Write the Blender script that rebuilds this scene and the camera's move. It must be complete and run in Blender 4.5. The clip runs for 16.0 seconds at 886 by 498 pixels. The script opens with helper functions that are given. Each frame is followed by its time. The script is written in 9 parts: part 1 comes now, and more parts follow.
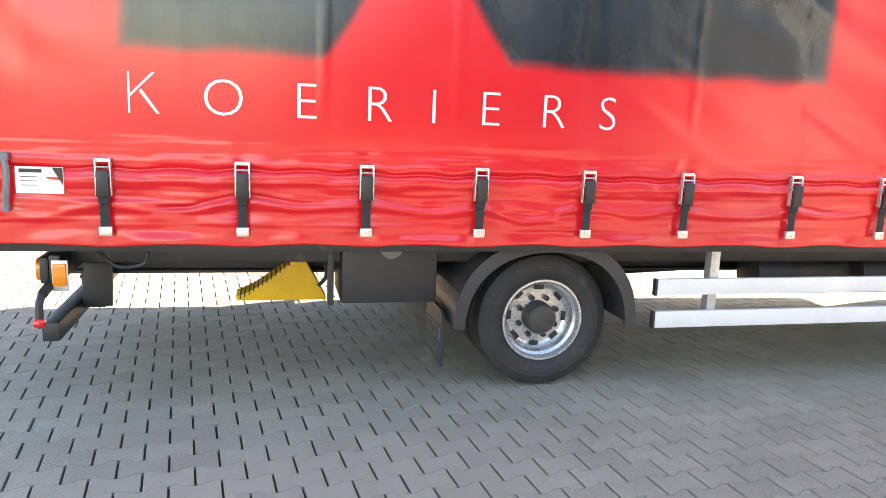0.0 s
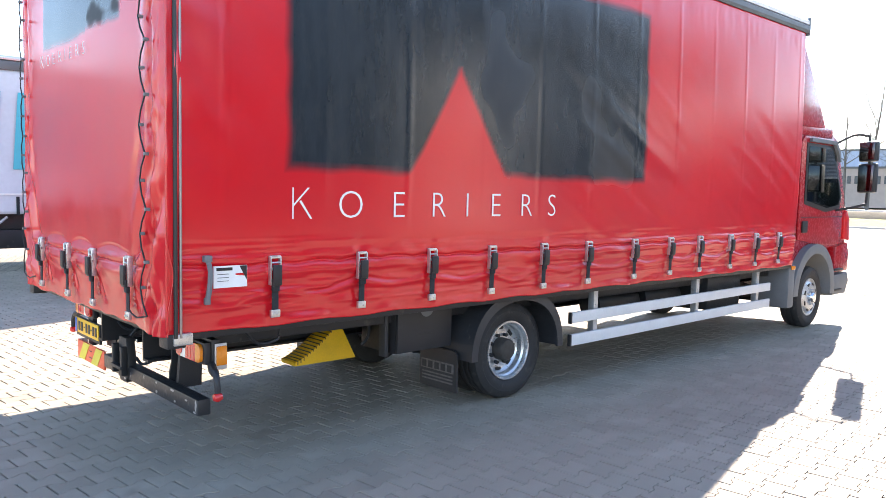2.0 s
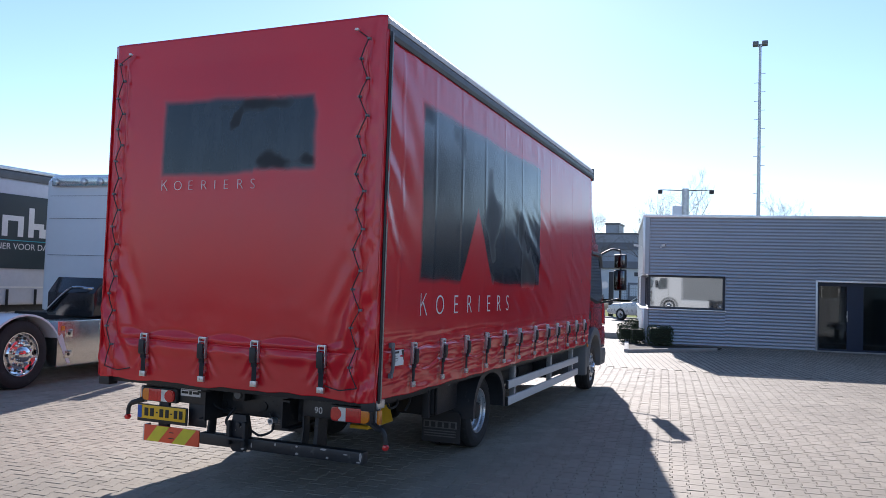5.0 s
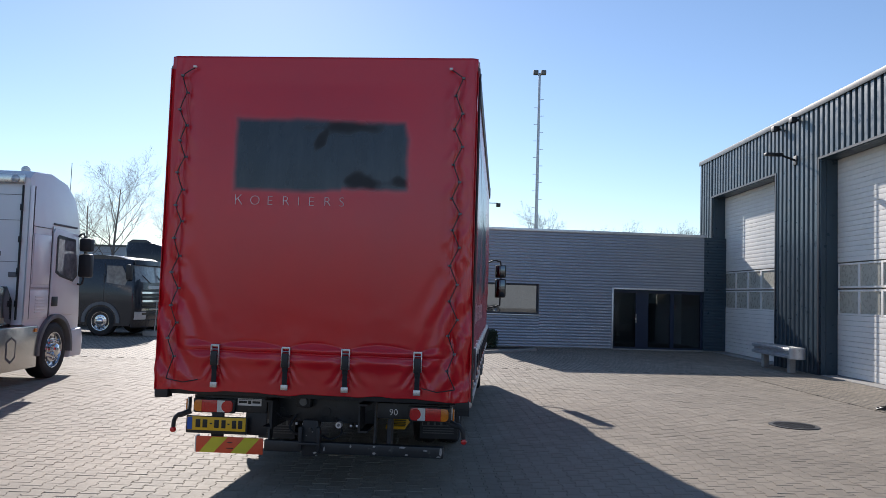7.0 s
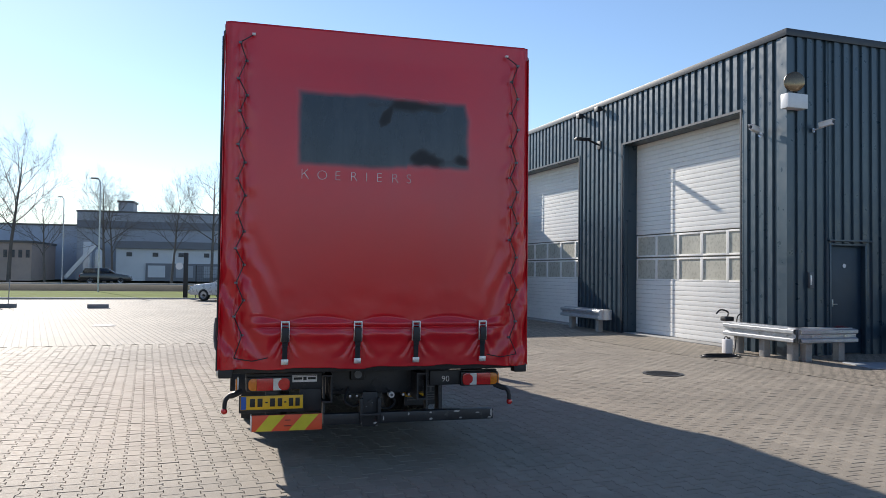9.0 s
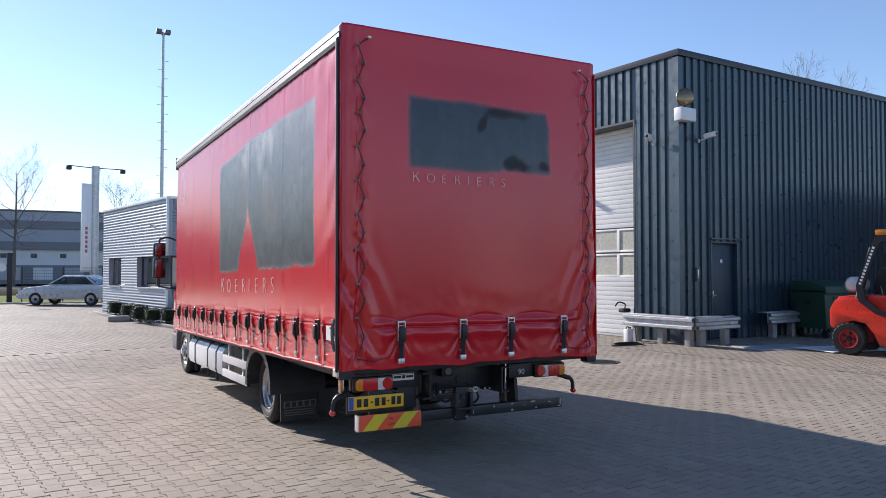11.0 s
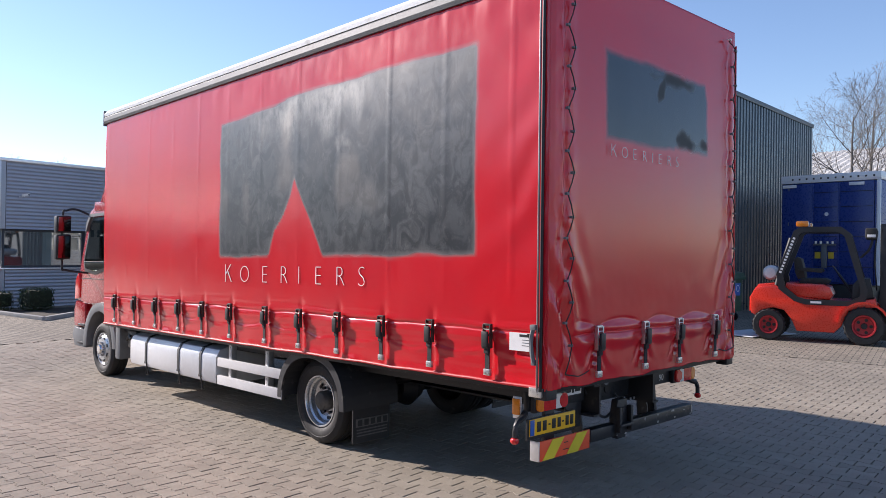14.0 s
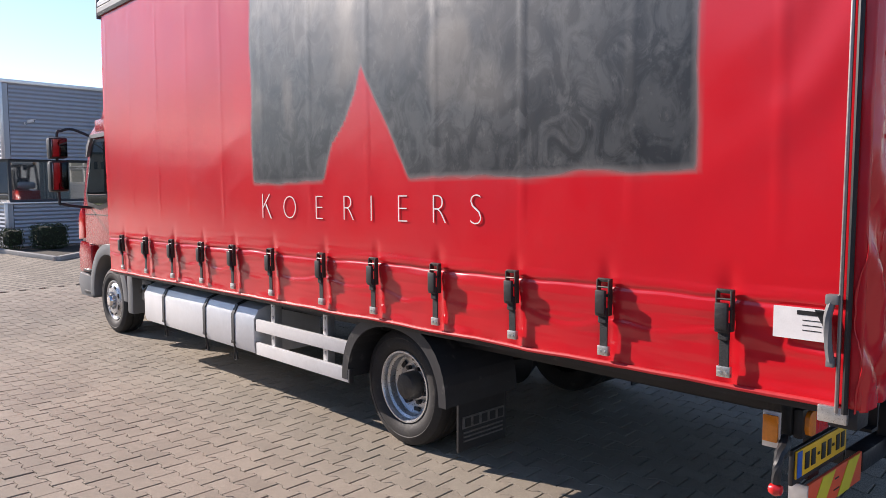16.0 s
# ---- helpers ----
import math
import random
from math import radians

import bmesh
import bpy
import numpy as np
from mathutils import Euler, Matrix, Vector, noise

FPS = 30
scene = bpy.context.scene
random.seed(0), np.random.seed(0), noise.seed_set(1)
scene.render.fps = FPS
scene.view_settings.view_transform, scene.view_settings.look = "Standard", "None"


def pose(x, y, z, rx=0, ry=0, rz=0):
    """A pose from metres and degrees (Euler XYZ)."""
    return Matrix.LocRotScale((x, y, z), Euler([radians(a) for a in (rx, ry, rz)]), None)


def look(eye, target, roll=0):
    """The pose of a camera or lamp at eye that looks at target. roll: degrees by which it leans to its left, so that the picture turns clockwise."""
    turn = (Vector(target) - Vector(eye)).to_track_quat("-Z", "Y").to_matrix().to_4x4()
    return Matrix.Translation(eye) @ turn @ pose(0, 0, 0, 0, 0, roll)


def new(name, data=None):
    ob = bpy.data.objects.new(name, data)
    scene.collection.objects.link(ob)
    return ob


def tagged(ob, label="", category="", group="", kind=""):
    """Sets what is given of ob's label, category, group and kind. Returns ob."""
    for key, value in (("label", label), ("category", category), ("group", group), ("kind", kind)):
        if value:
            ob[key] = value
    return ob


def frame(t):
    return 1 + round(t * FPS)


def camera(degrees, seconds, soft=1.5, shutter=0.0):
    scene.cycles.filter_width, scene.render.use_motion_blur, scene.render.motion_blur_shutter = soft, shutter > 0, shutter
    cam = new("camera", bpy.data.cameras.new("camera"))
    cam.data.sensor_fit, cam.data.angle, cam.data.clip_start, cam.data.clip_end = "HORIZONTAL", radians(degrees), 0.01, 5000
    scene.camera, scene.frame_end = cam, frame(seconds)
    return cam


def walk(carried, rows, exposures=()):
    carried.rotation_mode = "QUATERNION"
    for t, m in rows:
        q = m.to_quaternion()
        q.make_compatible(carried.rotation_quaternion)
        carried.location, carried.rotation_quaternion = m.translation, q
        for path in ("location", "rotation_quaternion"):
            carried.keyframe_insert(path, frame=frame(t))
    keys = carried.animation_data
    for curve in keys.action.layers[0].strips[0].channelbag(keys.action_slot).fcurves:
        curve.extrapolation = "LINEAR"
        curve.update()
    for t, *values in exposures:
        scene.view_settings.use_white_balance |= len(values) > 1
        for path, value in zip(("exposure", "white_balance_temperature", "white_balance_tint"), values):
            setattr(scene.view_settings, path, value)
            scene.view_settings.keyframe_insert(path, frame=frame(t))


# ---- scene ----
cam = camera(60.2, 16.0, soft=0.75)

PATH = [
    (0, (4.85, 1.382, 1.51), (2.929, 1.792, 1.136), 2.2),
    (0.5, (4.979, 0.7, 1.553), (3.124, 1.371, 1.224), 2.4),
    (1, (4.996, -0.007, 1.589), (3.242, 0.912, 1.311), 2.4),
    (1.5, (5.054, -0.717, 1.599), (3.424, 0.42, 1.382), 1.8),
    (2, (5.027, -1.452, 1.617), (3.532, -0.133, 1.453), 1.1),
    (2.5, (5.082, -2.167, 1.627), (3.691, -0.734, 1.522), 0.9),
    (3, (4.974, -2.757, 1.658), (3.686, -1.229, 1.596), 1.3),
    (3.5, (4.888, -3.347, 1.674), (3.704, -1.735, 1.663), 1.6),
    (4, (4.712, -3.852, 1.667), (3.639, -2.164, 1.698), 1.7),
    (4.2, (4.549, -3.999, 1.672), (3.528, -2.28, 1.717), 1.8),
    (6.3, (2.49, -5.726, 1.692), (2.079, -3.773, 1.815), 1.4),
    (6.5, (2.266, -5.793, 1.688), (1.91, -3.829, 1.814), 1.5),
    (7, (1.582, -6.034, 1.675), (1.404, -4.046, 1.792), 1.8),
    (7.5, (0.953, -6.144, 1.65), (0.934, -4.147, 1.753), 1.8),
    (8, (0.303, -6.22, 1.627), (0.459, -4.228, 1.718), 1.5),
    (8.5, (-0.339, -6.235, 1.617), (-0.013, -4.264, 1.693), 1.2),
    (9, (-1.04, -6.216, 1.612), (-0.551, -4.277, 1.674), 0.7),
    (9.2, (-1.29, -6.19, 1.61), (-0.745, -4.266, 1.67), 0.6),
    (11.3, (-3.715, -5.499, 1.615), (-2.708, -3.772, 1.665), 0.2),
    (11.5, (-3.947, -5.385, 1.633), (-2.894, -3.684, 1.675), 0.4),
    (12, (-4.395, -4.992, 1.619), (-3.249, -3.353, 1.641), 0.8),
    (12.5, (-4.691, -4.584, 1.633), (-3.471, -3.0, 1.642), 1.1),
    (13, (-4.885, -4.1, 1.647), (-3.599, -2.569, 1.654), 1.2),
    (13.5, (-4.964, -3.558, 1.67), (-3.626, -2.072, 1.681), 1.2),
    (14, (-4.986, -2.999, 1.685), (-3.611, -1.547, 1.692), 0.9),
    (14.5, (-4.829, -2.482, 1.678), (-3.447, -1.036, 1.67), 0.4),
    (15, (-4.609, -1.995, 1.637), (-3.249, -0.529, 1.601), 0.0),
    (15.5, (-4.354, -1.48, 1.631), (-3.016, 0.004, 1.538), -0.2),
    (16, (-4.023, -0.981, 1.633), (-2.699, 0.507, 1.451), -0.0),
]
EXPOSURES = [(0, 3.50, 8600, 15), (1.0, 3.46, 8500, 14), (2.0, 2.78, 7000, 16), (3.0, 2.12, 6100, 18), (4.0, 1.56, 5900, 18), (6.5, 0.45, 6200, 15),
             (7.5, 0.46, 6200, 15), (9.0, 0.70, 6300, 13), (11.5, 0.82, 6100, 19), (14.0, 0.90, 6250, 20), (16.0, 0.95, 6500, 20)]
walk(cam, [(t, look(eye, target, roll)) for t, eye, target, roll in PATH], EXPOSURES)

# ---- world, sun, exposure ----
SUN_AZ, SUN_EL = radians(19.2), radians(26.0)      # left of +y, above the horizon
world = bpy.data.worlds.new("sky")
scene.world = world
world.use_nodes = True
wn = world.node_tree.nodes
sky = wn.new("ShaderNodeTexSky")
sky.sky_type = "NISHITA"
sky.sun_disc = False
sky.sun_elevation, sky.sun_rotation = SUN_EL, -SUN_AZ
sky.air_density, sky.dust_density, sky.ozone_density = 1.0, 0.08, 2.5
wn["Background"].inputs["Strength"].default_value = 0.098
world.node_tree.links.new(sky.outputs[0], wn["Background"].inputs[0])
sun = new("sun", bpy.data.lights.new("sun", "SUN"))
sun.data.energy, sun.data.angle, sun.data.color = 4.3, radians(0.53), (1.0, 0.93, 0.81)
to_sun = Vector((-math.sin(SUN_AZ) * math.cos(SUN_EL), math.cos(SUN_AZ) * math.cos(SUN_EL), math.sin(SUN_EL)))
sun.matrix_world = look(to_sun * 60, (0, 0, 0))


# ---- materials ----
def mat(name, col, rough=0.5, metal=0.0, var=0.12, scale=3.0, bump=0.0, bscale=60.0, coat=0.0, rand=0.0, island=0.0,
        spec=0.5, dirt=None, dirt_at=0.62, glow=0.0, stretch=(1, 1, 1), rvar=0.08):
    """A surface with two scales of variation in colour, gloss and relief."""
    m = bpy.data.materials.new(name)
    m.use_nodes = True
    nt = m.node_tree
    b = nt.nodes["Principled BSDF"]
    tc = nt.nodes.new("ShaderNodeTexCoord")
    mp = nt.nodes.new("ShaderNodeMapping")
    mp.inputs["Scale"].default_value = stretch
    nt.links.new(tc.outputs["Object"], mp.inputs[0])

    def noisy(sc, det):
        n = nt.nodes.new("ShaderNodeTexNoise")
        n.inputs["Scale"].default_value, n.inputs["Detail"].default_value = sc, det
        nt.links.new(mp.outputs[0], n.inputs["Vector"])
        return n

    def ramp(src, a, lo, hi, z=1.0):
        r = nt.nodes.new("ShaderNodeMapRange")
        r.inputs[1].default_value, r.inputs[2].default_value = a, z
        r.inputs[3].default_value, r.inputs[4].default_value = lo, hi
        nt.links.new(src, r.inputs[0])
        return r.outputs[0]

    def mul(x, y):
        q = nt.nodes.new("ShaderNodeMath")
        q.operation = "MULTIPLY"
        nt.links.new(x, q.inputs[0])
        nt.links.new(y, q.inputs[1])
        return q.outputs[0]

    big, fine = noisy(scale, 3), noisy(scale * 9, 4)
    val = mul(ramp(big.outputs["Fac"], 0.25, 1 - var, 1 + var, 0.75), ramp(fine.outputs["Fac"], 0.25, 1 - var * 0.7, 1 + var * 0.7, 0.75))
    if rand:
        oi = nt.nodes.new("ShaderNodeObjectInfo")
        val = mul(val, ramp(oi.outputs["Random"], 0, 1 - rand, 1 + rand))
    if island:
        ge = nt.nodes.new("ShaderNodeNewGeometry")
        val = mul(val, ramp(ge.outputs["Random Per Island"], 0, 1 - island, 1 + island))
    hsv = nt.nodes.new("ShaderNodeHueSaturation")
    hsv.inputs["Color"].default_value = (*col, 1)
    nt.links.new(val, hsv.inputs["Value"])
    out = hsv.outputs[0]
    if dirt:
        mx = nt.nodes.new("ShaderNodeMix")
        mx.data_type = "RGBA"
        mx.inputs["B"].default_value = (*dirt, 1)
        nt.links.new(out, mx.inputs["A"])
        nt.links.new(ramp(noisy(scale * 2.3, 6).outputs["Fac"], dirt_at, 0, 0.85, dirt_at + 0.12), mx.inputs["Factor"])
        out = mx.outputs["Result"]
    nt.links.new(out, b.inputs["Base Color"])
    nt.links.new(ramp(fine.outputs["Fac"], 0.3, max(0.02, rough - rvar), min(1, rough + rvar), 0.7), b.inputs["Roughness"])
    b.inputs["Metallic"].default_value = metal
    b.inputs["Specular IOR Level"].default_value = spec
    b.inputs["Coat Weight"].default_value = coat
    b.inputs["Coat Roughness"].default_value = 0.06
    if bump:
        bp = nt.nodes.new("ShaderNodeBump")
        bp.inputs["Strength"].default_value, bp.inputs["Distance"].default_value = bump, 0.01
        nt.links.new(noisy(bscale, 5).outputs["Fac"], bp.inputs["Height"])
        nt.links.new(bp.outputs[0], b.inputs["Normal"])
    if glow:
        b.inputs["Emission Color"].default_value = (*col, 1)
        b.inputs["Emission Strength"].default_value = glow
    return m


def glass(name, tint=(0.9, 0.95, 0.95), rough=0.01):
    m = bpy.data.materials.new(name)
    m.use_nodes = True
    b = m.node_tree.nodes["Principled BSDF"]
    b.inputs["Base Color"].default_value = (*tint, 1)
    b.inputs["Roughness"].default_value = rough
    b.inputs["Transmission Weight"].default_value = 1.0
    b.inputs["IOR"].default_value = 1.5
    return m


def tarp_mat(name):
    """Red coated fabric; the attribute 'paint' holds the spray-painted patches, 'bare' the dark unfinished blotches in them."""
    m = bpy.data.materials.new(name)
    m.use_nodes = True
    nt = m.node_tree
    b = nt.nodes["Principled BSDF"]
    tc = nt.nodes.new("ShaderNodeTexCoord")

    def noisy(sc, det, rough=0.5, stretch=None, warp=0.0):
        n = nt.nodes.new("ShaderNodeTexNoise")
        n.inputs["Scale"].default_value, n.inputs["Detail"].default_value, n.inputs["Roughness"].default_value = sc, det, rough
        n.inputs["Distortion"].default_value = warp
        src = tc.outputs["Object"]
        if stretch:
            mp = nt.nodes.new("ShaderNodeMapping")
            mp.inputs["Scale"].default_value = stretch
            nt.links.new(src, mp.inputs[0])
            src = mp.outputs[0]
        nt.links.new(src, n.inputs["Vector"])
        return n.outputs["Fac"]

    def ramp(src, a, z, lo, hi):
        r = nt.nodes.new("ShaderNodeMapRange")
        for k, v in enumerate((a, z, lo, hi)):
            r.inputs[k + 1].default_value = v
        nt.links.new(src, r.inputs[0])
        return r.outputs[0]

    def mix(f, a, c):
        x = nt.nodes.new("ShaderNodeMix")
        x.data_type = "RGBA"
        nt.links.new(f, x.inputs["Factor"])
        for key, v in (("A", a), ("B", c)):
            if isinstance(v, tuple):
                x.inputs[key].default_value = (*v, 1)
            else:
                nt.links.new(v, x.inputs[key])
        return x.outputs["Result"]

    def att(key):
        a = nt.nodes.new("ShaderNodeAttribute")
        a.attribute_name = key
        return a.outputs["Fac"]

    red = mix(ramp(noisy(1.1, 4), 0.35, 0.68, 0, 1), (0.62, 0.0095, 0.016), (0.54, 0.012, 0.021))
    red = mix(ramp(noisy(5, 6, 0.7), 0.50, 0.85, 0, 0.07), red, (0.48, 0.04, 0.045))
    # sprayed in passes: streaks down the cloth, finer speckle on them
    streak = noisy(1.0, 6, 0.62, (5.0, 5.0, 1.1))
    grey = mix(ramp(streak, 0.36, 0.64, 0, 1), (0.007, 0.011, 0.015), (0.022, 0.028, 0.034))
    grey = mix(ramp(noisy(1.0, 7, 0.7, (13, 13, 5)), 0.50, 0.74, 0, 0.45), grey, (0.045, 0.045, 0.043))
    pale = mix(ramp(noisy(1.0, 6, 0.66, (6.0, 6.0, 5.0), 1.2), 0.44, 0.58, 0.0, 1.0), (0.006, 0.009, 0.011), (0.064, 0.068, 0.068))
    pale = mix(ramp(noisy(1.0, 4, 0.6, (2.2, 2.2, 1.8)), 0.45, 0.66, 0.0, 0.5), pale, (0.014, 0.018, 0.021))
    pale = mix(ramp(noisy(1.0, 6, 0.7, (20, 20, 14), 0.8), 0.52, 0.72, 0.0, 0.6), pale, (0.010, 0.012, 0.014))
    pale = mix(ramp(noisy(1.0, 5, 0.7, (18, 18, 12)), 0.58, 0.74, 0.0, 0.5), pale, (0.17, 0.17, 0.16))
    # whitish smears: the sky's reflection and pale paint, both mixed in as colour
    smear_col = mix(ramp(noisy(1.0, 6, 0.7, (9, 9, 4)), 0.36, 0.62, 0.0, 1.0), (0.05, 0.055, 0.055), (0.42, 0.40, 0.35))
    pale = mix(ramp(att("sky_smear"), 0.0, 1.0, 0, 1), pale, smear_col)
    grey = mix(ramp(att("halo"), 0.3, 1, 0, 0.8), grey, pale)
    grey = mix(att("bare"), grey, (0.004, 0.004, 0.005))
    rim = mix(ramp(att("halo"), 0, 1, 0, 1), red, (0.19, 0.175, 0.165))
    col = mix(ramp(att("paint"), 0.0, 0.6, 0, 1), red, rim)
    nt.links.new(mix(ramp(att("paint"), 0.3, 1.0, 0, 1), col, grey), b.inputs["Base Color"])

    def madd(x, k, y):
        q = nt.nodes.new("ShaderNodeMath")
        q.operation = "MULTIPLY_ADD"
        nt.links.new(x, q.inputs[0])
        q.inputs[1].default_value = k
        nt.links.new(y, q.inputs[2])
        return q.outputs[0]

    gloss = madd(att("dull"), 0.13, ramp(noisy(6, 5), 0.3, 0.7, 0.19, 0.25))
    nt.links.new(madd(att("bare"), 0.40, gloss), b.inputs["Roughness"])
    b.inputs["Specular IOR Level"].default_value = 0.66
    # slack waves, and small crackled creases in places
    bp = nt.nodes.new("ShaderNodeBump")
    bp.inputs["Strength"].default_value, bp.inputs["Distance"].default_value = 0.03, 0.01
    nt.links.new(noisy(5.0, 6, 0.6), bp.inputs["Height"])
    fine = nt.nodes.new("ShaderNodeMath")
    fine.operation = "MULTIPLY"
    nt.links.new(noisy(26.0, 5, 0.65), fine.inputs[0])
    nt.links.new(ramp(noisy(1.3, 3), 0.42, 0.75, 0, 1), fine.inputs[1])
    bp2 = nt.nodes.new("ShaderNodeBump")
    bp2.inputs["Strength"].default_value, bp2.inputs["Distance"].default_value = 0.10, 0.006
    nt.links.new(fine.outputs[0], bp2.inputs["Height"])
    nt.links.new(bp.outputs[0], bp2.inputs["Normal"])
    nt.links.new(bp2.outputs[0], b.inputs["Normal"])
    return m


def paving_mat(name, joints):
    """Grey-brown concrete paving; with joints, the same interlocking pattern carried on as fine relief where the stones are far off."""
    m = bpy.data.materials.new(name)
    m.use_nodes = True
    nt = m.node_tree
    b = nt.nodes["Principled BSDF"]
    tc = nt.nodes.new("ShaderNodeTexCoord")

    def noisy(sc, det, rough=0.5):
        n = nt.nodes.new("ShaderNodeTexNoise")
        n.inputs["Scale"].default_value, n.inputs["Detail"].default_value, n.inputs["Roughness"].default_value = sc, det, rough
        nt.links.new(tc.outputs["Object"], n.inputs["Vector"])
        return n.outputs["Fac"]

    def ramp(src, a, z, lo, hi):
        r = nt.nodes.new("ShaderNodeMapRange")
        for k, v in enumerate((a, z, lo, hi)):
            r.inputs[k + 1].default_value = v
        nt.links.new(src, r.inputs[0])
        return r.outputs[0]

    def mul(x, y):
        q = nt.nodes.new("ShaderNodeMath")
        q.operation = "MULTIPLY"
        nt.links.new(x, q.inputs[0])
        nt.links.new(y, q.inputs[1])
        return q.outputs[0]

    val = mul(mul(ramp(noisy(0.35, 4), 0.3, 0.7, 0.86, 1.12), ramp(noisy(170, 3, 0.9), 0.38, 0.62, 0.50, 1.50)), ramp(noisy(2.2, 5), 0.3, 0.72, 1.06, 0.9))
    hsv = nt.nodes.new("ShaderNodeHueSaturation")
    hsv.inputs["Color"].default_value = (0.305, 0.262, 0.206, 1)
    if joints:
        mp = nt.nodes.new("ShaderNodeMapping")
        mp.inputs["Rotation"].default_value = (0, 0, radians(83.0))
        nt.links.new(tc.outputs["Object"], mp.inputs[0])
        br = nt.nodes.new("ShaderNodeTexBrick")
        for key, v in (("Scale", 1.0), ("Brick Width", 0.2), ("Row Height", 0.137), ("Mortar Size", 0.011), ("Mortar Smooth", 0.3), ("Bias", 0.0)):
            br.inputs[key].default_value = v
        br.inputs["Color1"].default_value, br.inputs["Color2"].default_value = (0.86, 0.86, 0.86, 1), (1.12, 1.12, 1.12, 1)
        br.inputs["Mortar"].default_value = (0.12, 0.12, 0.12, 1)
        nt.links.new(mp.outputs[0], br.inputs["Vector"])
        val = mul(val, br.outputs["Color"])
    else:
        ge = nt.nodes.new("ShaderNodeNewGeometry")
        oi = nt.nodes.new("ShaderNodeObjectInfo")
        val = mul(mul(val, ramp(ge.outputs["Random Per Island"], 0, 1, 0.91, 1.08)), ramp(oi.outputs["Random"], 0, 1, 0.95, 1.05))
    nt.links.new(val, hsv.inputs["Value"])
    mx = nt.nodes.new("ShaderNodeMix")
    mx.data_type = "RGBA"
    mx.inputs["B"].default_value = (0.05, 0.045, 0.04, 1)
    nt.links.new(hsv.outputs[0], mx.inputs["A"])
    nt.links.new(ramp(noisy(1.3, 7, 0.65), 0.66, 0.8, 0, 0.7), mx.inputs["Factor"])
    nt.links.new(mx.outputs["Result"], b.inputs["Base Color"])
    nt.links.new(ramp(noisy(60, 3), 0.3, 0.7, 0.64, 0.84), b.inputs["Roughness"])
    b.inputs["Specular IOR Level"].default_value = 0.25
    bp = nt.nodes.new("ShaderNodeBump")
    bp.inputs["Strength"].default_value, bp.inputs["Distance"].default_value = 0.35, 0.006
    nt.links.new(noisy(140, 4, 0.7), bp.inputs["Height"])
    nt.links.new(bp.outputs[0], b.inputs["Normal"])
    return m


TARP = tarp_mat("red_tarpaulin")
PAVING, PAVING_FAR = paving_mat("concrete_paving", False), paving_mat("concrete_paving_far", True)
M_JOINT = mat("joint_sand", (0.05, 0.045, 0.038), 0.95, var=0.25, scale=6, bump=0.3, bscale=200)
M_CLAD = mat("anthracite_cladding", (0.034, 0.062, 0.086), 0.34, var=0.08, scale=0.7, bump=0.02, bscale=6, metal=0.15, spec=0.75)
M_SILVER = mat("silver_cladding", (0.36, 0.38, 0.42), 0.42, metal=0.45, var=0.06, scale=0.8, bump=0.02, bscale=5)
M_DOOR = mat("white_sectional_door", (0.84, 0.82, 0.77), 0.75, spec=0.2, var=0.05, scale=1.2, bump=0.05, bscale=90)
M_DARKFRAME = mat("dark_frame", (0.022, 0.028, 0.04), 0.4, var=0.1, scale=4)
M_GALV = mat("galvanised_steel", (0.50, 0.51, 0.52), 0.42, metal=0.7, var=0.16, scale=7, bump=0.06, bscale=40, dirt=(0.22, 0.20, 0.18), dirt_at=0.66)
M_CONC = mat("grey_concrete", (0.34, 0.33, 0.31), 0.85, var=0.16, scale=4, bump=0.25, bscale=70)
M_BLACK = mat("black_plastic", (0.017, 0.017, 0.019), 0.48, var=0.18, scale=6, bump=0.08, bscale=120, dirt=(0.06, 0.055, 0.05), dirt_at=0.68)
M_CHASSIS = mat("black_chassis_steel", (0.014, 0.014, 0.016), 0.5, var=0.25, scale=5, bump=0.12, bscale=60, dirt=(0.07, 0.06, 0.05), dirt_at=0.64)
M_TYRE = mat("tyre_rubber", (0.020, 0.019, 0.019), 0.72, var=0.2, scale=7, bump=0.15, bscale=150, dirt=(0.055, 0.05, 0.045), dirt_at=0.6)
M_RIM = mat("silver_wheel_paint", (0.56, 0.57, 0.58), 0.32, metal=0.75, var=0.1, scale=9, bump=0.04, bscale=60, dirt=(0.16, 0.14, 0.12), dirt_at=0.68)
M_CHROME = mat("chrome", (0.72, 0.72, 0.73), 0.12, metal=1.0, var=0.08, scale=9, rvar=0.05)
M_STEEL = mat("bright_buckle_steel", (0.62, 0.62, 0.60), 0.34, metal=0.85, var=0.15, scale=30, dirt=(0.18, 0.16, 0.13), dirt_at=0.66)
M_DARKSTEEL = mat("dark_worn_steel", (0.075, 0.068, 0.06), 0.4, metal=0.6, var=0.2, scale=30, dirt=(0.25, 0.20, 0.10), dirt_at=0.66)
M_STRAP = mat("black_webbing", (0.016, 0.017, 0.019), 0.8, var=0.15, scale=30, bump=0.3, bscale=300)
M_LETTER = mat("white_lettering", (0.78, 0.76, 0.74), 0.42, var=0.05, scale=20)
M_ALU = mat("aluminium", (0.66, 0.66, 0.67), 0.36, metal=0.8, var=0.08, scale=5, bump=0.03, bscale=30)
M_WHITEBOARD = mat("white_guard_board", (0.60, 0.595, 0.59), 0.42, var=0.06, scale=5, bump=0.03, bscale=30, dirt=(0.45, 0.43, 0.41), dirt_at=0.68)
M_REDPAINT = mat("red_cab_paint", (0.36, 0.010, 0.016), 0.26, var=0.05, scale=3, coat=0.25)
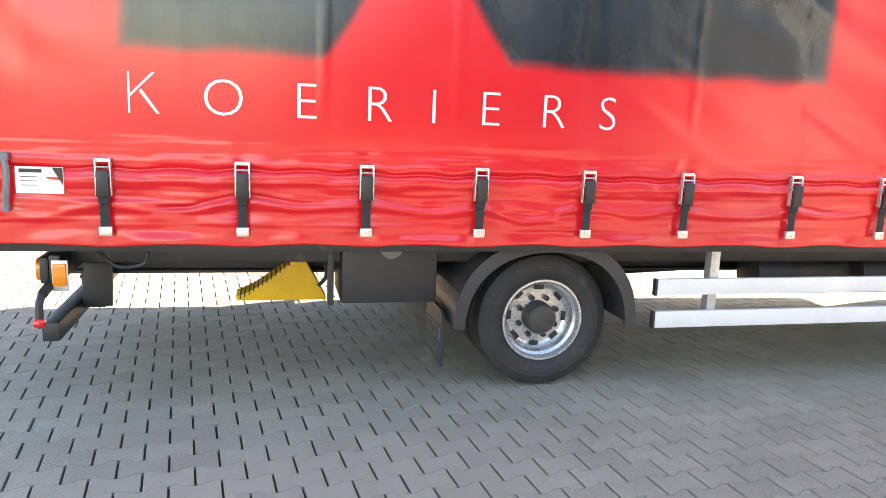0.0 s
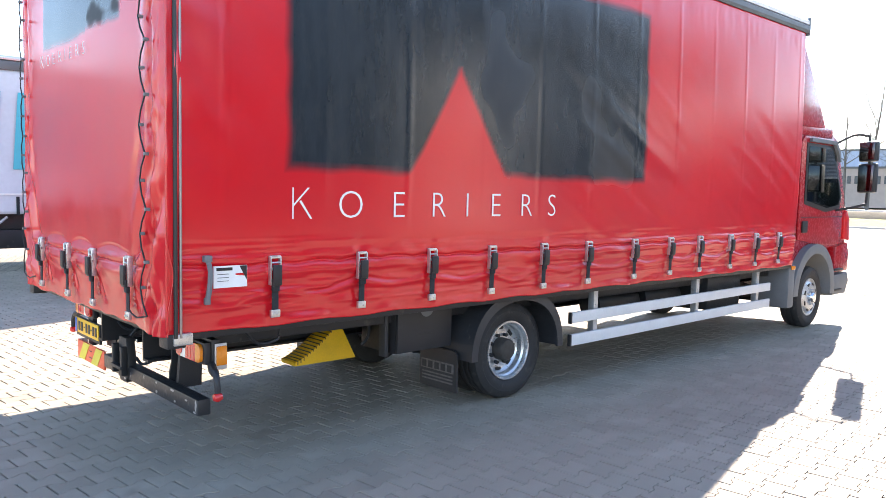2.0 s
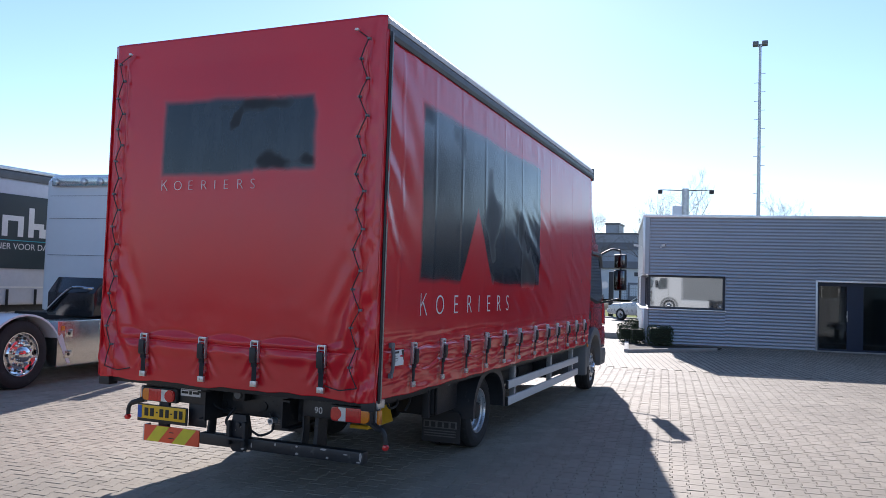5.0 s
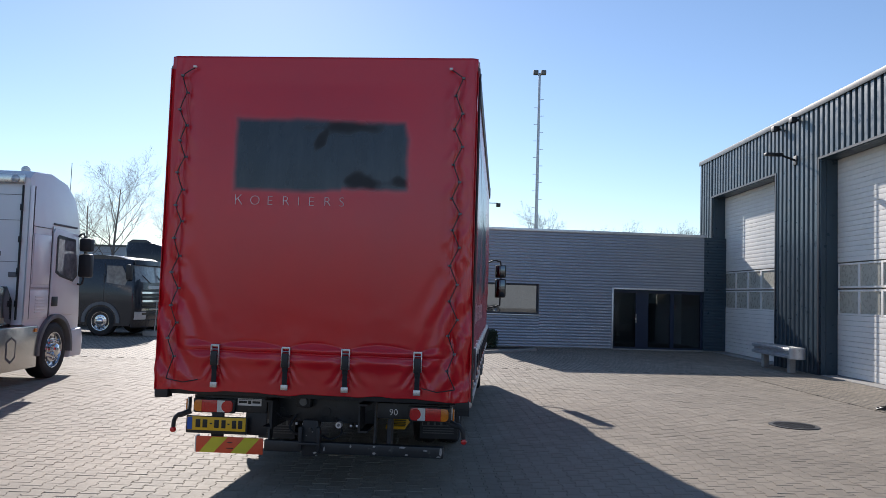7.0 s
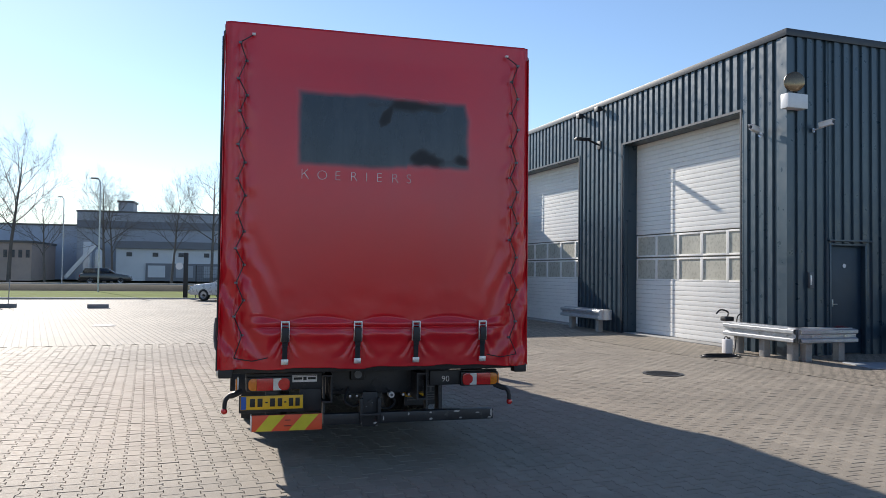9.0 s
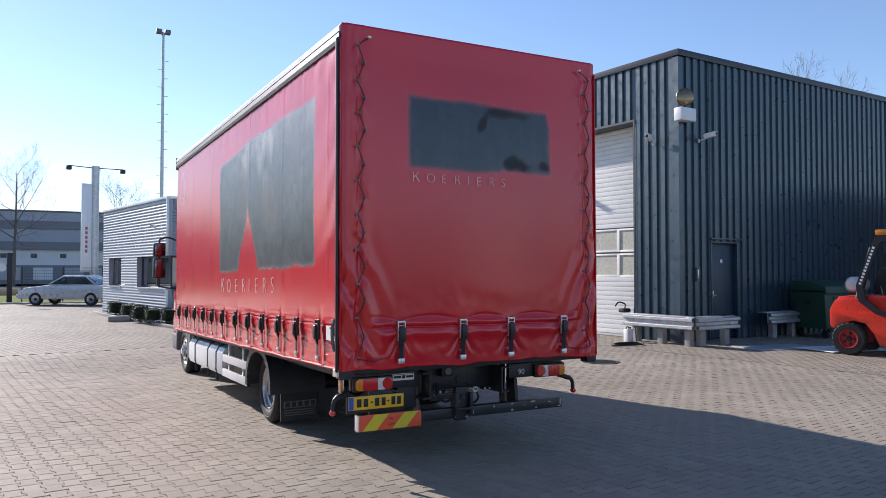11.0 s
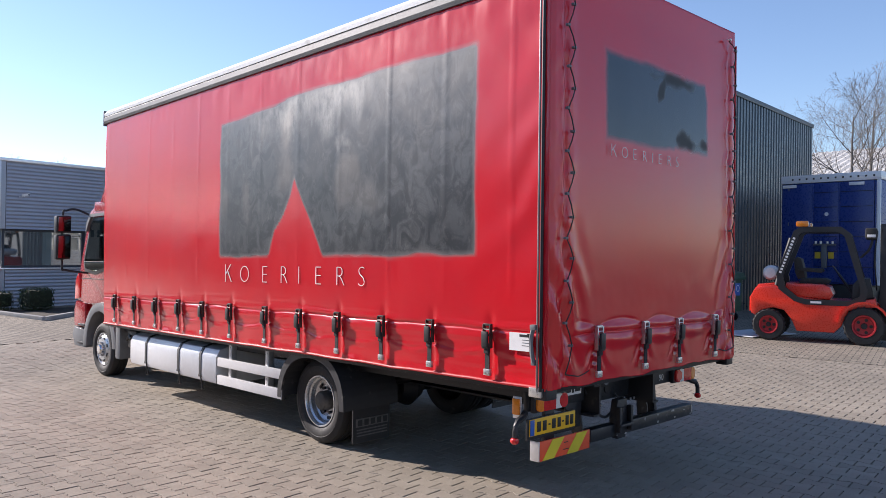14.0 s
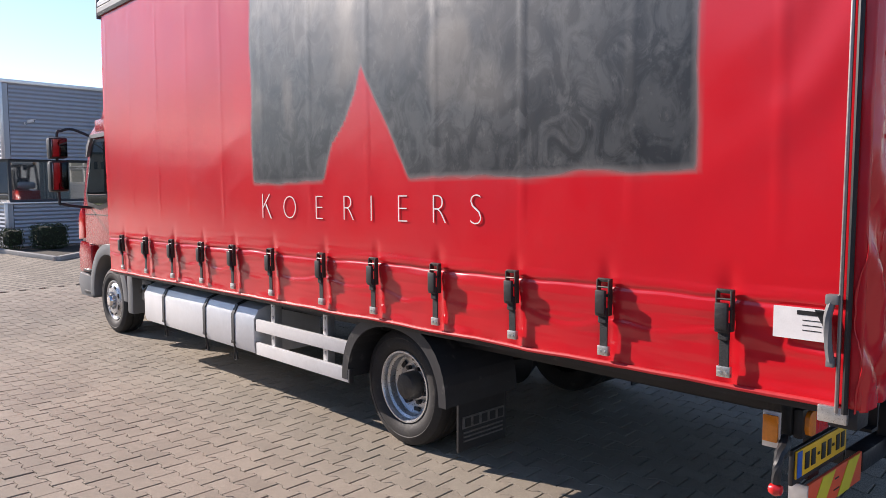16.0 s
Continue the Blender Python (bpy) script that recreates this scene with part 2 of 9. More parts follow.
M_LAMPRED = mat("red_lamp_lens", (0.62, 0.02, 0.018), 0.14, var=0.12, scale=60, coat=0.5)
M_LAMPORANGE = mat("orange_lens", (0.75, 0.22, 0.012), 0.16, var=0.12, scale=60, coat=0.5)
M_LAMPWHITE = mat("clear_lens", (0.72, 0.72, 0.70), 0.14, var=0.1, scale=60, coat=0.5)
M_PLATE = mat("yellow_plate", (0.80, 0.46, 0.015), 0.35, var=0.06, scale=20)
M_BLUE = mat("blue_sticker", (0.02, 0.10, 0.42), 0.4, var=0.05, scale=20)
M_INK = mat("black_print", (0.012, 0.012, 0.013), 0.45, var=0.05, scale=30)
M_YELLOW = mat("yellow_chock_paint", (0.72, 0.40, 0.012), 0.5, var=0.1, scale=9, bump=0.08, bscale=80, dirt=(0.25, 0.16, 0.03), dirt_at=0.67)
M_HAZRED = mat("fluorescent_red_film", (0.80, 0.10, 0.035), 0.4, var=0.06, scale=14)
M_HAZYEL = mat("yellow_reflective_film", (0.66, 0.55, 0.03), 0.4, var=0.06, scale=14)
M_GREYPL = mat("grey_bumper_plastic", (0.14, 0.145, 0.15), 0.55, var=0.1, scale=6, bump=0.08, bscale=100)
M_GUARD = mat("dark_grey_plastic", (0.026, 0.027, 0.030), 0.5, var=0.15, scale=6, bump=0.08, bscale=120, dirt=(0.10, 0.095, 0.085), dirt_at=0.64)
M_PRINT = mat("worn_print", (0.11, 0.105, 0.10), 0.6, var=0.3, scale=40)
M_SCUFFED = mat("scuffed_bar_paint", (0.019, 0.020, 0.022), 0.42, var=0.3, scale=6, bump=0.1, bscale=60, dirt=(0.10, 0.095, 0.09), dirt_at=0.64)
M_WHITE = mat("white_truck_paint", (0.74, 0.75, 0.77), 0.25, var=0.02, scale=0.6, coat=0.5, rvar=0.02)
M_ROOFGREY = mat("grey_roof_rail", (0.13, 0.13, 0.13), 0.5, metal=0.3, var=0.12, scale=6)
M_GLASSDARK = glass("tinted_glass", (0.35, 0.42, 0.45))


# ---- mesh tools ----
def mark_flat(bm, faces):
    """Marks faces that stay flat between rounded edges."""
    flat = bm.faces.layers.int.get("flat") or bm.faces.layers.int.new("flat")
    for f in faces:
        if f.is_valid:
            f[flat] = 1
    return flat


def box(bm, lo, hi, bev=0.0, m=None):
    """A box between two corners, with bevelled edges."""
    c = [(a + b) / 2 for a, b in zip(lo, hi)]
    s = [abs(b - a) for a, b in zip(lo, hi)]
    r = bmesh.ops.create_cube(bm, size=1.0, matrix=(m or Matrix()) @ Matrix.Translation(c) @ Matrix.Diagonal((*s, 1)))
    if bev:
        es = list({e for v in r["verts"] for e in v.link_edges})
        flat = mark_flat(bm, {f for v in r["verts"] for f in v.link_faces})
        r = bmesh.ops.bevel(bm, geom=es, offset=min(bev, min(s) * 0.45), segments=2, affect="EDGES", profile=0.6)
        for f in r["faces"]:
            f[flat] = 0
    return bm


def rod(bm, a, b, r, seg=10, r2=None):
    """A round bar from a to b."""
    a, b = Vector(a), Vector(b)
    q = (b - a).to_track_quat("Z", "Y").to_matrix().to_4x4()
    bmesh.ops.create_cone(bm, cap_ends=True, segments=seg, radius1=r, radius2=r if r2 is None else r2, depth=(b - a).length,
                          matrix=Matrix.Translation((a + b) / 2) @ q)
    return bm


def tube(bm, pts, r, seg=8):
    """A bent round bar along points."""
    pts = [Vector(p) for p in pts]
    rings = []
    for i, p in enumerate(pts):
        d = (pts[min(i + 1, len(pts) - 1)] - pts[max(i - 1, 0)]).normalized()
        u = d.cross(Vector((0.13, 0.31, 0.94))).normalized()
        w = d.cross(u)
        rr = r[i] if isinstance(r, (list, tuple)) else r
        rings.append([bm.verts.new(p + rr * (u * math.cos(t) + w * math.sin(t))) for t in (2 * math.pi * k / seg for k in range(seg))])
    for s, t in zip(rings, rings[1:]):
        for k in range(seg):
            bm.faces.new((s[k], s[(k + 1) % seg], t[(k + 1) % seg], t[k]))
    bm.faces.new(rings[0][::-1])
    bm.faces.new(rings[-1])
    return bm


def bend(pts, n=5):
    """Points of a smooth curve through the given ones."""
    pts = [Vector(p) for p in pts]
    out = []
    for i in range(len(pts) - 1):
        p0, p1, p2, p3 = pts[max(i - 1, 0)], pts[i], pts[i + 1], pts[min(i + 2, len(pts) - 1)]
        for k in range(n):
            t = k / n
            out.append(0.5 * ((2 * p1) + (p2 - p0) * t + (2 * p0 - 5 * p1 + 4 * p2 - p3) * t * t + (3 * p1 - p0 - 3 * p2 + p3) * t ** 3))
    return out + [pts[-1]]


def lathe(bm, prof, seg=40, m=None, closed=False):
    """A profile of (radius, along) turned round the x axis."""
    m = m or Matrix()
    rings = [[bm.verts.new(m @ Vector((x, r * math.cos(t), r * math.sin(t)))) for t in (2 * math.pi * k / seg for k in range(seg))] for r, x in prof]
    pairs = list(zip(rings, rings[1:])) + ([(rings[-1], rings[0])] if closed else [])
    for a, b in pairs:
        for k in range(seg):
            bm.faces.new((a[k], b[k], b[(k + 1) % seg], a[(k + 1) % seg]))
    if not closed:
        for ring in (rings[0], rings[-1]):
            bm.faces.new(ring)
    bmesh.ops.recalc_face_normals(bm, faces=bm.faces)
    return bm


def slab(bm, outline, axis, a, b, bev=0.0):
    """A flat outline of 2D points given depth along an axis: x takes (y, z), y takes (x, z), z takes (x, y)."""
    def at(p, d):
        return {"x": (d, p[0], p[1]), "y": (p[0], d, p[1]), "z": (p[0], p[1], d)}[axis]
    f = [bm.verts.new(at(p, a)) for p in outline]
    g = [bm.verts.new(at(p, b)) for p in outline]
    n = len(outline)
    fs = [bm.faces.new(f), bm.faces.new(g[::-1])] + [bm.faces.new((f[k], g[k], g[(k + 1) % n], f[(k + 1) % n])) for k in range(n)]
    bmesh.ops.recalc_face_normals(bm, faces=fs)
    if bev:
        es = [e for e in {e for q in fs[:2] for e in q.edges}]
        flat = mark_flat(bm, fs[:2])
        r = bmesh.ops.bevel(bm, geom=es, offset=bev, segments=2, affect="EDGES", profile=0.6)
        for f in r["faces"]:
            f[flat] = 0
    return bm


def B():
    return bmesh.new()


def mesh_of(name, bm, material, smooth=False):
    me = bpy.data.meshes.new(name)
    lay = bm.faces.layers.int.get("flat")
    flat = [not f[lay] for f in bm.faces] if lay else None
    bm.to_mesh(me)
    bm.free()
    me.materials.append(material)
    if smooth:
        me.shade_smooth()
        if flat:
            me.polygons.foreach_set("use_smooth", flat)
        me.set_sharp_from_angle(angle=radians(38))
    return me


def part(name, bm, material, parent, label="", smooth=True, category="", kind="", group=""):
    """One mesh object out of a bmesh, under a thing or a part; with no parent it is a thing of its own."""
    ob = new(name, mesh_of(name, bm, material, smooth))
    ob.parent = parent
    return tagged(ob, label, category, group, kind)


def share(name, me, parent, m, label=""):
    """One more object on a mesh that is there already."""
    ob = new(name, me)
    ob.parent = parent
    ob.matrix_basis = m
    return tagged(ob, label)


def thing(name, label, category, m=None, group="", kind=""):
    ob = new(name)
    ob.empty_display_size = 0.2
    ob.matrix_basis = m or Matrix()
    return tagged(ob, label, category, group, kind)


def grid(fn, nu, nv, masks=None):
    """A mesh of nu x nv cells; fn(u, v) gives the place, masks(u, v) a dict of values for attributes."""
    vs = [fn(i / nu, j / nv) for j in range(nv + 1) for i in range(nu + 1)]
    w = nu + 1
    fs = [(j * w + i, j * w + i + 1, (j + 1) * w + i + 1, (j + 1) * w + i) for j in range(nv) for i in range(nu)]
    me = bpy.data.meshes.new("sheet")
    me.from_pydata(vs, [], fs)
    if masks:
        rows = [masks(i / nu, j / nv) for j in range(nv + 1) for i in range(nu + 1)]
        for k, key in enumerate(("paint", "bare", "halo", "sky_smear", "dull")[:len(rows[0])]):
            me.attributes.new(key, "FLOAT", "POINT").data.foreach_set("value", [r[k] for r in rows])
    me.shade_smooth()
    me.update()
    return me


def words(text, size, fine=0.0, spread=1.0):
    """Letters of the built-in font as a flat bmesh in x and y, 2 mm thick."""
    cu = bpy.data.curves.new("words", "FONT")
    cu.body, cu.size, cu.offset, cu.extrude, cu.space_character = text, size, fine, 0.001, spread
    cu.resolution_u = 4
    ob = bpy.data.objects.new("words", cu)
    scene.collection.objects.link(ob)
    me = ob.evaluated_get(bpy.context.evaluated_depsgraph_get()).to_mesh()
    bm = B()
    bm.from_mesh(me)
    ob.to_mesh_clear()
    bpy.data.objects.remove(ob)
    bpy.data.curves.remove(cu)
    return bm


def smooth(a, b, x):
    t = min(1.0, max(0.0, (x - a) / (b - a)))
    return t * t * (3 - 2 * t)


def fbm(x, y, z=0.0, octaves=3):
    return sum(noise.noise(Vector((x, y, z + 7.3 * k)) * 2 ** k) / 2 ** k for k in range(octaves))

# ---- ground ----
M_GRASS = mat("spring_grass", (0.125, 0.165, 0.022), 0.95, spec=0.06, var=0.3, scale=0.5, bump=0.5, bscale=30, dirt=(0.13, 0.11, 0.05), dirt_at=0.6)
M_ROUGH = mat("rough_verge", (0.11, 0.105, 0.06), 0.95, spec=0.06, var=0.3, scale=0.3, bump=0.5, bscale=12)
M_ASPH = mat("asphalt", (0.13, 0.128, 0.125), 0.75, spec=0.4, var=0.15, scale=0.6, bump=0.2, bscale=120)
M_BRICKW = mat("brown_retaining_bank", (0.10, 0.088, 0.065), 0.95, spec=0.06, var=0.25, scale=1.2, bump=0.4, bscale=20)

bm = B()
box(bm, (-900, -700, -0.5), (900, 1500, -0.25))
part("ground", bm, M_ROUGH, None, "dull green and brown rough land round the yard", kind="structure", category="ground")

YARD = pose(0, 0, 0, 0, 0, 7.0)


def fall(x, y):
    """The slight fall of the paving under the truck, towards its front; x and y in the yard's own axes."""
    a, b = YARD.to_3x3() @ Vector((x, y, 0)) @ Vector((1, 0, 0)), YARD.to_3x3() @ Vector((x, y, 0)) @ Vector((0, 1, 0))
    return (0.006 * max(-1.4, min(1.4, a)) - 0.008) * max(0.0, b) * smooth(11.3, 8.6, y) * smooth(-5.5, -1.6, a) * smooth(5.5, 1.6, a)


NX0, NX1, NY0, NY1 = -9.6, 8.4, -8.4, 11.6          # where every stone is laid, in the yard's own axes
bm = B()
for lo, hi in (((-70, -60, -0.25), (NX0, 37.5, 0)), ((NX1, -60, -0.25), (60, 37.5, 0)), ((NX0, -60, -0.25), (NX1, NY0, 0)), ((NX0, NY1, -0.25), (NX1, 37.5, 0))):
    box(bm, lo, hi)
yard = part("pavement", bm, PAVING_FAR, None, "grey-brown interlocking concrete block paving of the yard", kind="structure", category="pavement", smooth=False)
yard.matrix_basis = YARD
bed = new("joint_bed", grid(lambda u, v: (NX0 + (NX1 - NX0) * u, NY0 + (NY1 - NY0) * v, -0.016 + fall(NX0 + (NX1 - NX0) * u, NY0 + (NY1 - NY0) * v)), 60, 60))
bed.data.materials.append(M_JOINT)
bed.parent = yard
tagged(bed, "dark sand between the paving stones")

bm = B()
box(bm, (-200, 37.6, -0.25), (120, 51, 0.05), 0.02)
part("grass_verge", bm, M_GRASS, None, "bright green mown grass verge beyond the yard", kind="structure", category="grass", smooth=False)
bm = B()
slab(bm, [(51, -0.25), (52.2, 0.42), (56, 0.46), (58, 0.3), (60, -0.25)], "x", -200, 120)
part("earth_bank", bm, M_BRICKW, None, "low brown earth bank beside the road", kind="structure", category="bank")
bm = B()
box(bm, (-260, 60, -0.25), (160, 73, 0.04))
part("grass_strip", bm, M_ROUGH, None, "rough grass strip along the road", kind="structure", category="grass")
M_KERB = mat("pale_kerb_concrete", (0.42, 0.41, 0.38), 0.85, var=0.15, scale=1.5, bump=0.2, bscale=40)
for y, z in ((37.45, 0.07), (55.0, 0.53), (72.7, 0.12)):
    bm = B()
    box(bm, (-200, y, -0.25), (120, y + 0.28, z), 0.02)
    part("kerb", bm, M_KERB, None, "pale concrete kerb along the verge", kind="structure", category="kerb")
bm = B()
box(bm, (-400, 73, -0.25), (400, 84, 0.02))
part("road", bm, M_ASPH, None, "grey asphalt road past the yard", kind="structure", category="road")


# ---- hall ----
H = pose(9.57, 7.17, 0, 0, 0, 4.7)
hall = thing("workshop_hall", "anthracite ribbed steel workshop hall with two white sectional doors", "building", H)
HT = 6.66


def ribs(bm, a, b, z0, z1, axis, face, pitch=0.25, deep=0.045):
    """Trapezoid-ribbed sheet from a to b along an axis, its ribs standing proud of face towards minus."""
    prof, s = [], a
    while s < b - 1e-6:
        for ds, d in ((0, 0), (0.098, 0), (0.112, -deep), (0.236, -deep)):
            if s + ds < b:
                prof.append((s + ds, face + d))
        s += pitch
    prof.append((b, face))
    for (s0, d0), (s1, d1) in zip(prof, prof[1:]):
        q = [(s0, d0, z0), (s1, d1, z0), (s1, d1, z1), (s0, d0, z1)]
        bm.faces.new([bm.verts.new((p[1], p[0], p[2]) if axis == "y" else p) for p in q])
    lo, hi = (face, face + 0.12)
    if axis == "y":
        box(bm, (lo + 0.002, a, z0), (hi, b, z1))
    else:
        box(bm, (a, lo + 0.002, z0), (b, hi, z1))
    return bm


D1, D2, DT = (8.57, 13.65), (1.32, 6.08), 5.25
for a, b, z0, z1 in ((0, D2[0], 0, HT), (D2[1], D1[0], 0, HT), (D1[1], 14.9, 0, HT), (*D2, DT, HT), (*D1, DT, HT)):
    part("wall_west", ribs(B(), a, b, z0, z1, "y", 0), M_CLAD, hall, smooth=False)
SD = (1.1, 2.12, 2.33)
for a, b, z0, z1 in ((0.12, SD[0], 0, HT), (SD[1], 15.4, 0, HT), (SD[0], SD[1], SD[2], HT)):
    part("wall_south", ribs(B(), a, b, z0, z1, "x", 0), M_CLAD, hall, smooth=False)
bm = B()
box(bm, (0.14, 14.78, 0), (15.4, 14.9, HT))
box(bm, (15.28, 0.13, 0), (15.4, 14.77, HT))
part("wall_back", bm, M_CLAD, hall, smooth=False)
bm = B()
box(bm, (-0.045, -0.045, HT), (15.46, 14.96, HT + 0.03))
part("roof", bm, M_ROOFGREY, hall, smooth=False)
bm = B()
for lo, hi in (((-0.075, -0.075, HT - 0.10), (-0.05, 14.97, HT + 0.045)), ((-0.05, -0.075, HT - 0.10), (15.47, -0.05, HT + 0.045))):
    box(bm, lo, hi, 0.004)
part("roof_edge_trim", bm, mat("dark_trim", (0.028, 0.032, 0.04), 0.4, var=0.05), hall, "dark folded metal roof edge")
bm = B()
for lo, hi in (((-0.058, -0.058, 0.0), (0.10, -0.046, HT - 0.13)), ((-0.058, -0.046, 0.0), (-0.046, 0.10, HT - 0.13))):
    box(bm, lo, hi)
part("corner_trim", bm, M_CLAD, hall, smooth=False)
M_PANE = mat("frosted_acrylic", (0.50, 0.48, 0.40), 0.30, var=0.12, scale=1.5)
for lo, hi in (D2, D1):
    for c0, c1 in (((0.13, lo - 0.06, 0), (0.55, lo, DT + 0.06)), ((0.13, hi, 0), (0.55, hi + 0.06, DT + 0.06)), ((0.13, lo, DT), (0.55, hi, DT + 0.06))):
        bm = B()
        box(bm, c0, c1)
        part("door_reveal", bm, M_CLAD, hall, "dark door reveal", smooth=False)
    bm = B()
    box(bm, (-0.062, lo - 0.05, 0), (-0.046, lo + 0.004, DT + 0.05))
    box(bm, (-0.062, hi - 0.004, 0), (-0.046, hi + 0.05, DT + 0.05))
    box(bm, (-0.062, lo + 0.006, DT - 0.004), (-0.046, hi - 0.006, DT + 0.05))
    part("door_edge_trim", bm, M_DARKFRAME, hall, smooth=False)
    leaf = thing("sectional_door", "white sectional overhead door with two rows of windows, closed", "")
    leaf.parent = hall
    z = 0.03
    while z < DT - 0.02:
        if not 1.44 < z + 0.01 < 2.72:
            h = min(0.12, DT - z)
            bm = B()
            box(bm, (0.40, lo + 0.01, z), (0.45, hi - 0.01, z + h - 0.006), 0.003)
            part("panel", bm, M_DOOR, leaf)
            z += h
        else:
            z = 2.73
    for z0, z1 in ((1.47, 2.07), (2.11, 2.70)):
        n = 5
        for k in range(n):
            y0 = lo + 0.02 + (hi - lo - 0.04) * k / n
            y1 = lo + 0.02 + (hi - lo - 0.04) * (k + 1) / n
            bm = B()
            box(bm, (0.425, y0 + 0.045, z0 + 0.045), (0.432, y1 - 0.045, z1 - 0.045))
            part("pane", bm, M_PANE, leaf)
            bm = B()
            for a, b in (((y0, z0), (y0 + 0.045, z1)), ((y1 - 0.045, z0), (y1, z1)), ((y0 + 0.045, z0), (y1 - 0.045, z0 + 0.045)), ((y0 + 0.045, z1 - 0.045), (y1 - 0.045, z1))):
                box(bm, (0.40, a[0], a[1]), (0.45, b[0], b[1]), 0.004)
            part("window_frame", bm, M_DOOR, leaf)
    bm = B()
    box(bm, (0.46, lo, 0), (0.50, hi, DT))
    part("door_backing", bm, mat("dim_hall_inside", (0.24, 0.23, 0.20), 0.8, var=0.3, scale=1.5), hall)
    bm = B()
    box(bm, (-0.02, lo + 0.03, 0), (0.44, hi - 0.03, 0.022), 0.006)
    part("door_sill", bm, M_CONC, hall)

sd = thing("steel_door", "dark anthracite steel side door in the ribbed wall, shut", "")
sd.parent = hall
bm = B()
box(bm, (SD[0] + 0.05, 0.10, 0.02), (SD[1] - 0.05, 0.15, SD[2] - 0.05), 0.006)
part("door_leaf", bm, mat("dark_blue_door", (0.014, 0.034, 0.058), 0.4, var=0.1), sd)
bm = B()
for lo, hi in (((SD[0] + 0.002, -0.012, 0), (SD[0] + 0.05, 0.12, SD[2] - 0.002)), ((SD[1] - 0.05, -0.012, 0), (SD[1] - 0.002, 0.12, SD[2] - 0.002)), ((SD[0] + 0.05, -0.012, SD[2] - 0.05), (SD[1] - 0.05, 0.12, SD[2] - 0.002))):
    box(bm, lo, hi, 0.004)
part("door_frame", bm, M_CLAD, sd)
bm = B()
box(bm, (SD[0] - 0.08, -0.10, SD[2] + 0.034), (SD[1] + 0.08, -0.052, SD[2] + 0.07), 0.004)
part("drip_rail", bm, M_CLAD, sd)
bm = B()
rod(bm, (SD[0] + 0.50, 0.09, 1.86), (SD[0] + 0.50, 0.097, 1.86), 0.045, 16)
part("door_sign", bm, M_LETTER, sd, "small round white door sign")
bm = B()
box(bm, (SD[0] + 0.13, 0.05, 1.0), (SD[0] + 0.16, 0.10, 1.15), 0.006)
rod(bm, (SD[0] + 0.145, 0.06, 1.05), (SD[0] + 0.27, 0.06, 1.05), 0.011)
part("door_handle", bm, M_STEEL, sd)

keypad = thing("entry_keypad", "small grey keypad box screwed to the ribbed wall", "keypad", H @ pose(0.54, -0.05, 1.55))
bm = B()
box(bm, (-0.06, -0.05, -0.16), (0.06, 0.0, 0.16), 0.01)
part("case", bm, M_GREYPL, keypad)
bm = B()
box(bm, (-0.04, -0.058, -0.10), (0.0, -0.051, 0.10), 0.003)
part("cover", bm, M_ALU, keypad)

siren = thing("corner_alarm_lamp", "white alarm box with a round dark mirror on the hall corner", "alarm box", H @ pose(0.02, -0.06, 5.22))
bm = B()
box(bm, (-0.24, -0.22, -0.20), (0.26, 0.0, 0.10), 0.02)
part("case", bm, mat("white_casing", (0.68, 0.69, 0.70), 0.4, var=0.06), siren)
bm = B()
lathe(bm, [(0.02, -0.05), (0.16, -0.05), (0.20, -0.03), (0.205, 0.0), (0.17, 0.02), (0.02, 0.02)], 28, pose(0.02, -0.1, 0.36, 0, 0, 60))
part("round_reflector", bm, mat("bronze_reflector", (0.20, 0.15, 0.10), 0.2, metal=0.8), siren)
bm = B()
rod(bm, (0.02, -0.09, 0.08), (0.02, -0.09, 0.22), 0.018)
part("stem", bm, M_BLACK, siren)


def cctv(m, label):
    t = thing("security_camera", label, "security camera", m, group="security cameras")
    b1 = B()
    box(b1, (-0.05, -0.30, -0.05), (0.05, -0.02, 0.05), 0.015)
    box(b1, (-0.06, -0.33, 0.045), (0.06, -0.04, 0.06), 0.004)
    part("housing", b1, mat("cctv_white", (0.72, 0.72, 0.73), 0.4, var=0.03), t)
    b1 = B()
    rod(b1, (0, 0.1, -0.06), (0, -0.1, -0.05), 0.016)
    rod(b1, (0, 0.1, -0.06), (0, 0.115, -0.06), 0.05, 14)
    part("bracket", b1, M_ALU, t)
    b1 = B()
    rod(b1, (0, -0.301, 0), (0, -0.315, 0), 0.034, 16)
    part("lens", b1, M_INK, t)
    return t


cctv(H @ pose(-0.16, 0.64, 4.70, -8, 0, -70), "white bullet camera on the hall's sunlit wall")
cctv(H @ pose(0.65, -0.17, 4.72, -8, 0, 20), "white bullet camera on the shaded hall wall")

for k, y in enumerate((7.2, 8.3)):
    t = thing("flood_light", "small black flood light under the roof edge", "lamp", H @ pose(-0.06, y, 6.47), group="roof flood lights")
    bm = B()
    box(bm, (-0.20, -0.10, -0.07), (-0.06, 0.10, 0.07), 0.015)
    part("head", bm, M_BLACK, t)
    bm = B()
    box(bm, (-0.07, -0.02, -0.03), (0.02, 0.02, 0.03), 0.004)
    part("bracket", bm, M_BLACK, t)
t = thing("wall_street_light", "black arm lamp reaching out from the hall wall", "lamp", H @ pose(-0.05, 7.35, 5.46))
bm = B()
rod(bm, (0.0, 0, -0.02), (-0.38, 0, 0.11), 0.028)
part("arm", bm, M_BLACK, t)
bm = B()
box(bm, (-0.80, -0.10, 0.08), (-0.34, 0.10, 0.16), 0.03)
part("lamp_head", bm, M_BLACK, t)
bm = B()
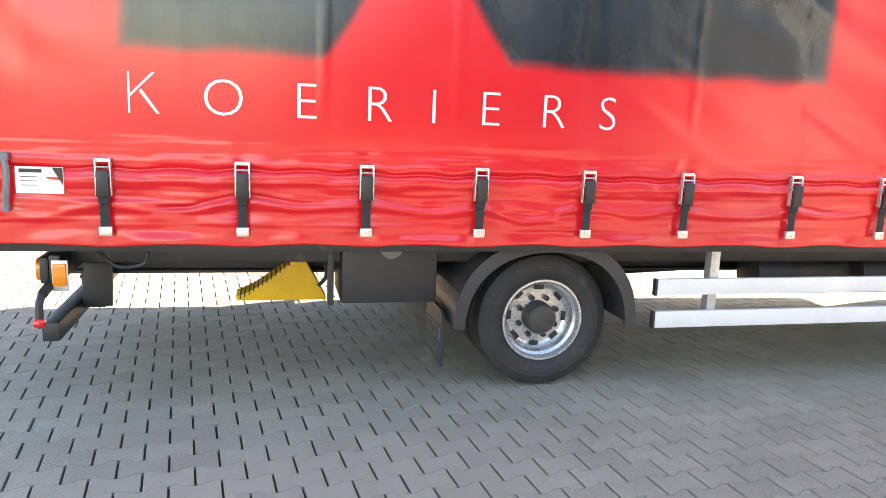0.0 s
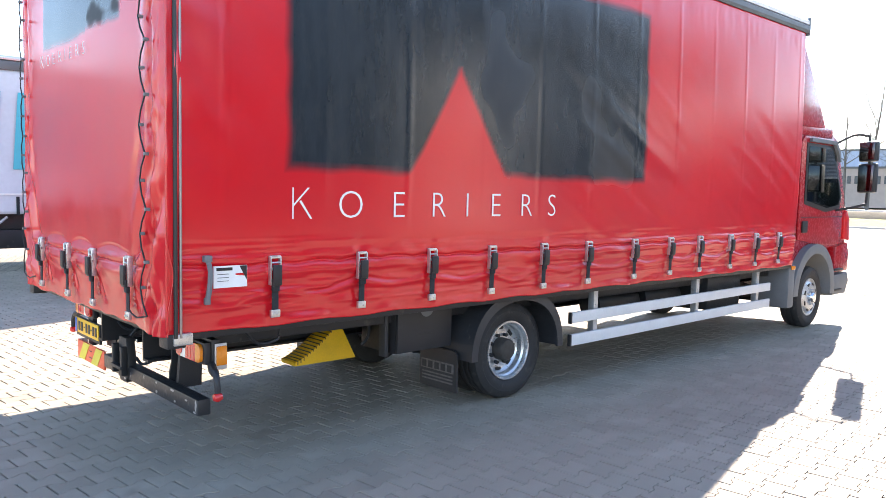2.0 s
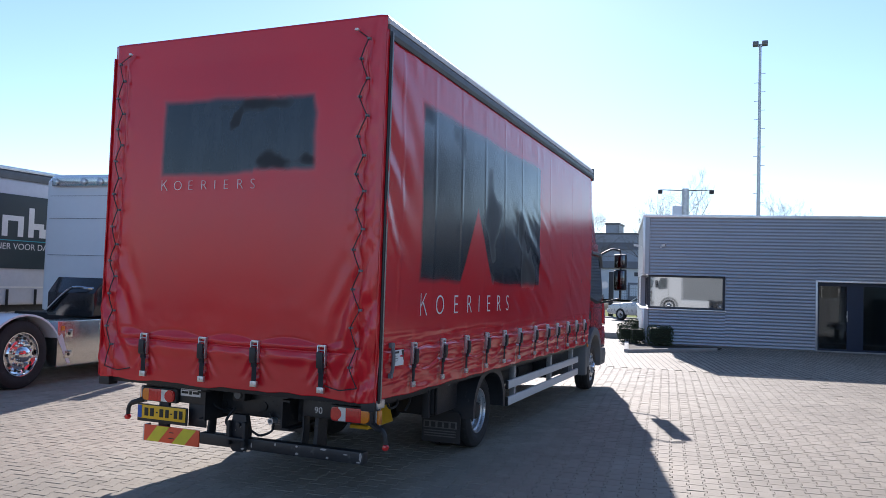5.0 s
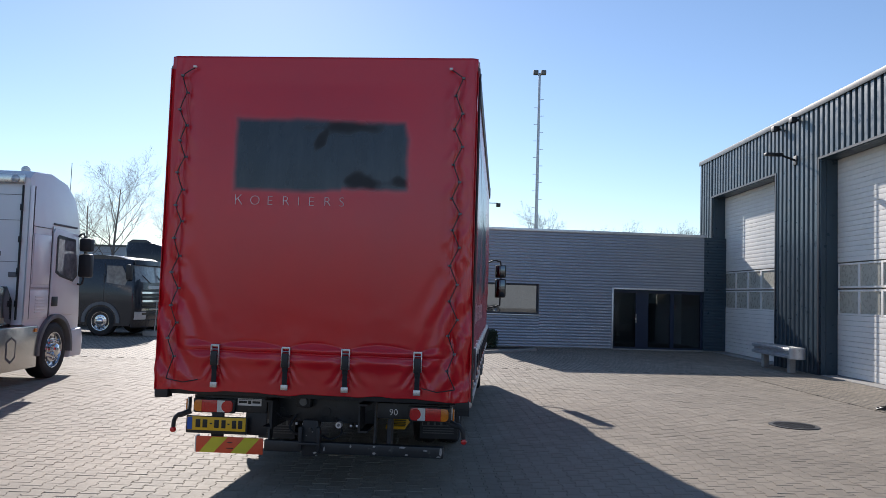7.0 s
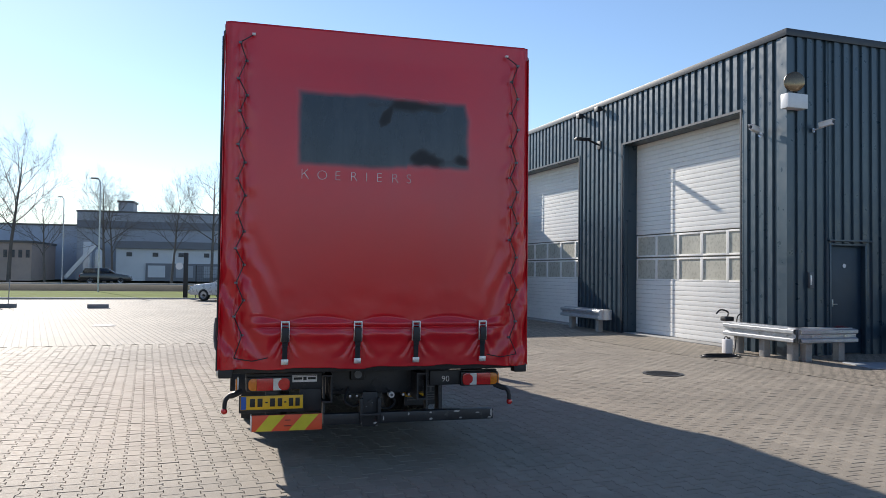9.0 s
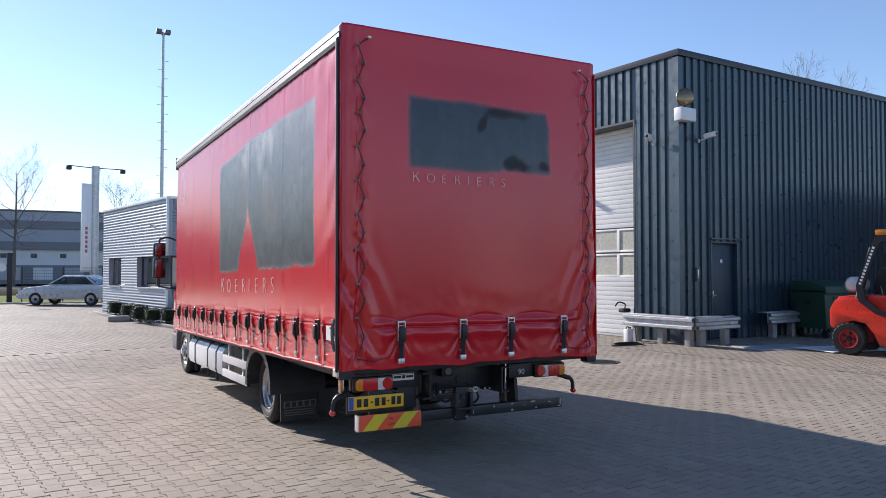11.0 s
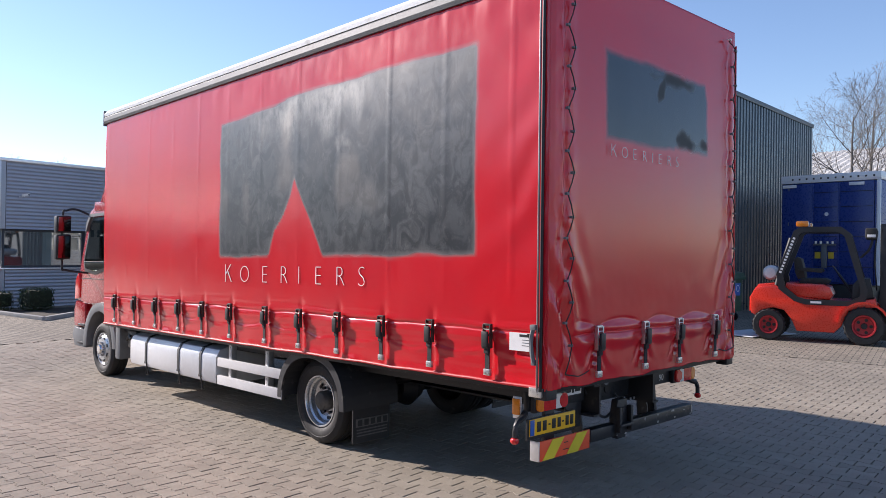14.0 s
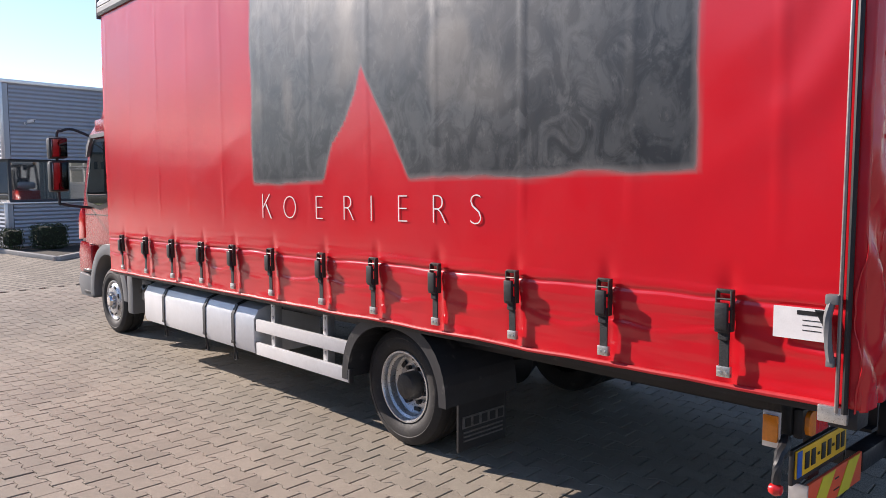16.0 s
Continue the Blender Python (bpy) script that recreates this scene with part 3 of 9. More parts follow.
box(bm, (-0.02, -0.09, -0.14), (0.02, 0.09, 0.10), 0.005)
part("wall_plate", bm, M_BLACK, t)


# ---- crash barriers ----
def barrier(m, length, posts, label):
    t = thing("crash_barrier", label, "crash barrier", m @ Matrix.Diagonal((1, 1, 0.82, 1)), group="crash barriers")
    prof = [(0, 0.0), (-0.075, 0.022), (-0.08, 0.03), (-0.08, 0.095), (-0.075, 0.103), (-0.02, 0.13), (-0.02, 0.20), (-0.075, 0.227), (-0.08, 0.235), (-0.08, 0.30), (-0.075, 0.308), (0, 0.33)]
    b1 = B()
    slab(b1, [(y, z + 0.43) for y, z in prof] + [(y + 0.008, z + 0.43) for y, z in reversed(prof)], "x", 0, length)
    part("rail", b1, M_GALV, t, smooth=False)
    b1 = B()
    box(b1, (0.02, 0.012, 0.45), (length - 0.02, 0.05, 0.74), 0.006)
    box(b1, (0.0, 0.052, 0.742), (length, 0.28, 0.775), 0.004)
    part("top_plate", b1, M_GALV, t)
    for x in posts:
        b1 = B()
        box(b1, (x - 0.075, 0.05, 0.0), (x + 0.075, 0.20, 0.735), 0.01)
        part("post", b1, M_CONC, t, "grey concrete post")
    for x in posts:
        b1 = B()
        rod(b1, (x, -0.03, 0.595), (x, -0.045, 0.595), 0.022, 8)
        part("bolt_head", b1, M_STEEL, t)
    return t


barrier(H @ pose(-0.62, 1.08, 0, 0, 0, -90), 1.98, (0.25, 1.0, 1.75), "galvanised crash barrier rail on posts by the hall corner")
barrier(H @ pose(-0.62, -0.95, 0), 1.38, (0.3, 1.1), "galvanised crash barrier rail along the shaded hall end")
barrier(H @ pose(2.55, -0.5, 0), 1.3, (0.35, 1.1), "short galvanised crash barrier beside the waste bin")
end_barrier = barrier(H @ pose(-0.62, 8.5, 0, 0, 0, -90), 2.3, (0.4, 1.95), "galvanised crash barrier in front of the column between the doors")
bm = B()
pts = []
for k in range(9):
    a = math.pi * k / 8
    pts.append((2.30 + 0.17 * math.sin(a), 0.10 - 0.2 * math.cos(a)))
slab(bm, pts + [(x * 0.985 + 0.025, y * 0.94) for x, y in reversed(pts)], "z", 0.44, 0.76)
part("rounded_end", bm, M_GALV, end_barrier)


# ---- office ----
O = pose(0.22, 19.1, -0.08, 0, 0, 10.3) @ Matrix.Diagonal((1.035, 1.035, 1.03, 1))
OT = 3.9
office = thing("office_building", "single-storey office clad in silver horizontal corrugated metal", "building", O)


def waves(bm, a, b, z0, z1, axis, face, pitch=0.095, deep=0.013):
    """Horizontally corrugated sheet."""
    n = max(1, round((z1 - z0) / pitch)) * 6
    prof = [(z0 + (z1 - z0) * k / n, face - deep * (0.5 + 0.5 * math.cos(2 * math.pi * k / 6))) for k in range(n + 1)]
    for (h0, d0), (h1, d1) in zip(prof, prof[1:]):
        q = [(a, d0, h0), (b, d0, h0), (b, d1, h1), (a, d1, h1)]
        bm.faces.new([bm.verts.new((p[1], p[0], p[2]) if axis == "y" else p) for p in q])
    if axis == "y":
        box(bm, (face + 0.002, a, z0), (face + 0.15, b, z1))
    else:
        box(bm, (a, face + 0.002, z0), (b, face + 0.15, z1))
    return bm


M_REFLECT = mat("coated_window_glass", (0.27, 0.285, 0.29), 0.02, metal=0.85, var=0.03, scale=0.6, rvar=0.01)
WZ0, WZ1, WR = 1.12, 2.12, 2.28           # the window that turns the corner
OD = (4.72, 7.74, 2.03)                   # the glazed entrance
for a, b, z0, z1 in ((0.16, WR, 0.12, WZ0), (0.16, WR, WZ1, OT - 0.08), (WR, OD[0], 0.12, OT - 0.08), (OD[0], OD[1], OD[2], OT - 0.08), (OD[1], 8.5, 0.12, OT - 0.08)):
    part("wall_south", waves(B(), a, b, z0, z1, "x", 0), M_SILVER if a < OD[1] else M_CLAD, office)
WW = ((0.0, 2.9), (4.7, 6.2))
for a, b, z0, z1 in ((0.0, 7.0, 0.12, WZ0), (0.0, 7.0, WZ1, OT - 0.08), (WW[0][1], WW[1][0], WZ0, WZ1), (WW[1][1], 7.0, WZ0, WZ1)):
    part("wall_west", waves(B(), a, b, z0, z1, "y", 0), M_SILVER, office)
bm = B()
box(bm, (0.16, 6.85, 0.0), (9.2, 7.0, OT - 0.08))
part("wall_back", bm, M_SILVER, office)
bm = B()
box(bm, (0.05, 0.05, 0.0), (8.5, 6.9, 0.115))
part("plinth", bm, M_CONC, office)
bm = B()
box(bm, (0.12, 0.12, OT - 0.16), (9.0, 6.9, OT - 0.09))
part("roof", bm, M_ROOFGREY, office)
bm = B()
for lo, hi in (((-0.045, -0.045, OT - 0.08), (OD[1] + 0.06, 0.16, OT)), ((-0.045, 0.16, OT - 0.08), (0.16, 7.05, OT)), ((-0.04, -0.04, WZ1), (-0.026, 0.02, OT - 0.08)), ((-0.026, -0.04, WZ1), (0.02, -0.026, OT - 0.08)),
               ((-0.04, -0.04, 0.1), (-0.026, 0.02, WZ0)), ((-0.026, -0.04, 0.1), (0.02, -0.026, WZ0)), ((-0.06, -0.06, WZ0 - 0.02), (WR + 0.02, 0.14, WZ0 + 0.012)), ((-0.06, 0.14, WZ0 - 0.02), (0.14, WW[0][1] + 0.02, WZ0 + 0.012)),
               ((-0.06, WW[1][0], WZ0 - 0.02), (0.14, WW[1][1], WZ0 + 0.012)), ((OD[0] - 0.05, -0.04, 0.1), (OD[0], 0.14, OD[2] + 0.05)), ((OD[0], -0.04, OD[2]), (OD[1], 0.14, OD[2] + 0.05))):
    box(bm, lo, hi, 0.004)
part("edge_trim", bm, M_ALU, office, "pale aluminium edge trim")
bm = B()
for lo, hi in (((0.14, 0.14, WZ0 + 0.012), (0.2, 0.2, WZ1)), ((WR - 0.06, 0.14, WZ0 + 0.012), (WR, 0.2, WZ1)), ((0.2, 0.14, WZ0 + 0.012), (WR - 0.06, 0.2, WZ0 + 0.07)), ((0.2, 0.14, WZ1 - 0.06), (WR - 0.06, 0.2, WZ1)),
               ((0.14, 1.35, WZ0 + 0.012), (0.2, 1.42, WZ1)), ((0.14, WW[0][1] - 0.06, WZ0 + 0.012), (0.2, WW[0][1], WZ1)), ((0.14, 0.2, WZ0 + 0.012), (0.2, 1.35, WZ0 + 0.07)), ((0.14, 1.42, WZ0 + 0.012), (0.2, WW[0][1] - 0.06, WZ0 + 0.07)),
               ((0.14, 0.2, WZ1 - 0.06), (0.2, WW[0][1] - 0.06, WZ1)), ((0.14, WW[1][0], WZ0 + 0.012), (0.2, WW[1][1], WZ0 + 0.07)), ((0.14, WW[1][0], WZ1 - 0.06), (0.2, WW[1][1], WZ1))):
    box(bm, lo, hi)
part("window_frame", bm, M_DARKFRAME, office, "dark aluminium window frame", smooth=False)
for lo, hi in (((0.2, 0.165, WZ0 + 0.07), (WR - 0.06, 0.175, WZ1 - 0.06)), ((0.165, 0.2, WZ0 + 0.07), (0.175, 1.35, WZ1 - 0.06)), ((0.165, 1.42, WZ0 + 0.07), (0.175, WW[0][1] - 0.06, WZ1 - 0.06)), ((0.165, WW[1][0], WZ0 + 0.07), (0.175, WW[1][1], WZ1 - 0.06))):
    bm = B()
    box(bm, lo, hi)
    part("pane", bm, M_REFLECT, office)
M_BLIND = mat("grey_roller_blind", (0.32, 0.33, 0.33), 0.8, var=0.06, scale=3)
bm = B()
box(bm, (0.26, 0.25, WZ0 + 0.3), (0.27, WW[0][1] - 0.1, WZ1 - 0.02))
box(bm, (0.26, WW[1][0] + 0.1, WZ0 + 0.05), (0.27, WW[1][1] - 0.1, WZ1 - 0.02))
part("roller_blind", bm, M_BLIND, office, "grey roller blind half down")
bm = B()
box(bm, (0.4, 3.2, 0.13), (8.4, 3.3, OT - 0.2))
box(bm, (3.0, 0.3, 0.13), (3.1, 3.1, OT - 0.2))
box(bm, (8.28, 0.25, 0.13), (8.38, 3.1, OT - 0.2))
box(bm, (0.2, 0.2, 2.75), (8.4, 3.1, 2.8))
part("inner_wall", bm, mat("office_inside", (0.35, 0.34, 0.32), 0.8, var=0.1), office)
ent = thing("entrance_doors", "dark blue aluminium glazed office entrance, closed", "")
ent.parent = office
xs = (OD[0], 5.56, 5.86, 6.72, OD[1])
bm = B()
for x in xs:
    box(bm, (x - (0.0 if x == xs[0] else 0.06), 0.1, 0.03), (x + 0.06, 0.17, OD[2]))
box(bm, (5.62, 0.1, 0.03), (5.80, 0.17, OD[2]))
for a, b in zip(xs, xs[1:]):
    if b - a > 0.5:
        box(bm, (a + 0.06, 0.1, 0.03), (b - 0.06, 0.17, 0.17))
        box(bm, (a + 0.06, 0.1, OD[2] - 0.1), (b - 0.06, 0.17, OD[2]))
part("door_frame", bm, mat("navy_frame", (0.012, 0.024, 0.055), 0.4, var=0.1), ent, smooth=False)
for a, b in zip(xs, xs[1:]):
    if b - a > 0.5:
        bm = B()
        box(bm, (a + 0.06, 0.13, 0.17), (b - 0.06, 0.14, OD[2] - 0.1))
        part("pane", bm, M_GLASSDARK, ent)
bm = B()
rod(bm, (5.50, 0.06, 0.95), (5.50, 0.06, 1.25), 0.012)
box(bm, (5.48, 0.06, 1.05), (5.52, 0.11, 1.12), 0.004)
part("door_handle", bm, M_STEEL, ent)
cctv(O @ pose(0.5, -0.1, 2.97, -6, 0, 30) @ Matrix.Diagonal((0.6, 0.6, 0.6, 1)), "small white camera on the office wall")
cctv(O @ pose(-0.12, 0.7, 3.0, -6, 0, -80) @ Matrix.Diagonal((0.6, 0.6, 0.6, 1)), "small white camera on the office's sunlit side")

# ---- the curtain-sided truck ----
truck = thing("curtain_sided_truck", "red curtain-sided delivery truck with painted-over dark panels", "truck", pose(0.01, 0, 0, 0, 0, 0.8))
BOX = pose(0, 0, 0, -0.28, 0, 0)            # the body sits slightly nose-down on its chassis
BW, BL, BB, BT = 1.265, 7.25, 0.855, 3.585  # half width, length, hem and roof heights
STRAP_R = [0.595, 1.18, 1.745, 2.30, 2.857, 3.40, 4.04, 4.605, 5.12, 5.715, 6.25, 6.79]
STRAP_L = [0.475, 1.035, 1.575, 2.143, 2.70, 3.257, 3.905, 4.485, 5.03, 5.615, 6.205, 6.80]


def under(p):
    return tuple(BOX @ Vector(p))


def curtain(side):
    """One side curtain: taut above, drawn in along the buckles, loose at the hem."""
    straps = STRAP_R if side > 0 else STRAP_L
    seams = [0.62 * k + 0.3 for k in range(12)]

    def height(v):
        """More rows below, where the folds are."""
        return BB - 0.015 + (0.50 * v / 0.52 if v < 0.52 else 0.50 + (BT - 0.13 - BB - 0.50) * (v - 0.52) / 0.48)

    def fn(u, v):
        y, z = 0.03 + (BL - 0.05) * u, height(v)
        near = min(abs(y - s) for s in straps)
        x = BW - 0.006
        w = (z - BB) / (BT - BB)
        x += (0.030 if side > 0 else 0.014) * math.sin(math.pi * min(1, w * 1.02)) + 0.004 * fbm(y * 0.55, z * 0.6, side * 3)
        lower = 1 - smooth(1.20, 1.36, z)
        k = math.cos(math.pi * min(1, near / 0.28))
        zc = 1.185 + 0.010 * fbm(y * 1.3, side * 2.0, 4) - (0.012 if side > 0 else 0.003) * (1 - abs(k))
        deep = 0.75 + 0.35 * fbm(y * 0.8, 9, side)
        loose = 1.0 if side > 0 else 0.3
        x -= (0.024 if side > 0 else 0.009) * deep * math.exp(-((z - zc) / 0.0075) ** 2)
        x += (0.006 if side > 0 else 0.002) * math.exp(-((z - zc - 0.03) / 0.022) ** 2)
        x += (0.016 if side > 0 else 0.005) * math.exp(-((z - zc + 0.045) / 0.032) ** 2) * (0.85 + 0.3 * loose * fbm(y * 1.6, 5, side))
        z2 = 1.04 + 0.05 * fbm(y * 1.1, 2, side * 4) + 0.02 * k
        x -= loose * 0.012 * smooth(-0.2, 0.4, fbm(y * 1.3, 12, side)) * math.exp(-((z - z2) / 0.009) ** 2)
        x += loose * 0.008 * math.exp(-((z - z2 + 0.03) / 0.02) ** 2)
        x += loose * lower * 0.007 * fbm(y * 0.9, z * 22, side * 2) * smooth(BB, 0.95, z)
        x += loose * lower * 0.005 * fbm(y * 4.1, z * 9, side * 5) + (0.5 + 0.5 * loose) * 0.016 * (1 - smooth(BB, BB + 0.05, z)) * (0.35 + fbm(y * 2.7, 3, side))
        x -= 0.008 * math.exp(-(near / 0.03) ** 2) * lower
        for s in seams:
            x += 0.0028 * math.exp(-((y - s) / 0.012) ** 2) * smooth(1.3, 1.6, z)
        f = smooth(0.75, 0.05, y) if y < 0.75 else 0.0
        x += (0.006 if side > 0 else 0.0025) * f * math.sin(z * 15 + 3 * fbm(y, z, 2) + 2.5 * y * 6) * smooth(1.4, 2.0, z)
        d = (y - 3.55) * 0.55 + (z - 1.75)
        if side > 0:
            x += 0.010 * fbm(d * 4.2, (y - z) * 0.5, 8) * smooth(2.9, 3.4, y) * smooth(5.2, 4.4, y) * smooth(1.2, 1.5, z) * smooth(3.0, 2.3, z)
            x += 0.005 * fbm(d * 6, (y - z) * 0.7, 3) * smooth(5.2, 5.8, y) * smooth(2.7, 1.8, z)
        else:
            x += 0.0015 * fbm(d * 3.2, (y - z) * 0.4, 8) * smooth(1.2, 1.5, z) * smooth(2.6, 1.9, z)
        x += 0.004 * fbm(y * 7, z * 2.0, 6) * smooth(3.05, 3.4, z)
        z -= 0.02 * (0.5 + 0.5 * math.cos(math.pi * min(1, near / 0.28))) * (1 - smooth(BB - 0.01, BB + 0.05, z)) * 0.6
        return under((side * x, y, z))

    top = 3.11
    if side > 0:
        lo, hi, n1, apex, n2 = 0.66, 4.16, 1.50, 1.96, 2.49
    else:
        lo, hi, n1, apex, n2 = 0.63, 4.16, 2.36, 2.83, 3.31

    def masks(u, v):
        y, z = 0.03 + (BL - 0.05) * u, height(v)
        wob = 0.018 * fbm(y * 3, z * 3, 11 + side)
        soft = 0.048 if side > 0 else 0.03
        tp = top - (0.10 * smooth(2.4, 4.0, y) if side < 0 else 0.0)
        d = min(y - lo, hi - y, z - 1.69, tp - z) + wob
        p = smooth(-soft, soft, d)
        # the pointed red tongue that rises into the patch
        r = max(0.0, min(1.0, (z - 1.62) / (2.38 - 1.62)))
        if side > 0:
            a, b = n1 + (apex - n1) * r ** 0.9, n2 + (apex - n2) * r ** 0.9
        else:
            steps = ((0, 1.0), (0.11, 0.87), (0.39, 0.68), (0.58, 0.36), (0.8, 0.14), (1.001, 0.0))
            k = next(i for i in range(5) if r <= steps[i + 1][0])
            (r0, f0), (r1, f1) = steps[k], steps[k + 1]
            a, b = n1 + (apex - n1) * r ** 1.12, apex + (n2 - apex) * (f0 + (f1 - f0) * (r - r0) / (r1 - r0))
        if z < 2.40:
            q = min(y - a, b - y) + wob * 0.5
            p *= 1 - smooth(-soft * 0.8, soft * 0.8, q)
        # on the other side, pale upper-edge smears: sky reflection painted in, with thin paint
        sky_smear = 0.0
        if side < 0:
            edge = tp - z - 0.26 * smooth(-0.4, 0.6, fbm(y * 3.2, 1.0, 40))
            sky_smear = smooth(0.30, -0.02, edge) * smooth(1.5, 2.1, y) * smooth(3.9, 3.0, y)
            sky_smear = max(sky_smear, 0.6 * smooth(0.10, 0.0, math.hypot((y - 2.12) * 0.7, z - 2.62) + 0.09 * fbm(y * 12, z * 12, 3)))
        return (p, 0.75 * p * smooth(0.28, 0.62, fbm(y * 1.5, z * 1.1, 21 + side)) * (1 if side > 0 else 0.35), 0.0 if side > 0 else 1.0, sky_smear, p if side < 0 else -0.2 * p)

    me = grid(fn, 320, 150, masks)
    me.materials.append(TARP)
    ob = new("side_curtain", me)
    ob.parent = truck
    tagged(ob, "red tarpaulin curtain with a sprayed dark grey patch")
    md = ob.modifiers.new("thickness", "SOLIDIFY")
    md.thickness, md.offset = 0.004, 1 if side < 0 else -1
    return ob


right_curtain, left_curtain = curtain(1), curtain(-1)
bm = B()
tube(bm, [under((-BW - 0.004 - 0.004 * fbm(0.2 * k, 3, 1), 0.06 + (BL - 0.1) * k / 60, BB - 0.012 + 0.006 * fbm(0.3 * k, 1, 2))) for k in range(61)], 0.011, 8)
part("hem_welt", bm, mat("red_welt", (0.50, 0.025, 0.03), 0.5, spec=0.25, var=0.1, scale=6), truck, "bright red corded hem of the curtain")


def rear_tarp():
    straps = (-0.772, -0.196, 0.288, 0.862)

    def height(v):
        return BB - 0.02 + (0.5 * v / 0.4 if v < 0.4 else 0.5 + (BT + 0.012 - BB - 0.5) * (v - 0.4) / 0.6)

    def fn(u, v):
        x, z = -BW - 0.005 + (2 * BW + 0.01) * u, height(v)
        near = min(abs(x - s) for s in straps)
        y = -0.015 - 0.030 * math.sin(math.pi * u) * math.sin(math.pi * min(1, (z - BB) / 2.5))
        lower = 1 - smooth(1.2, 1.75, z)
        edge = smooth(0.78, 1.12, abs(x))
        cuts = (-1.25,) + straps + (1.25,)
        i = max(j for j in range(5) if x >= cuts[j] or j == 0)
        puff = math.sin(math.pi * min(1, max(0, (x - cuts[i]) / (cuts[i + 1] - cuts[i])))) ** 0.8
        mid = smooth(1.12, 0.85, abs(x))
        zt = 1.160 + 0.006 * fbm(x * 2, 3, 1)
        y += mid * 0.014 * math.exp(-((z - zt) / 0.007) ** 2)
        y -= mid * 0.019 * puff * math.exp(-((z - zt - 0.030) / 0.026) ** 2)
        y += mid * 0.006 * puff * math.exp(-((z - zt - 0.035 - 0.055 * puff) / 0.012) ** 2)
        y -= mid * (0.010 + 0.014 * puff) * math.exp(-((z - zt + 0.055) / 0.045) ** 2)
        fan = (zt - z) / max(0.05, near + 0.03)
        y += mid * 0.0055 * math.sin(fan * 5 + 2 * fbm(x * 3, 1, 6)) * smooth(0.9, 0.96, z) * smooth(zt, zt - 0.03, z) * smooth(0.26, 0.05, near)
        y += mid * 0.010 * (1 - puff) * smooth(1.25, 1.1, z)
        y -= 0.005 * lower * fbm(x * 4, z * 4, 9)
        # tension folds from the lower corners up to the laced edges
        s = abs(x)
        d = (s - 1.12) * 0.9 - (z - 0.95) * 0.42
        y += 0.018 * math.sin(d * 34 + 2 * fbm(x * 2, z * 2, 4)) * edge * smooth(2.1, 1.2, z) * smooth(0.86, 1.0, z)
        c = 1.128 + 0.014 * fbm(0, z * 4, x > 0) + 0.006 * math.sin(z * 24 + 3 * (x > 0))
        pull = smooth(3.52, 3.2, z) * (0.75 + 0.5 * fbm(3, z * 5, x > 0))
        y += 0.020 * pull * math.exp(-((s - c) / 0.016) ** 2)
        y -= 0.011 * pull * math.exp(-((s - c - 0.050) / 0.030) ** 2) + 0.010 * pull * math.exp(-((s - c + 0.06) / 0.045) ** 2)
        y += 0.0022 * pull * math.sin(z * 48 + 9 * (s - 1.13) * (1 if s > 1.13 else -1) * 6) * math.exp(-((s - 1.13) / 0.07) ** 2)
        # long narrow creases hanging beside the lacing
        ridge = 1 - abs(fbm(x * 15 + 1.5 * fbm(x * 3, z * 2, 8), z * 2.2, 15)) * 2.4
        y -= 0.010 * max(0.0, ridge) ** 2 * smooth(1.0, 1.16, s) * (0.35 + 0.65 * smooth(2.6, 1.6, z))
        y += 0.02 * smooth(BW - 0.04, BW, s)
        x *= 1 + 0.010 * lower * smooth(1.1, 1.27, s)
        z -= 0.02 * fbm(x * 2.2, 5, 5) * (1 - smooth(BB - 0.02, BB + 0.05, z))
        return under((x, y, z))

    def masks(u, v):
        x, z = -BW - 0.005 + (2 * BW + 0.01) * u, height(v)
        wob = 0.016 * fbm(x * 4, z * 4, 31)
        d = min(x + 0.70, 0.735 - x - 0.04 * (z > 2.9) * (z - 2.9) * 5, z - 2.455 - 0.02 * (x > 0.2), 3.07 - 0.03 * (x + 0.7) * 0.5 - z) + wob
        p = smooth(-0.035, 0.04, d)
        bare = smooth(0.02, 0.12, 0.17 - abs(z - 2.99) * 1.3 - abs(x - 0.27) * 0.5 + 0.12 * fbm(x * 5, z * 5, 2))
        bare = max(bare, smooth(0.01, 0.10, 0.16 - abs(z - 2.55) * 1.5 - abs(x - 0.43) * 0.45 + 0.13 * fbm(x * 5, z * 5, 5)))
        bare = max(bare, smooth(0.01, 0.06, 0.09 - abs((x + 0.02) - (z - 2.82) * 0.5) * 1.2 - abs(z - 2.85) * 0.5 + 0.05 * fbm(x * 6, z * 6, 8)))
        return (p, bare * p, 0.15)

    me = grid(fn, 240, 210, masks)
    me.materials.append(TARP)
    ob = new("rear_curtain", me)
    ob.parent = truck
    tagged(ob, "red laced rear tarpaulin with a dark painted rectangle")
    md = ob.modifiers.new("thickness", "SOLIDIFY")
    md.thickness, md.offset = 0.004, -1
    return ob


rear_curtain = rear_tarp()

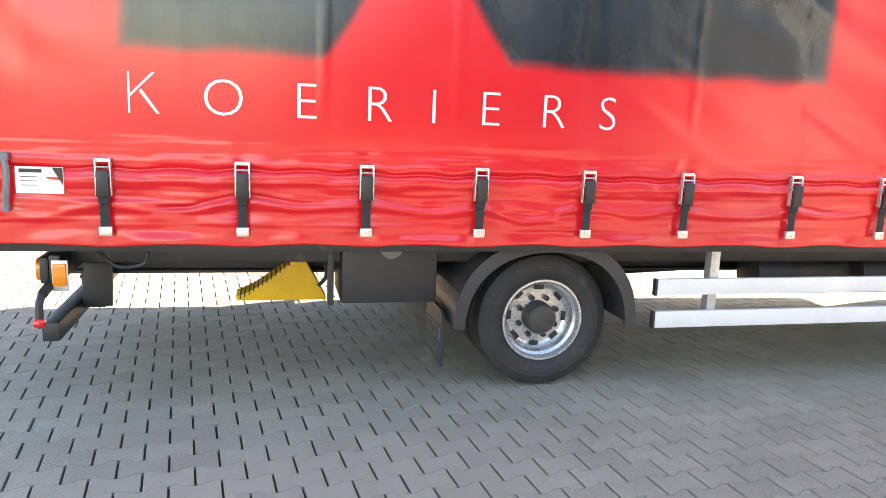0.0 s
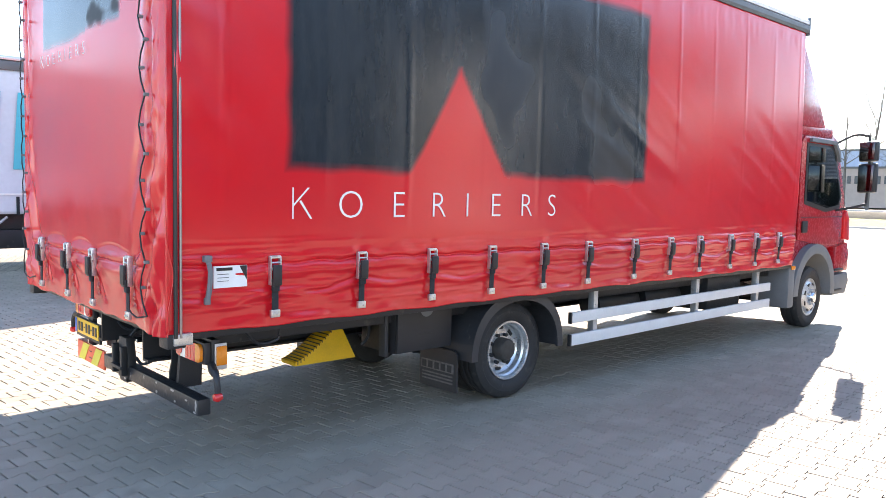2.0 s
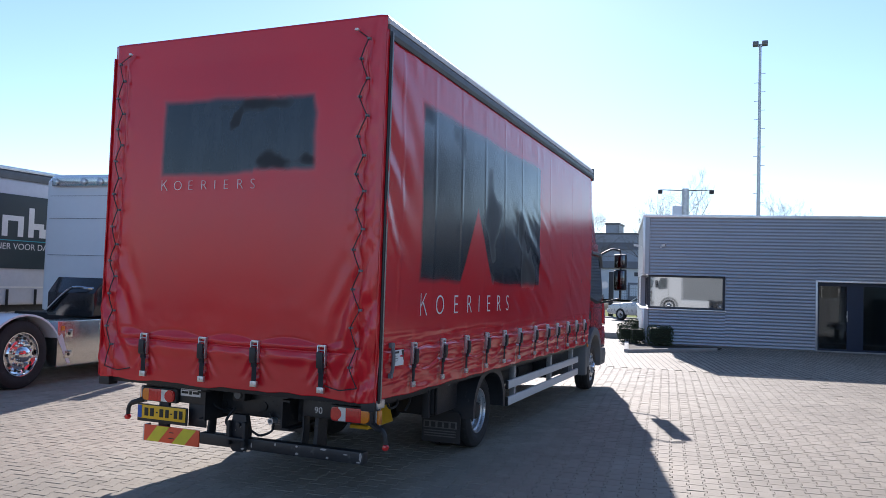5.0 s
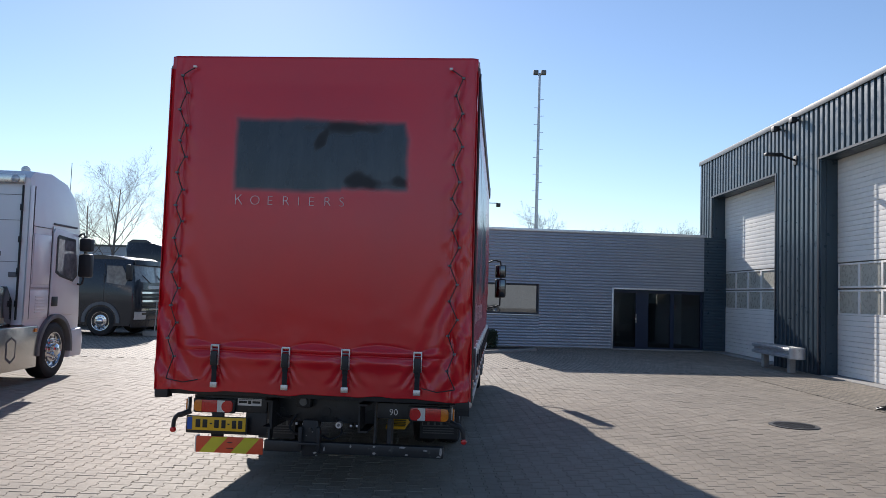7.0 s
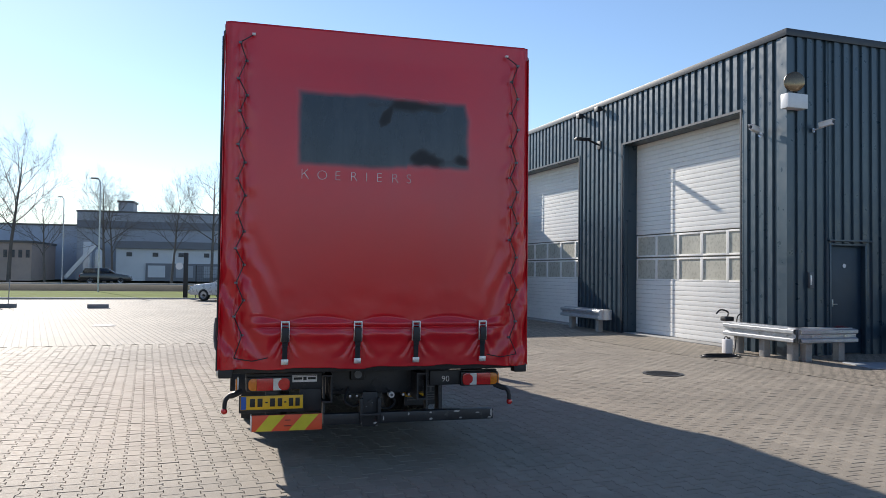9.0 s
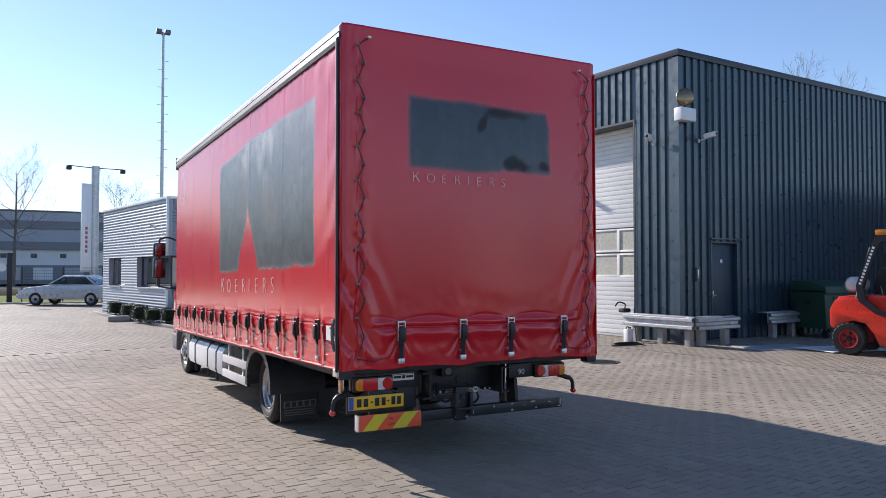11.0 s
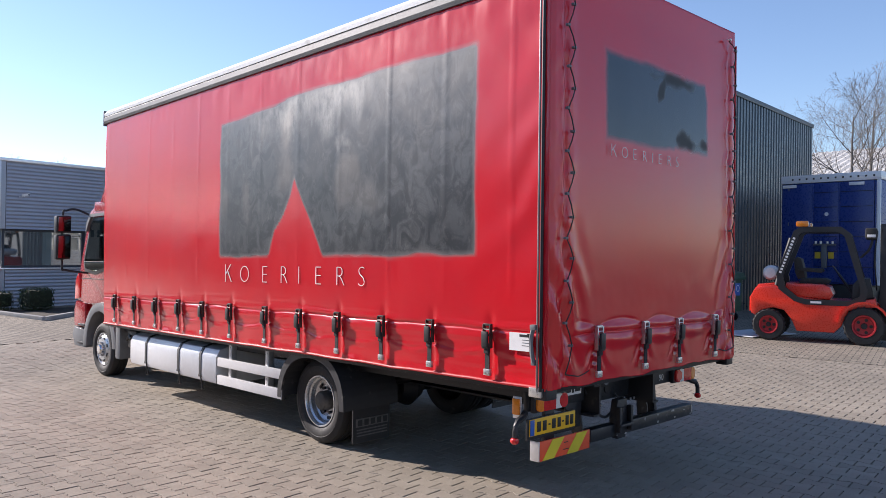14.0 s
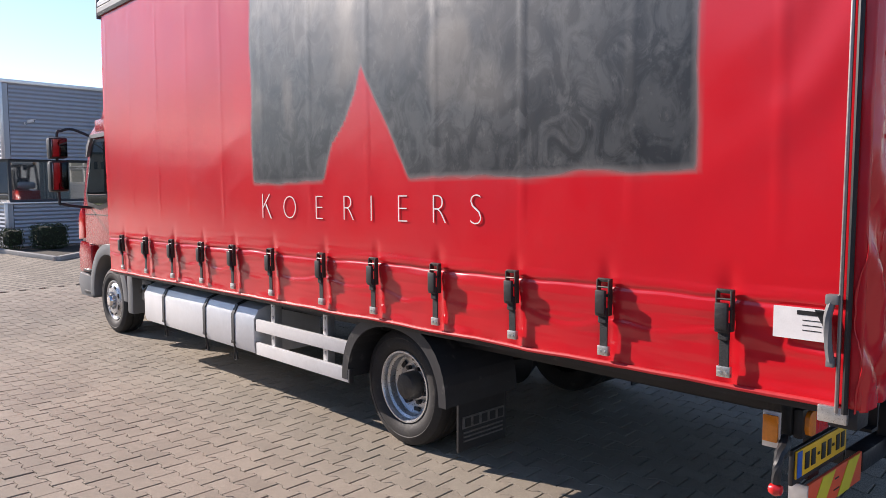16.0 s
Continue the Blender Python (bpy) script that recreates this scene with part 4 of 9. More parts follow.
# corner flaps of the rear tarpaulin, turned round the sides
for s in (-1, 1):
    def flap(u, v, s=s):
        y, z = -0.012 + 0.055 * u, BB - 0.01 + (BT - 0.1 - BB) * v
        return under((s * (BW + 0.010 + 0.008 * fbm(y * 9, z * 5, s) * (1 - abs(2 * u - 1))), y, z))
    me = grid(flap, 4, 90, lambda u, v: (0.0, 0.0, 0.0))
    me.materials.append(TARP)
    ob = new("corner_flap", me)
    ob.parent = truck
    md = ob.modifiers.new("thickness", "SOLIDIFY")
    md.thickness, md.offset = 0.004, 0
    bm = B()
    rod(bm, under((s * (BW + 0.022), 0.062, BB - 0.03)), under((s * (BW + 0.022), 0.062, BT - 0.12)), 0.0075, 10)
    part("tension_pole", bm, mat("dull_pole", (0.30, 0.27, 0.26), 0.38, metal=0.8, var=0.1, scale=8), truck, "upright aluminium curtain tension pole")
    bm = B()
    rod(bm, under((s * (BW + 0.020), 0.036, BB - 0.03)), under((s * (BW + 0.020), 0.036, BT - 0.12)), 0.011, 8)
    part("pole_gasket", bm, M_INK, truck)
    bm = B()
    box(bm, (s * 1.20, 0.03, 0.785), (s * 1.29, 0.13, 0.845), 0.006)
    part("pole_foot", bm, M_STEEL, truck)
    bm = B()
    box(bm, (s * 1.165, 0.0, 0.768), (s * 1.275, 0.10, 0.845), 0.01)
    part("corner_block", bm, M_BLACK, truck)

# lacing on the rear tarpaulin
for s in (-1, 1):
    pts, hooks = [(s * 1.055, -0.04, 3.475)], [(s * 1.055, 3.475)]
    z, k = 3.40, 0
    while z > 0.98:
        x = s * ((1.098 if k % 2 else 1.158) + 0.012 * fbm(z * 3, s, 2))
        pts.append((x, -0.062 - 0.006 * (k % 2), z))
        hooks.append((x, z))
        z -= 0.118 + 0.03 * random.random()
        k += 1
    pts += [(s * 1.16, -0.06, 0.93), (s * 1.02, -0.06, 0.905), (s * 0.90, -0.055, 0.93)]
    bm = B()
    for p, q in zip(pts, pts[1:]):
        m = [a + (b - a) * 0.5 for a, b in zip(p, q)]
        m[1] -= 0.006
        tube(bm, [under(p), under(m), under(q)], 0.0042, 6)
    lace = part("lacing_rope", bm, M_STRAP, truck, "black elastic rope laced in a zigzag")
    for k, (x, z) in enumerate(hooks):
        bm = B()
        box(bm, (x - 0.013, -0.068, z - 0.008), (x + 0.013, -0.045, z + 0.008), 0.003, BOX)
        part("lace_hook", bm, M_LETTER if k == 0 else M_GREYPL, lace)

# lettering, letter by letter
def letter_k(size):
    """The capital K drawn in even thin strokes."""
    h, w = 0.729 * size, (0.034 if size > 0.2 else 0.030) * size
    bm = B()
    for k, stroke in enumerate((((0, 0), (w, 0), (w, h), (0, h)), ((w, 0.40 * h), (w, 0.40 * h + 1.5 * w), (0.60 * h - 0.8 * w, h), (0.60 * h + 0.8 * w, h)), ((0.26 * h, 0.55 * h), (0.26 * h + 1.2 * w, 0.55 * h + 1.1 * w), (0.70 * h + 0.8 * w, 0), (0.70 * h - 0.8 * w, 0)))):
        slab(bm, stroke, "z", -0.001 + 0.0002 * k, 0.001 + 0.0002 * k)
    return bm


def lettering(text, places, z, size, m, name, fine, side=0):
    for ch, y in zip(text, places):
        yc = abs(y) + (0.08 if side > 0 else -0.08)
        lift = 0.0 if not side else 0.0035 + 0.004 * fbm(yc * 0.55, (z + 0.08) * 0.6, side * 3)
        if side:
            lift += 0.001 + (0.018 if side > 0 else 0.002) * math.sin(math.pi * (z + 0.08 - BB) / (BT - BB) * 1.02)
        b1 = letter_k(size) if ch == "K" else words(ch, size, fine)
        xs = [v.co.x for v in b1.verts]
        bmesh.ops.transform(b1, matrix=m @ Matrix.Translation((y, z, lift)) @ Matrix.Translation((-min(xs), 0, 0)), verts=b1.verts)
        part(name, b1, M_LETTER, truck, "thin white capital letter", smooth=False)


SIDE_R = Matrix(((0, 0, 1, BW + 0.003), (1, 0, 0, 0), (0, 1, 0, 0), (0, 0, 0, 1)))
SIDE_L = Matrix(((0, 0, -1, -BW - 0.003), (-1, 0, 0, 0), (0, 1, 0, 0), (0, 0, 0, 1)))
lettering("KOERIERS", (0.703, 1.017, 1.422, 1.743, 2.046, 2.290, 2.597, 2.892), 1.423, 0.240, BOX @ SIDE_R, "letter", -0.0046, 1)
lettering("KOERIERS", (-4.03, -3.74, -3.335, -3.02, -2.74, -2.48, -2.18, -1.89), 1.435, 0.240, BOX @ SIDE_L, "letter", -0.0074, -1)
lettering("KOERIERS", (-0.665, -0.54, -0.395, -0.27, -0.145, -0.055, 0.07, 0.19), 2.345, 0.112, BOX @ Matrix(((1, 0, 0, 0), (0, 0, -1, -0.055), (0, 1, 0, 0), (0, 0, 0, 1))), "letter", -0.0034)

# buckled straps: built once, then shared
bm = B()
box(bm, (-0.020, -0.030, 0.0), (0.020, -0.024, 0.20), 0.002)
box(bm, (-0.022, -0.042, 0.145), (0.022, -0.022, 0.215), 0.006)
me_strap = mesh_of("strap", bm, M_STRAP)
bm = B()
for lo, hi in (((-0.034, -0.040, 0.19), (-0.026, -0.012, 0.385)), ((0.026, -0.040, 0.19), (0.034, -0.012, 0.385)), ((-0.034, -0.032, 0.372), (0.034, -0.012, 0.392))):
    box(bm, lo, hi, 0.003)
rod(bm, (-0.034, -0.034, 0.30), (0.034, -0.034, 0.30), 0.009, 8)
rod(bm, (-0.034, -0.034, 0.345), (0.034, -0.034, 0.345), 0.006, 8)
me_buckle = mesh_of("buckle", bm, M_STEEL, True)
bm = B()
box(bm, (-0.026, -0.062, 0.20), (0.026, -0.044, 0.33), 0.006)
box(bm, (-0.030, -0.055, 0.185), (0.030, -0.035, 0.235), 0.008)
me_lever = mesh_of("lever", bm, M_BLACK, True)
bm = B()
box(bm, (-0.028, -0.036, -0.035), (0.028, -0.014, 0.018), 0.004)
rod(bm, (-0.012, -0.042, -0.012), (-0.012, -0.035, -0.012), 0.008, 8)
rod(bm, (0.012, -0.042, -0.012), (0.012, -0.035, -0.012), 0.008, 8)
me_hook = mesh_of("hook", bm, M_STEEL, True)


me_buckle_dark = me_buckle.copy()
me_buckle_dark.materials[0] = M_DARKSTEEL


def strap_at(m, dark=False):
    st = share("strap", me_strap, truck, m)
    share("buckle", me_buckle_dark if dark else me_buckle, st, Matrix())
    share("lever", me_lever, st, Matrix())
    share("hook", me_hook, st, Matrix())


for ys, s in ((STRAP_R, 1), (STRAP_L, -1)):
    for y in ys:
        lean = 2.5 * noise.noise(Vector((y * 3, s, 0)))
        strap_at(BOX @ Matrix.Translation((s * (BW + 0.0), y, BB + 0.055)) @ pose(0, 0, 0, 0, lean, 90 * s) @ Matrix.Diagonal((1, 1, 0.8, 1)), s < 0)
for x in (-0.772, -0.196, 0.288, 0.862):
    strap_at(BOX @ Matrix.Translation((x, -0.02, BB + 0.045)) @ pose(0, 0, 0, 0, 1.5 * noise.noise(Vector((x * 7, 0, 0))), 0) @ Matrix.Diagonal((1, 1, 0.8, 1)))

# paper labels and the loose strap ends by the rear corners
for s, y0, y1 in ((1, 0.24, 0.43), (-1, 0.105, 0.295)):
    bm = B()
    box(bm, (s * (BW + 0.012), y0, 1.065), (s * (BW + 0.017), y1, 1.18), 0.0, BOX)
    lab = part("paper_label", bm, M_LETTER, truck, "white maker's label with black print")
    bm = B()
    box(bm, (s * (BW + 0.0172), y0 + 0.015, 1.155), (s * (BW + 0.0185), y0 + 0.105, 1.171), 0, BOX)
    for k in range(3):
        box(bm, (s * (BW + 0.0172), y0 + 0.02, 1.135 - 0.018 * k), (s * (BW + 0.0185), y0 + 0.085, 1.138 - 0.018 * k), 0, BOX)
    part("print_bars", bm, M_INK, lab)
    bm = B()
    slab(bm, [(y1 - 0.002, 1.178), (y1 - 0.002, 1.10), (y1 - 0.045, 1.178)] if s > 0 else [(y0 + 0.002, 1.178), (y0 + 0.002, 1.10), (y0 + 0.045, 1.178)], "x", s * (BW + 0.0172), s * (BW + 0.0185))
    bmesh.ops.transform(bm, matrix=BOX, verts=bm.verts)
    part("print_corner", bm, M_INK, lab)
    yy = 0.20 if s > 0 else 0.085
    bm = B()
    tube(bm, bend([under((s * (BW + 0.03), yy, 1.225)), under((s * (BW + 0.038), yy + 0.012, 1.16)), under((s * (BW + 0.04), yy + 0.008, 1.08)), under((s * (BW + 0.03), yy, 1.005))], 4), 0.014, 6)
    box(bm, (s * (BW + 0.012), yy - 0.022, 1.205), (s * (BW + 0.045), yy + 0.022, 1.24), 0.006, BOX)
    box(bm, (s * (BW + 0.012), yy - 0.014, 0.985), (s * (BW + 0.04), yy + 0.014, 1.02), 0.004, BOX)
    part("pull_strap", bm, M_GREYPL, truck, "grey pull strap by the corner pole")

# roof, rails, front wall, floor
bm = B()
def roof(u, v):
    x, y = -BW + 2 * BW * u, 0.015 + (BL + 0.0) * v
    e = 1 - (2 * u - 1) ** 8
    return under((x, y, BT - 0.035 + 0.022 * e + 0.008 * fbm(x, y, 2) * e))
me = grid(roof, 24, 60)
M_ROOFSHEET = mat("white_roof_sheet", (0.70, 0.70, 0.69), 0.5, var=0.08, scale=2, dirt=(0.40, 0.39, 0.36), dirt_at=0.6)
me.materials.append(M_ROOFSHEET)
ob = new("roof_sheet", me)
ob.parent = truck
tagged(ob, "white tarpaulin roof")
md = ob.modifiers.new("thickness", "SOLIDIFY")
md.thickness = 0.01
for s in (-1, 1):
    bm = B()
    slab(bm, [(s * (BW - 0.05), 3.425), (s * (BW + 0.012), 3.425), (s * (BW + 0.022), 3.455), (s * (BW + 0.022), 3.50), (s * (BW + 0.006), 3.515), (s * (BW - 0.05), 3.515)], "y", 0.02, BL + 0.01)
    bmesh.ops.transform(bm, matrix=BOX, verts=bm.verts)
    part("roof_rail", bm, M_ROOFGREY, truck, "dull grey curtain track along the roof", smooth=False)
    bm = B()
    slab(bm, [(s * (BW - 0.05), 3.52), (s * (BW + 0.012), 3.52), (s * (BW + 0.016), 3.555), (s * (BW - 0.012), 3.59), (s * (BW - 0.05), 3.59)], "y", 0.03, BL + 0.02)
    bmesh.ops.transform(bm, matrix=BOX, verts=bm.verts)
    part("gutter_rail", bm, M_ROOFSHEET, truck, "pale roof edge rail", smooth=False)
    bm = B()
    box(bm, (s * (BW - 0.06), BL + 0.022, 3.40), (s * (BW + 0.02), BL + 0.05, 3.60), 0.012, BOX)
    part("rail_end_cap", bm, M_GREYPL, truck)
bm = B()
box(bm, (-BW + 0.02, BL - 0.02, 0.82), (BW - 0.02, BL + 0.02, 3.555), 0.01, BOX)
part("front_wall", bm, M_REDPAINT, truck, "red front wall of the load body")
bm = B()
box(bm, (-BW + 0.03, 0.04, 0.80), (BW - 0.03, BL, 0.92), 0.005, BOX)
part("load_floor", bm, M_CHASSIS, truck)
for s in (-1, 1):
    bm = B()
    box(bm, (s * 0.93, 0.375, 0.70), (s * 0.99, BL, 0.83), 0.008, BOX)
    part("side_rave", bm, M_CHASSIS, truck)
    for y in [0.9 + 0.9 * k for k in range(7)]:
        bm = B()
        box(bm, (s * 0.44, y - 0.03, 0.73), (s * 0.92, y + 0.03, 0.80), 0.006, BOX)
        part("floor_bearer", bm, M_CHASSIS, truck)
bm = B()
box(bm, (-1.13, 0.06, 0.80), (1.13, 0.14, 0.87), 0.008)
part("rear_beam", bm, M_CHASSIS, truck)

# chassis
for s in (-1, 1):
    bm = B()
    slab(bm, [(s * 0.36, 0.52), (s * 0.44, 0.52), (s * 0.44, 0.535), (s * 0.375, 0.535), (s * 0.375, 0.735), (s * 0.44, 0.735), (s * 0.44, 0.75), (s * 0.36, 0.75)], "y", 0.22, 8.6)
    part("chassis_rail", bm, M_CHASSIS, truck, smooth=False)
for y in (0.75, 1.4, 2.2, 3.4, 4.6, 5.8, 7.0, 8.4):
    bm = B()
    box(bm, (-0.36, y - 0.04, 0.56), (0.36, y + 0.04, 0.71), 0.01)
    part("cross_member", bm, M_CHASSIS, truck)
bm = B()
rod(bm, (0, 2.95, 0.42), (0, 6.6, 0.60), 0.05, 14)
lathe(bm, [(0.02, -0.16), (0.13, -0.13), (0.19, 0.0), (0.13, 0.13), (0.02, 0.16)], 20, pose(0, 2.75, 0.37))
rod(bm, (-0.9, 2.75, 0.37), (0.9, 2.75, 0.37), 0.07, 14)
rod(bm, (-0.95, 7.95, 0.33), (0.95, 7.95, 0.33), 0.055, 14)
part("axle", bm, M_CHASSIS, truck, "dirty black axles and drive shaft")
for s in (-1, 1):
    bm = B()
    tube(bm, bend([(s * 0.43, 2.05, 0.62), (s * 0.43, 2.75, 0.47), (s * 0.43, 3.45, 0.62)], 6), 0.045, 8)
    part("spring_set", bm, M_CHASSIS, truck)
    bm = B()
    tube(bm, bend([(s * 0.43, 7.3, 0.58), (s * 0.43, 7.95, 0.44), (s * 0.43, 8.6, 0.58)], 6), 0.04, 8)
    part("spring_set", bm, M_CHASSIS, truck)
bm = B()
lathe(bm, [(0.02, -0.33), (0.12, -0.32), (0.14, -0.28), (0.14, 0.28), (0.12, 0.32), (0.02, 0.33)], 22, pose(0.70, 4.55, 0.56, 0, 0, 90))
lathe(bm, [(0.02, -0.33), (0.12, -0.32), (0.14, -0.28), (0.14, 0.28), (0.12, 0.32), (0.02, 0.33)], 22, pose(0.70, 5.3, 0.56, 0, 0, 90))
part("air_tank", bm, M_BLACK, truck, "black compressed-air tanks under the load floor")
bm = B()
box(bm, (0.50, 5.75, 0.40), (1.05, 6.45, 0.74), 0.03)
part("battery_box", bm, M_BLACK, truck)

# under-run bar, brackets and coupling at the rear
def rear_box(name, lo, hi, material, bev=0.006, label="", parent=None):
    bm = B()
    box(bm, lo, hi, bev)
    return part(name, bm, material, parent or truck, label)


def rear_disc(name, x, z, r, y0, y1, material, label="", parent=None):
    bm = B()
    rod(bm, (x, y0, z), (x, y1, z), r, 20)
    return part(name, bm, material, parent or truck, label)


ubar = rear_box("under_run_bar", (-0.43, 0.25, 0.328), (1.065, 0.33, 0.421), M_SCUFFED, 0.012, "scuffed black rear under-run bar")
M_BARE = mat("bare_scraped_steel", (0.40, 0.38, 0.36), 0.5, metal=0.5, var=0.3, scale=60)
for x, z, w, h in ((0.495, 0.405, 0.012, 0.008), (0.497, 0.35, 0.016, 0.01), (0.73, 0.408, 0.03, 0.008), (0.765, 0.35, 0.014, 0.008), (1.045, 0.385, 0.012, 0.035), (1.03, 0.345, 0.02, 0.006), (0.30, 0.40, 0.008, 0.014), (0.08, 0.37, 0.006, 0.02), (0.92, 0.39, 0.02, 0.005)):
    bm = B()
    slab(bm, [(x - w, z - h * 0.6), (x + w * 0.3, z - h), (x + w, z + h * 0.2), (x + w * 0.2, z + h), (x - w * 0.7, z + h * 0.7)], "y", 0.2488, 0.2498)
    part("scrape", bm, M_BARE, ubar)
for x0, x1 in ((0.472, 0.488), (-0.425, -0.409)):
    bm = B()
    slab(bm, [(0.335, 0.34), (0.42, 0.34), (0.435, 0.46), (0.435, 0.80), (0.35, 0.80), (0.35, 0.52), (0.335, 0.45)], "x", x0, x1, 0.003)
    part("bar_bracket", bm, M_SCUFFED, truck, "worn black bracket plate of the bar")
bm = B()
slab(bm, [(0.33, 0.38), (0.48, 0.38), (0.49, 0.62), (0.35, 0.62)], "x", 0.585, 0.62, 0.006)
part("bar_bracket", bm, M_CHASSIS, truck)
plate = rear_box("rear_plate", (-0.395, 0.44, 0.555), (0.468, 0.47, 0.765), M_SCUFFED, 0.01, "black rear cross plate with round holes")
for x, z, r in ((-0.345, 0.632, 0.036), (0.046, 0.645, 0.038), (0.425, 0.636, 0.036)):
    rear_disc("plate_hole", x, z, r, 0.4395, 0.430, M_INK, parent=plate)
for x, z in ((-0.27, 0.60), (-0.22, 0.70), (-0.05, 0.70), (0.0, 0.59), (0.10, 0.60), (0.13, 0.69), (0.17, 0.66), (0.25, 0.60), (0.33, 0.70), (0.36, 0.59)):
    rear_disc("bolt_hole", x, z, 0.008, 0.4395, 0.436, M_INK, parent=plate)
rear_box("air_dryer", (-0.19, 0.34, 0.685), (-0.07, 0.44, 0.80), M_CHASSIS, 0.012)
rear_disc("dryer_cap", -0.13, 0.735, 0.032, 0.34, 0.325, M_GREYPL)
rear_disc("coupling_cap", 0.170, 0.548, 0.026, 0.43, 0.36, M_ALU, "bright round hose coupling cap")
rear_disc("coupling_cap", 0.170, 0.548, 0.012, 0.36, 0.352, M_GREYPL)
for x in (-0.19, -0.13, 0.275, 0.325):
    rear_disc("coupling", x, 0.545, 0.013, 0.43, 0.37, M_BLACK, "small cable coupling")
    rear_box("coupling_tip", (x - 0.009, 0.362, 0.537), (x + 0.009, 0.3695, 0.556), M_ALU, 0.003)
bm = B()
slab(bm, [(-0.13, 0.47), (-0.10, 0.60), (0.02, 0.60), (0.05, 0.47), (0.04, 0.34), (0.0, 0.305), (-0.09, 0.305), (-0.125, 0.34)], "y", 0.24, 0.30, 0.012)
jaw = part("tow_coupling", bm, M_CHASSIS, truck, "greasy black tow coupling jaw")
for x in (-0.115, 0.035):
    rear_box("jaw_cheek", (x - 0.016, 0.20, 0.36), (x + 0.016, 0.24, 0.55), M_CHASSIS, 0.008, parent=jaw)
rear_box("jaw_lip", (-0.13, 0.19, 0.40), (0.05, 0.235, 0.425), M_CHASSIS, 0.01, parent=jaw)
rear_disc("coupling_pin", -0.04, 0.52, 0.018, 0.24, 0.225, M_SCUFFED, parent=jaw)
for x, z, w in ((0.005, 0.335, 0.018), (-0.11, 0.338, 0.007), (0.035, 0.43, 0.008), (-0.02, 0.505, 0.007), (-0.07, 0.475, 0.006), (0.02, 0.315, 0.009), (0.03, 0.39, 0.006)):
    bm = B()
    slab(bm, [(x - w, z), (x, z - w * 0.5), (x + w, z + w * 0.2), (x + w * 0.2, z + w * 0.6)], "y", 0.2365, 0.2395)
    part("chipped_paint", bm, M_BARE, jaw)
for pts, r in ((((-0.20, 0.40, 0.62), (-0.24, 0.34, 0.52), (-0.17, 0.31, 0.47), (-0.10, 0.30, 0.50)), 0.011), (((0.13, 0.42, 0.60), (0.20, 0.36, 0.49), (0.12, 0.31, 0.44), (0.04, 0.30, 0.47)), 0.010), (((-0.36, 0.40, 0.76), (-0.37, 0.33, 0.66), (-0.30, 0.36, 0.60), (-0.25, 0.43, 0.60)), 0.009)):
    bm = B()
    tube(bm, bend(pts, 5), r, 6)
    part("air_hose", bm, M_BLACK, truck)


# lamp bars, tail lamps, plate and boards
def tail_lamp(x0, x1, z0, z1, s):
    lamp = rear_box("tail_lamp", (x0 - 0.014, 0.268, z0 - 0.012), (x1 + 0.014, 0.31, z1 + 0.012), M_BLACK, 0.016, "rounded tail lamp with red, orange and clear lenses")
    w, zm = x1 - x0, (z0 + z1) / 2

    def at(f):
        return x0 + w * f if s < 0 else x1 - w * f
    rr, cr = (z1 - z0) / 2, 0.034

    def half(x):
        """Half height of the rounded lamp at x."""
        d = min(x - x0, x1 - x)
        return rr - (0 if d > cr else cr - math.sqrt(max(0.0, cr * cr - (cr - d) ** 2)))

    for a, b, mm, colour in ((0.0, 0.20, M_LAMPORANGE, "orange"), (0.20, 0.60, M_LAMPRED, "red"), (0.60, 0.80, M_LAMPWHITE, "clear"), (0.80, 1.0, M_LAMPRED, "red")):
        p, q = sorted((at(a), at(b)))
        p, q = p + 0.0005, q - 0.0005
        xs_ = [p + (q - p) * k / 10 for k in range(11)]
        bm = B()
        slab(bm, [(x, zm - half(x)) for x in xs_] + [(x, zm + half(x)) for x in reversed(xs_)], "y", 0.25, 0.272, 0.0015)
        part("lens", bm, mm, lamp, colour + " lens")
    rear_disc("round_lens", at(0.85), zm, 0.044, 0.25, 0.246, M_LAMPRED, "round red lens", lamp)
    for k in range(3):
        f = at(0.27 + 0.11 * k)
        rear_box("lens_rib", (f - 0.002, 0.2485, z0 + 0.012), (f + 0.002, 0.2502, z1 - 0.012), M_LAMPRED, 0.0, parent=lamp)


rear_box("lamp_bar", (-1.062, 0.31, 0.628), (-0.435, 0.36, 0.765), M_SCUFFED, 0.01, "black lamp bar")
rear_box("lamp_bar", (0.50, 0.31, 0.628), (1.115, 0.36, 0.758), M_SCUFFED, 0.01, "black lamp bar")
tail_lamp(-1.041, -0.71, 0.632, 0.730, -1)
tail_lamp(0.78, 1.10, 0.632, 0.734, 1)
st = rear_box("sticker", (-0.685, 0.304, 0.688), (-0.481, 0.3085, 0.746), M_LETTER, 0.001, "white bordered sticker with illegible print")
rear_box("print_bar", (-0.674, 0.302, 0.708), (-0.605, 0.3037, 0.727), M_INK, 0.0, parent=st)
rear_box("print_bar", (-0.595, 0.302, 0.703), (-0.568, 0.3037, 0.731), M_INK, 0.0, parent=st)
rear_box("print_bar", (-0.558, 0.302, 0.708), (-0.492, 0.3037, 0.727), M_INK, 0.0, parent=st)
rear_box("print_bar", (-0.676, 0.302, 0.737), (-0.490, 0.3037, 0.741), M_INK, 0.0, parent=st)
bm = words("90", 0.074, -0.0008)
bmesh.ops.transform(bm, matrix=Matrix(((1, 0, 0, 0.602), (0, 0, -1, 0.3085), (0, 1, 0, 0.658), (0, 0, 0, 1))), verts=bm.verts)
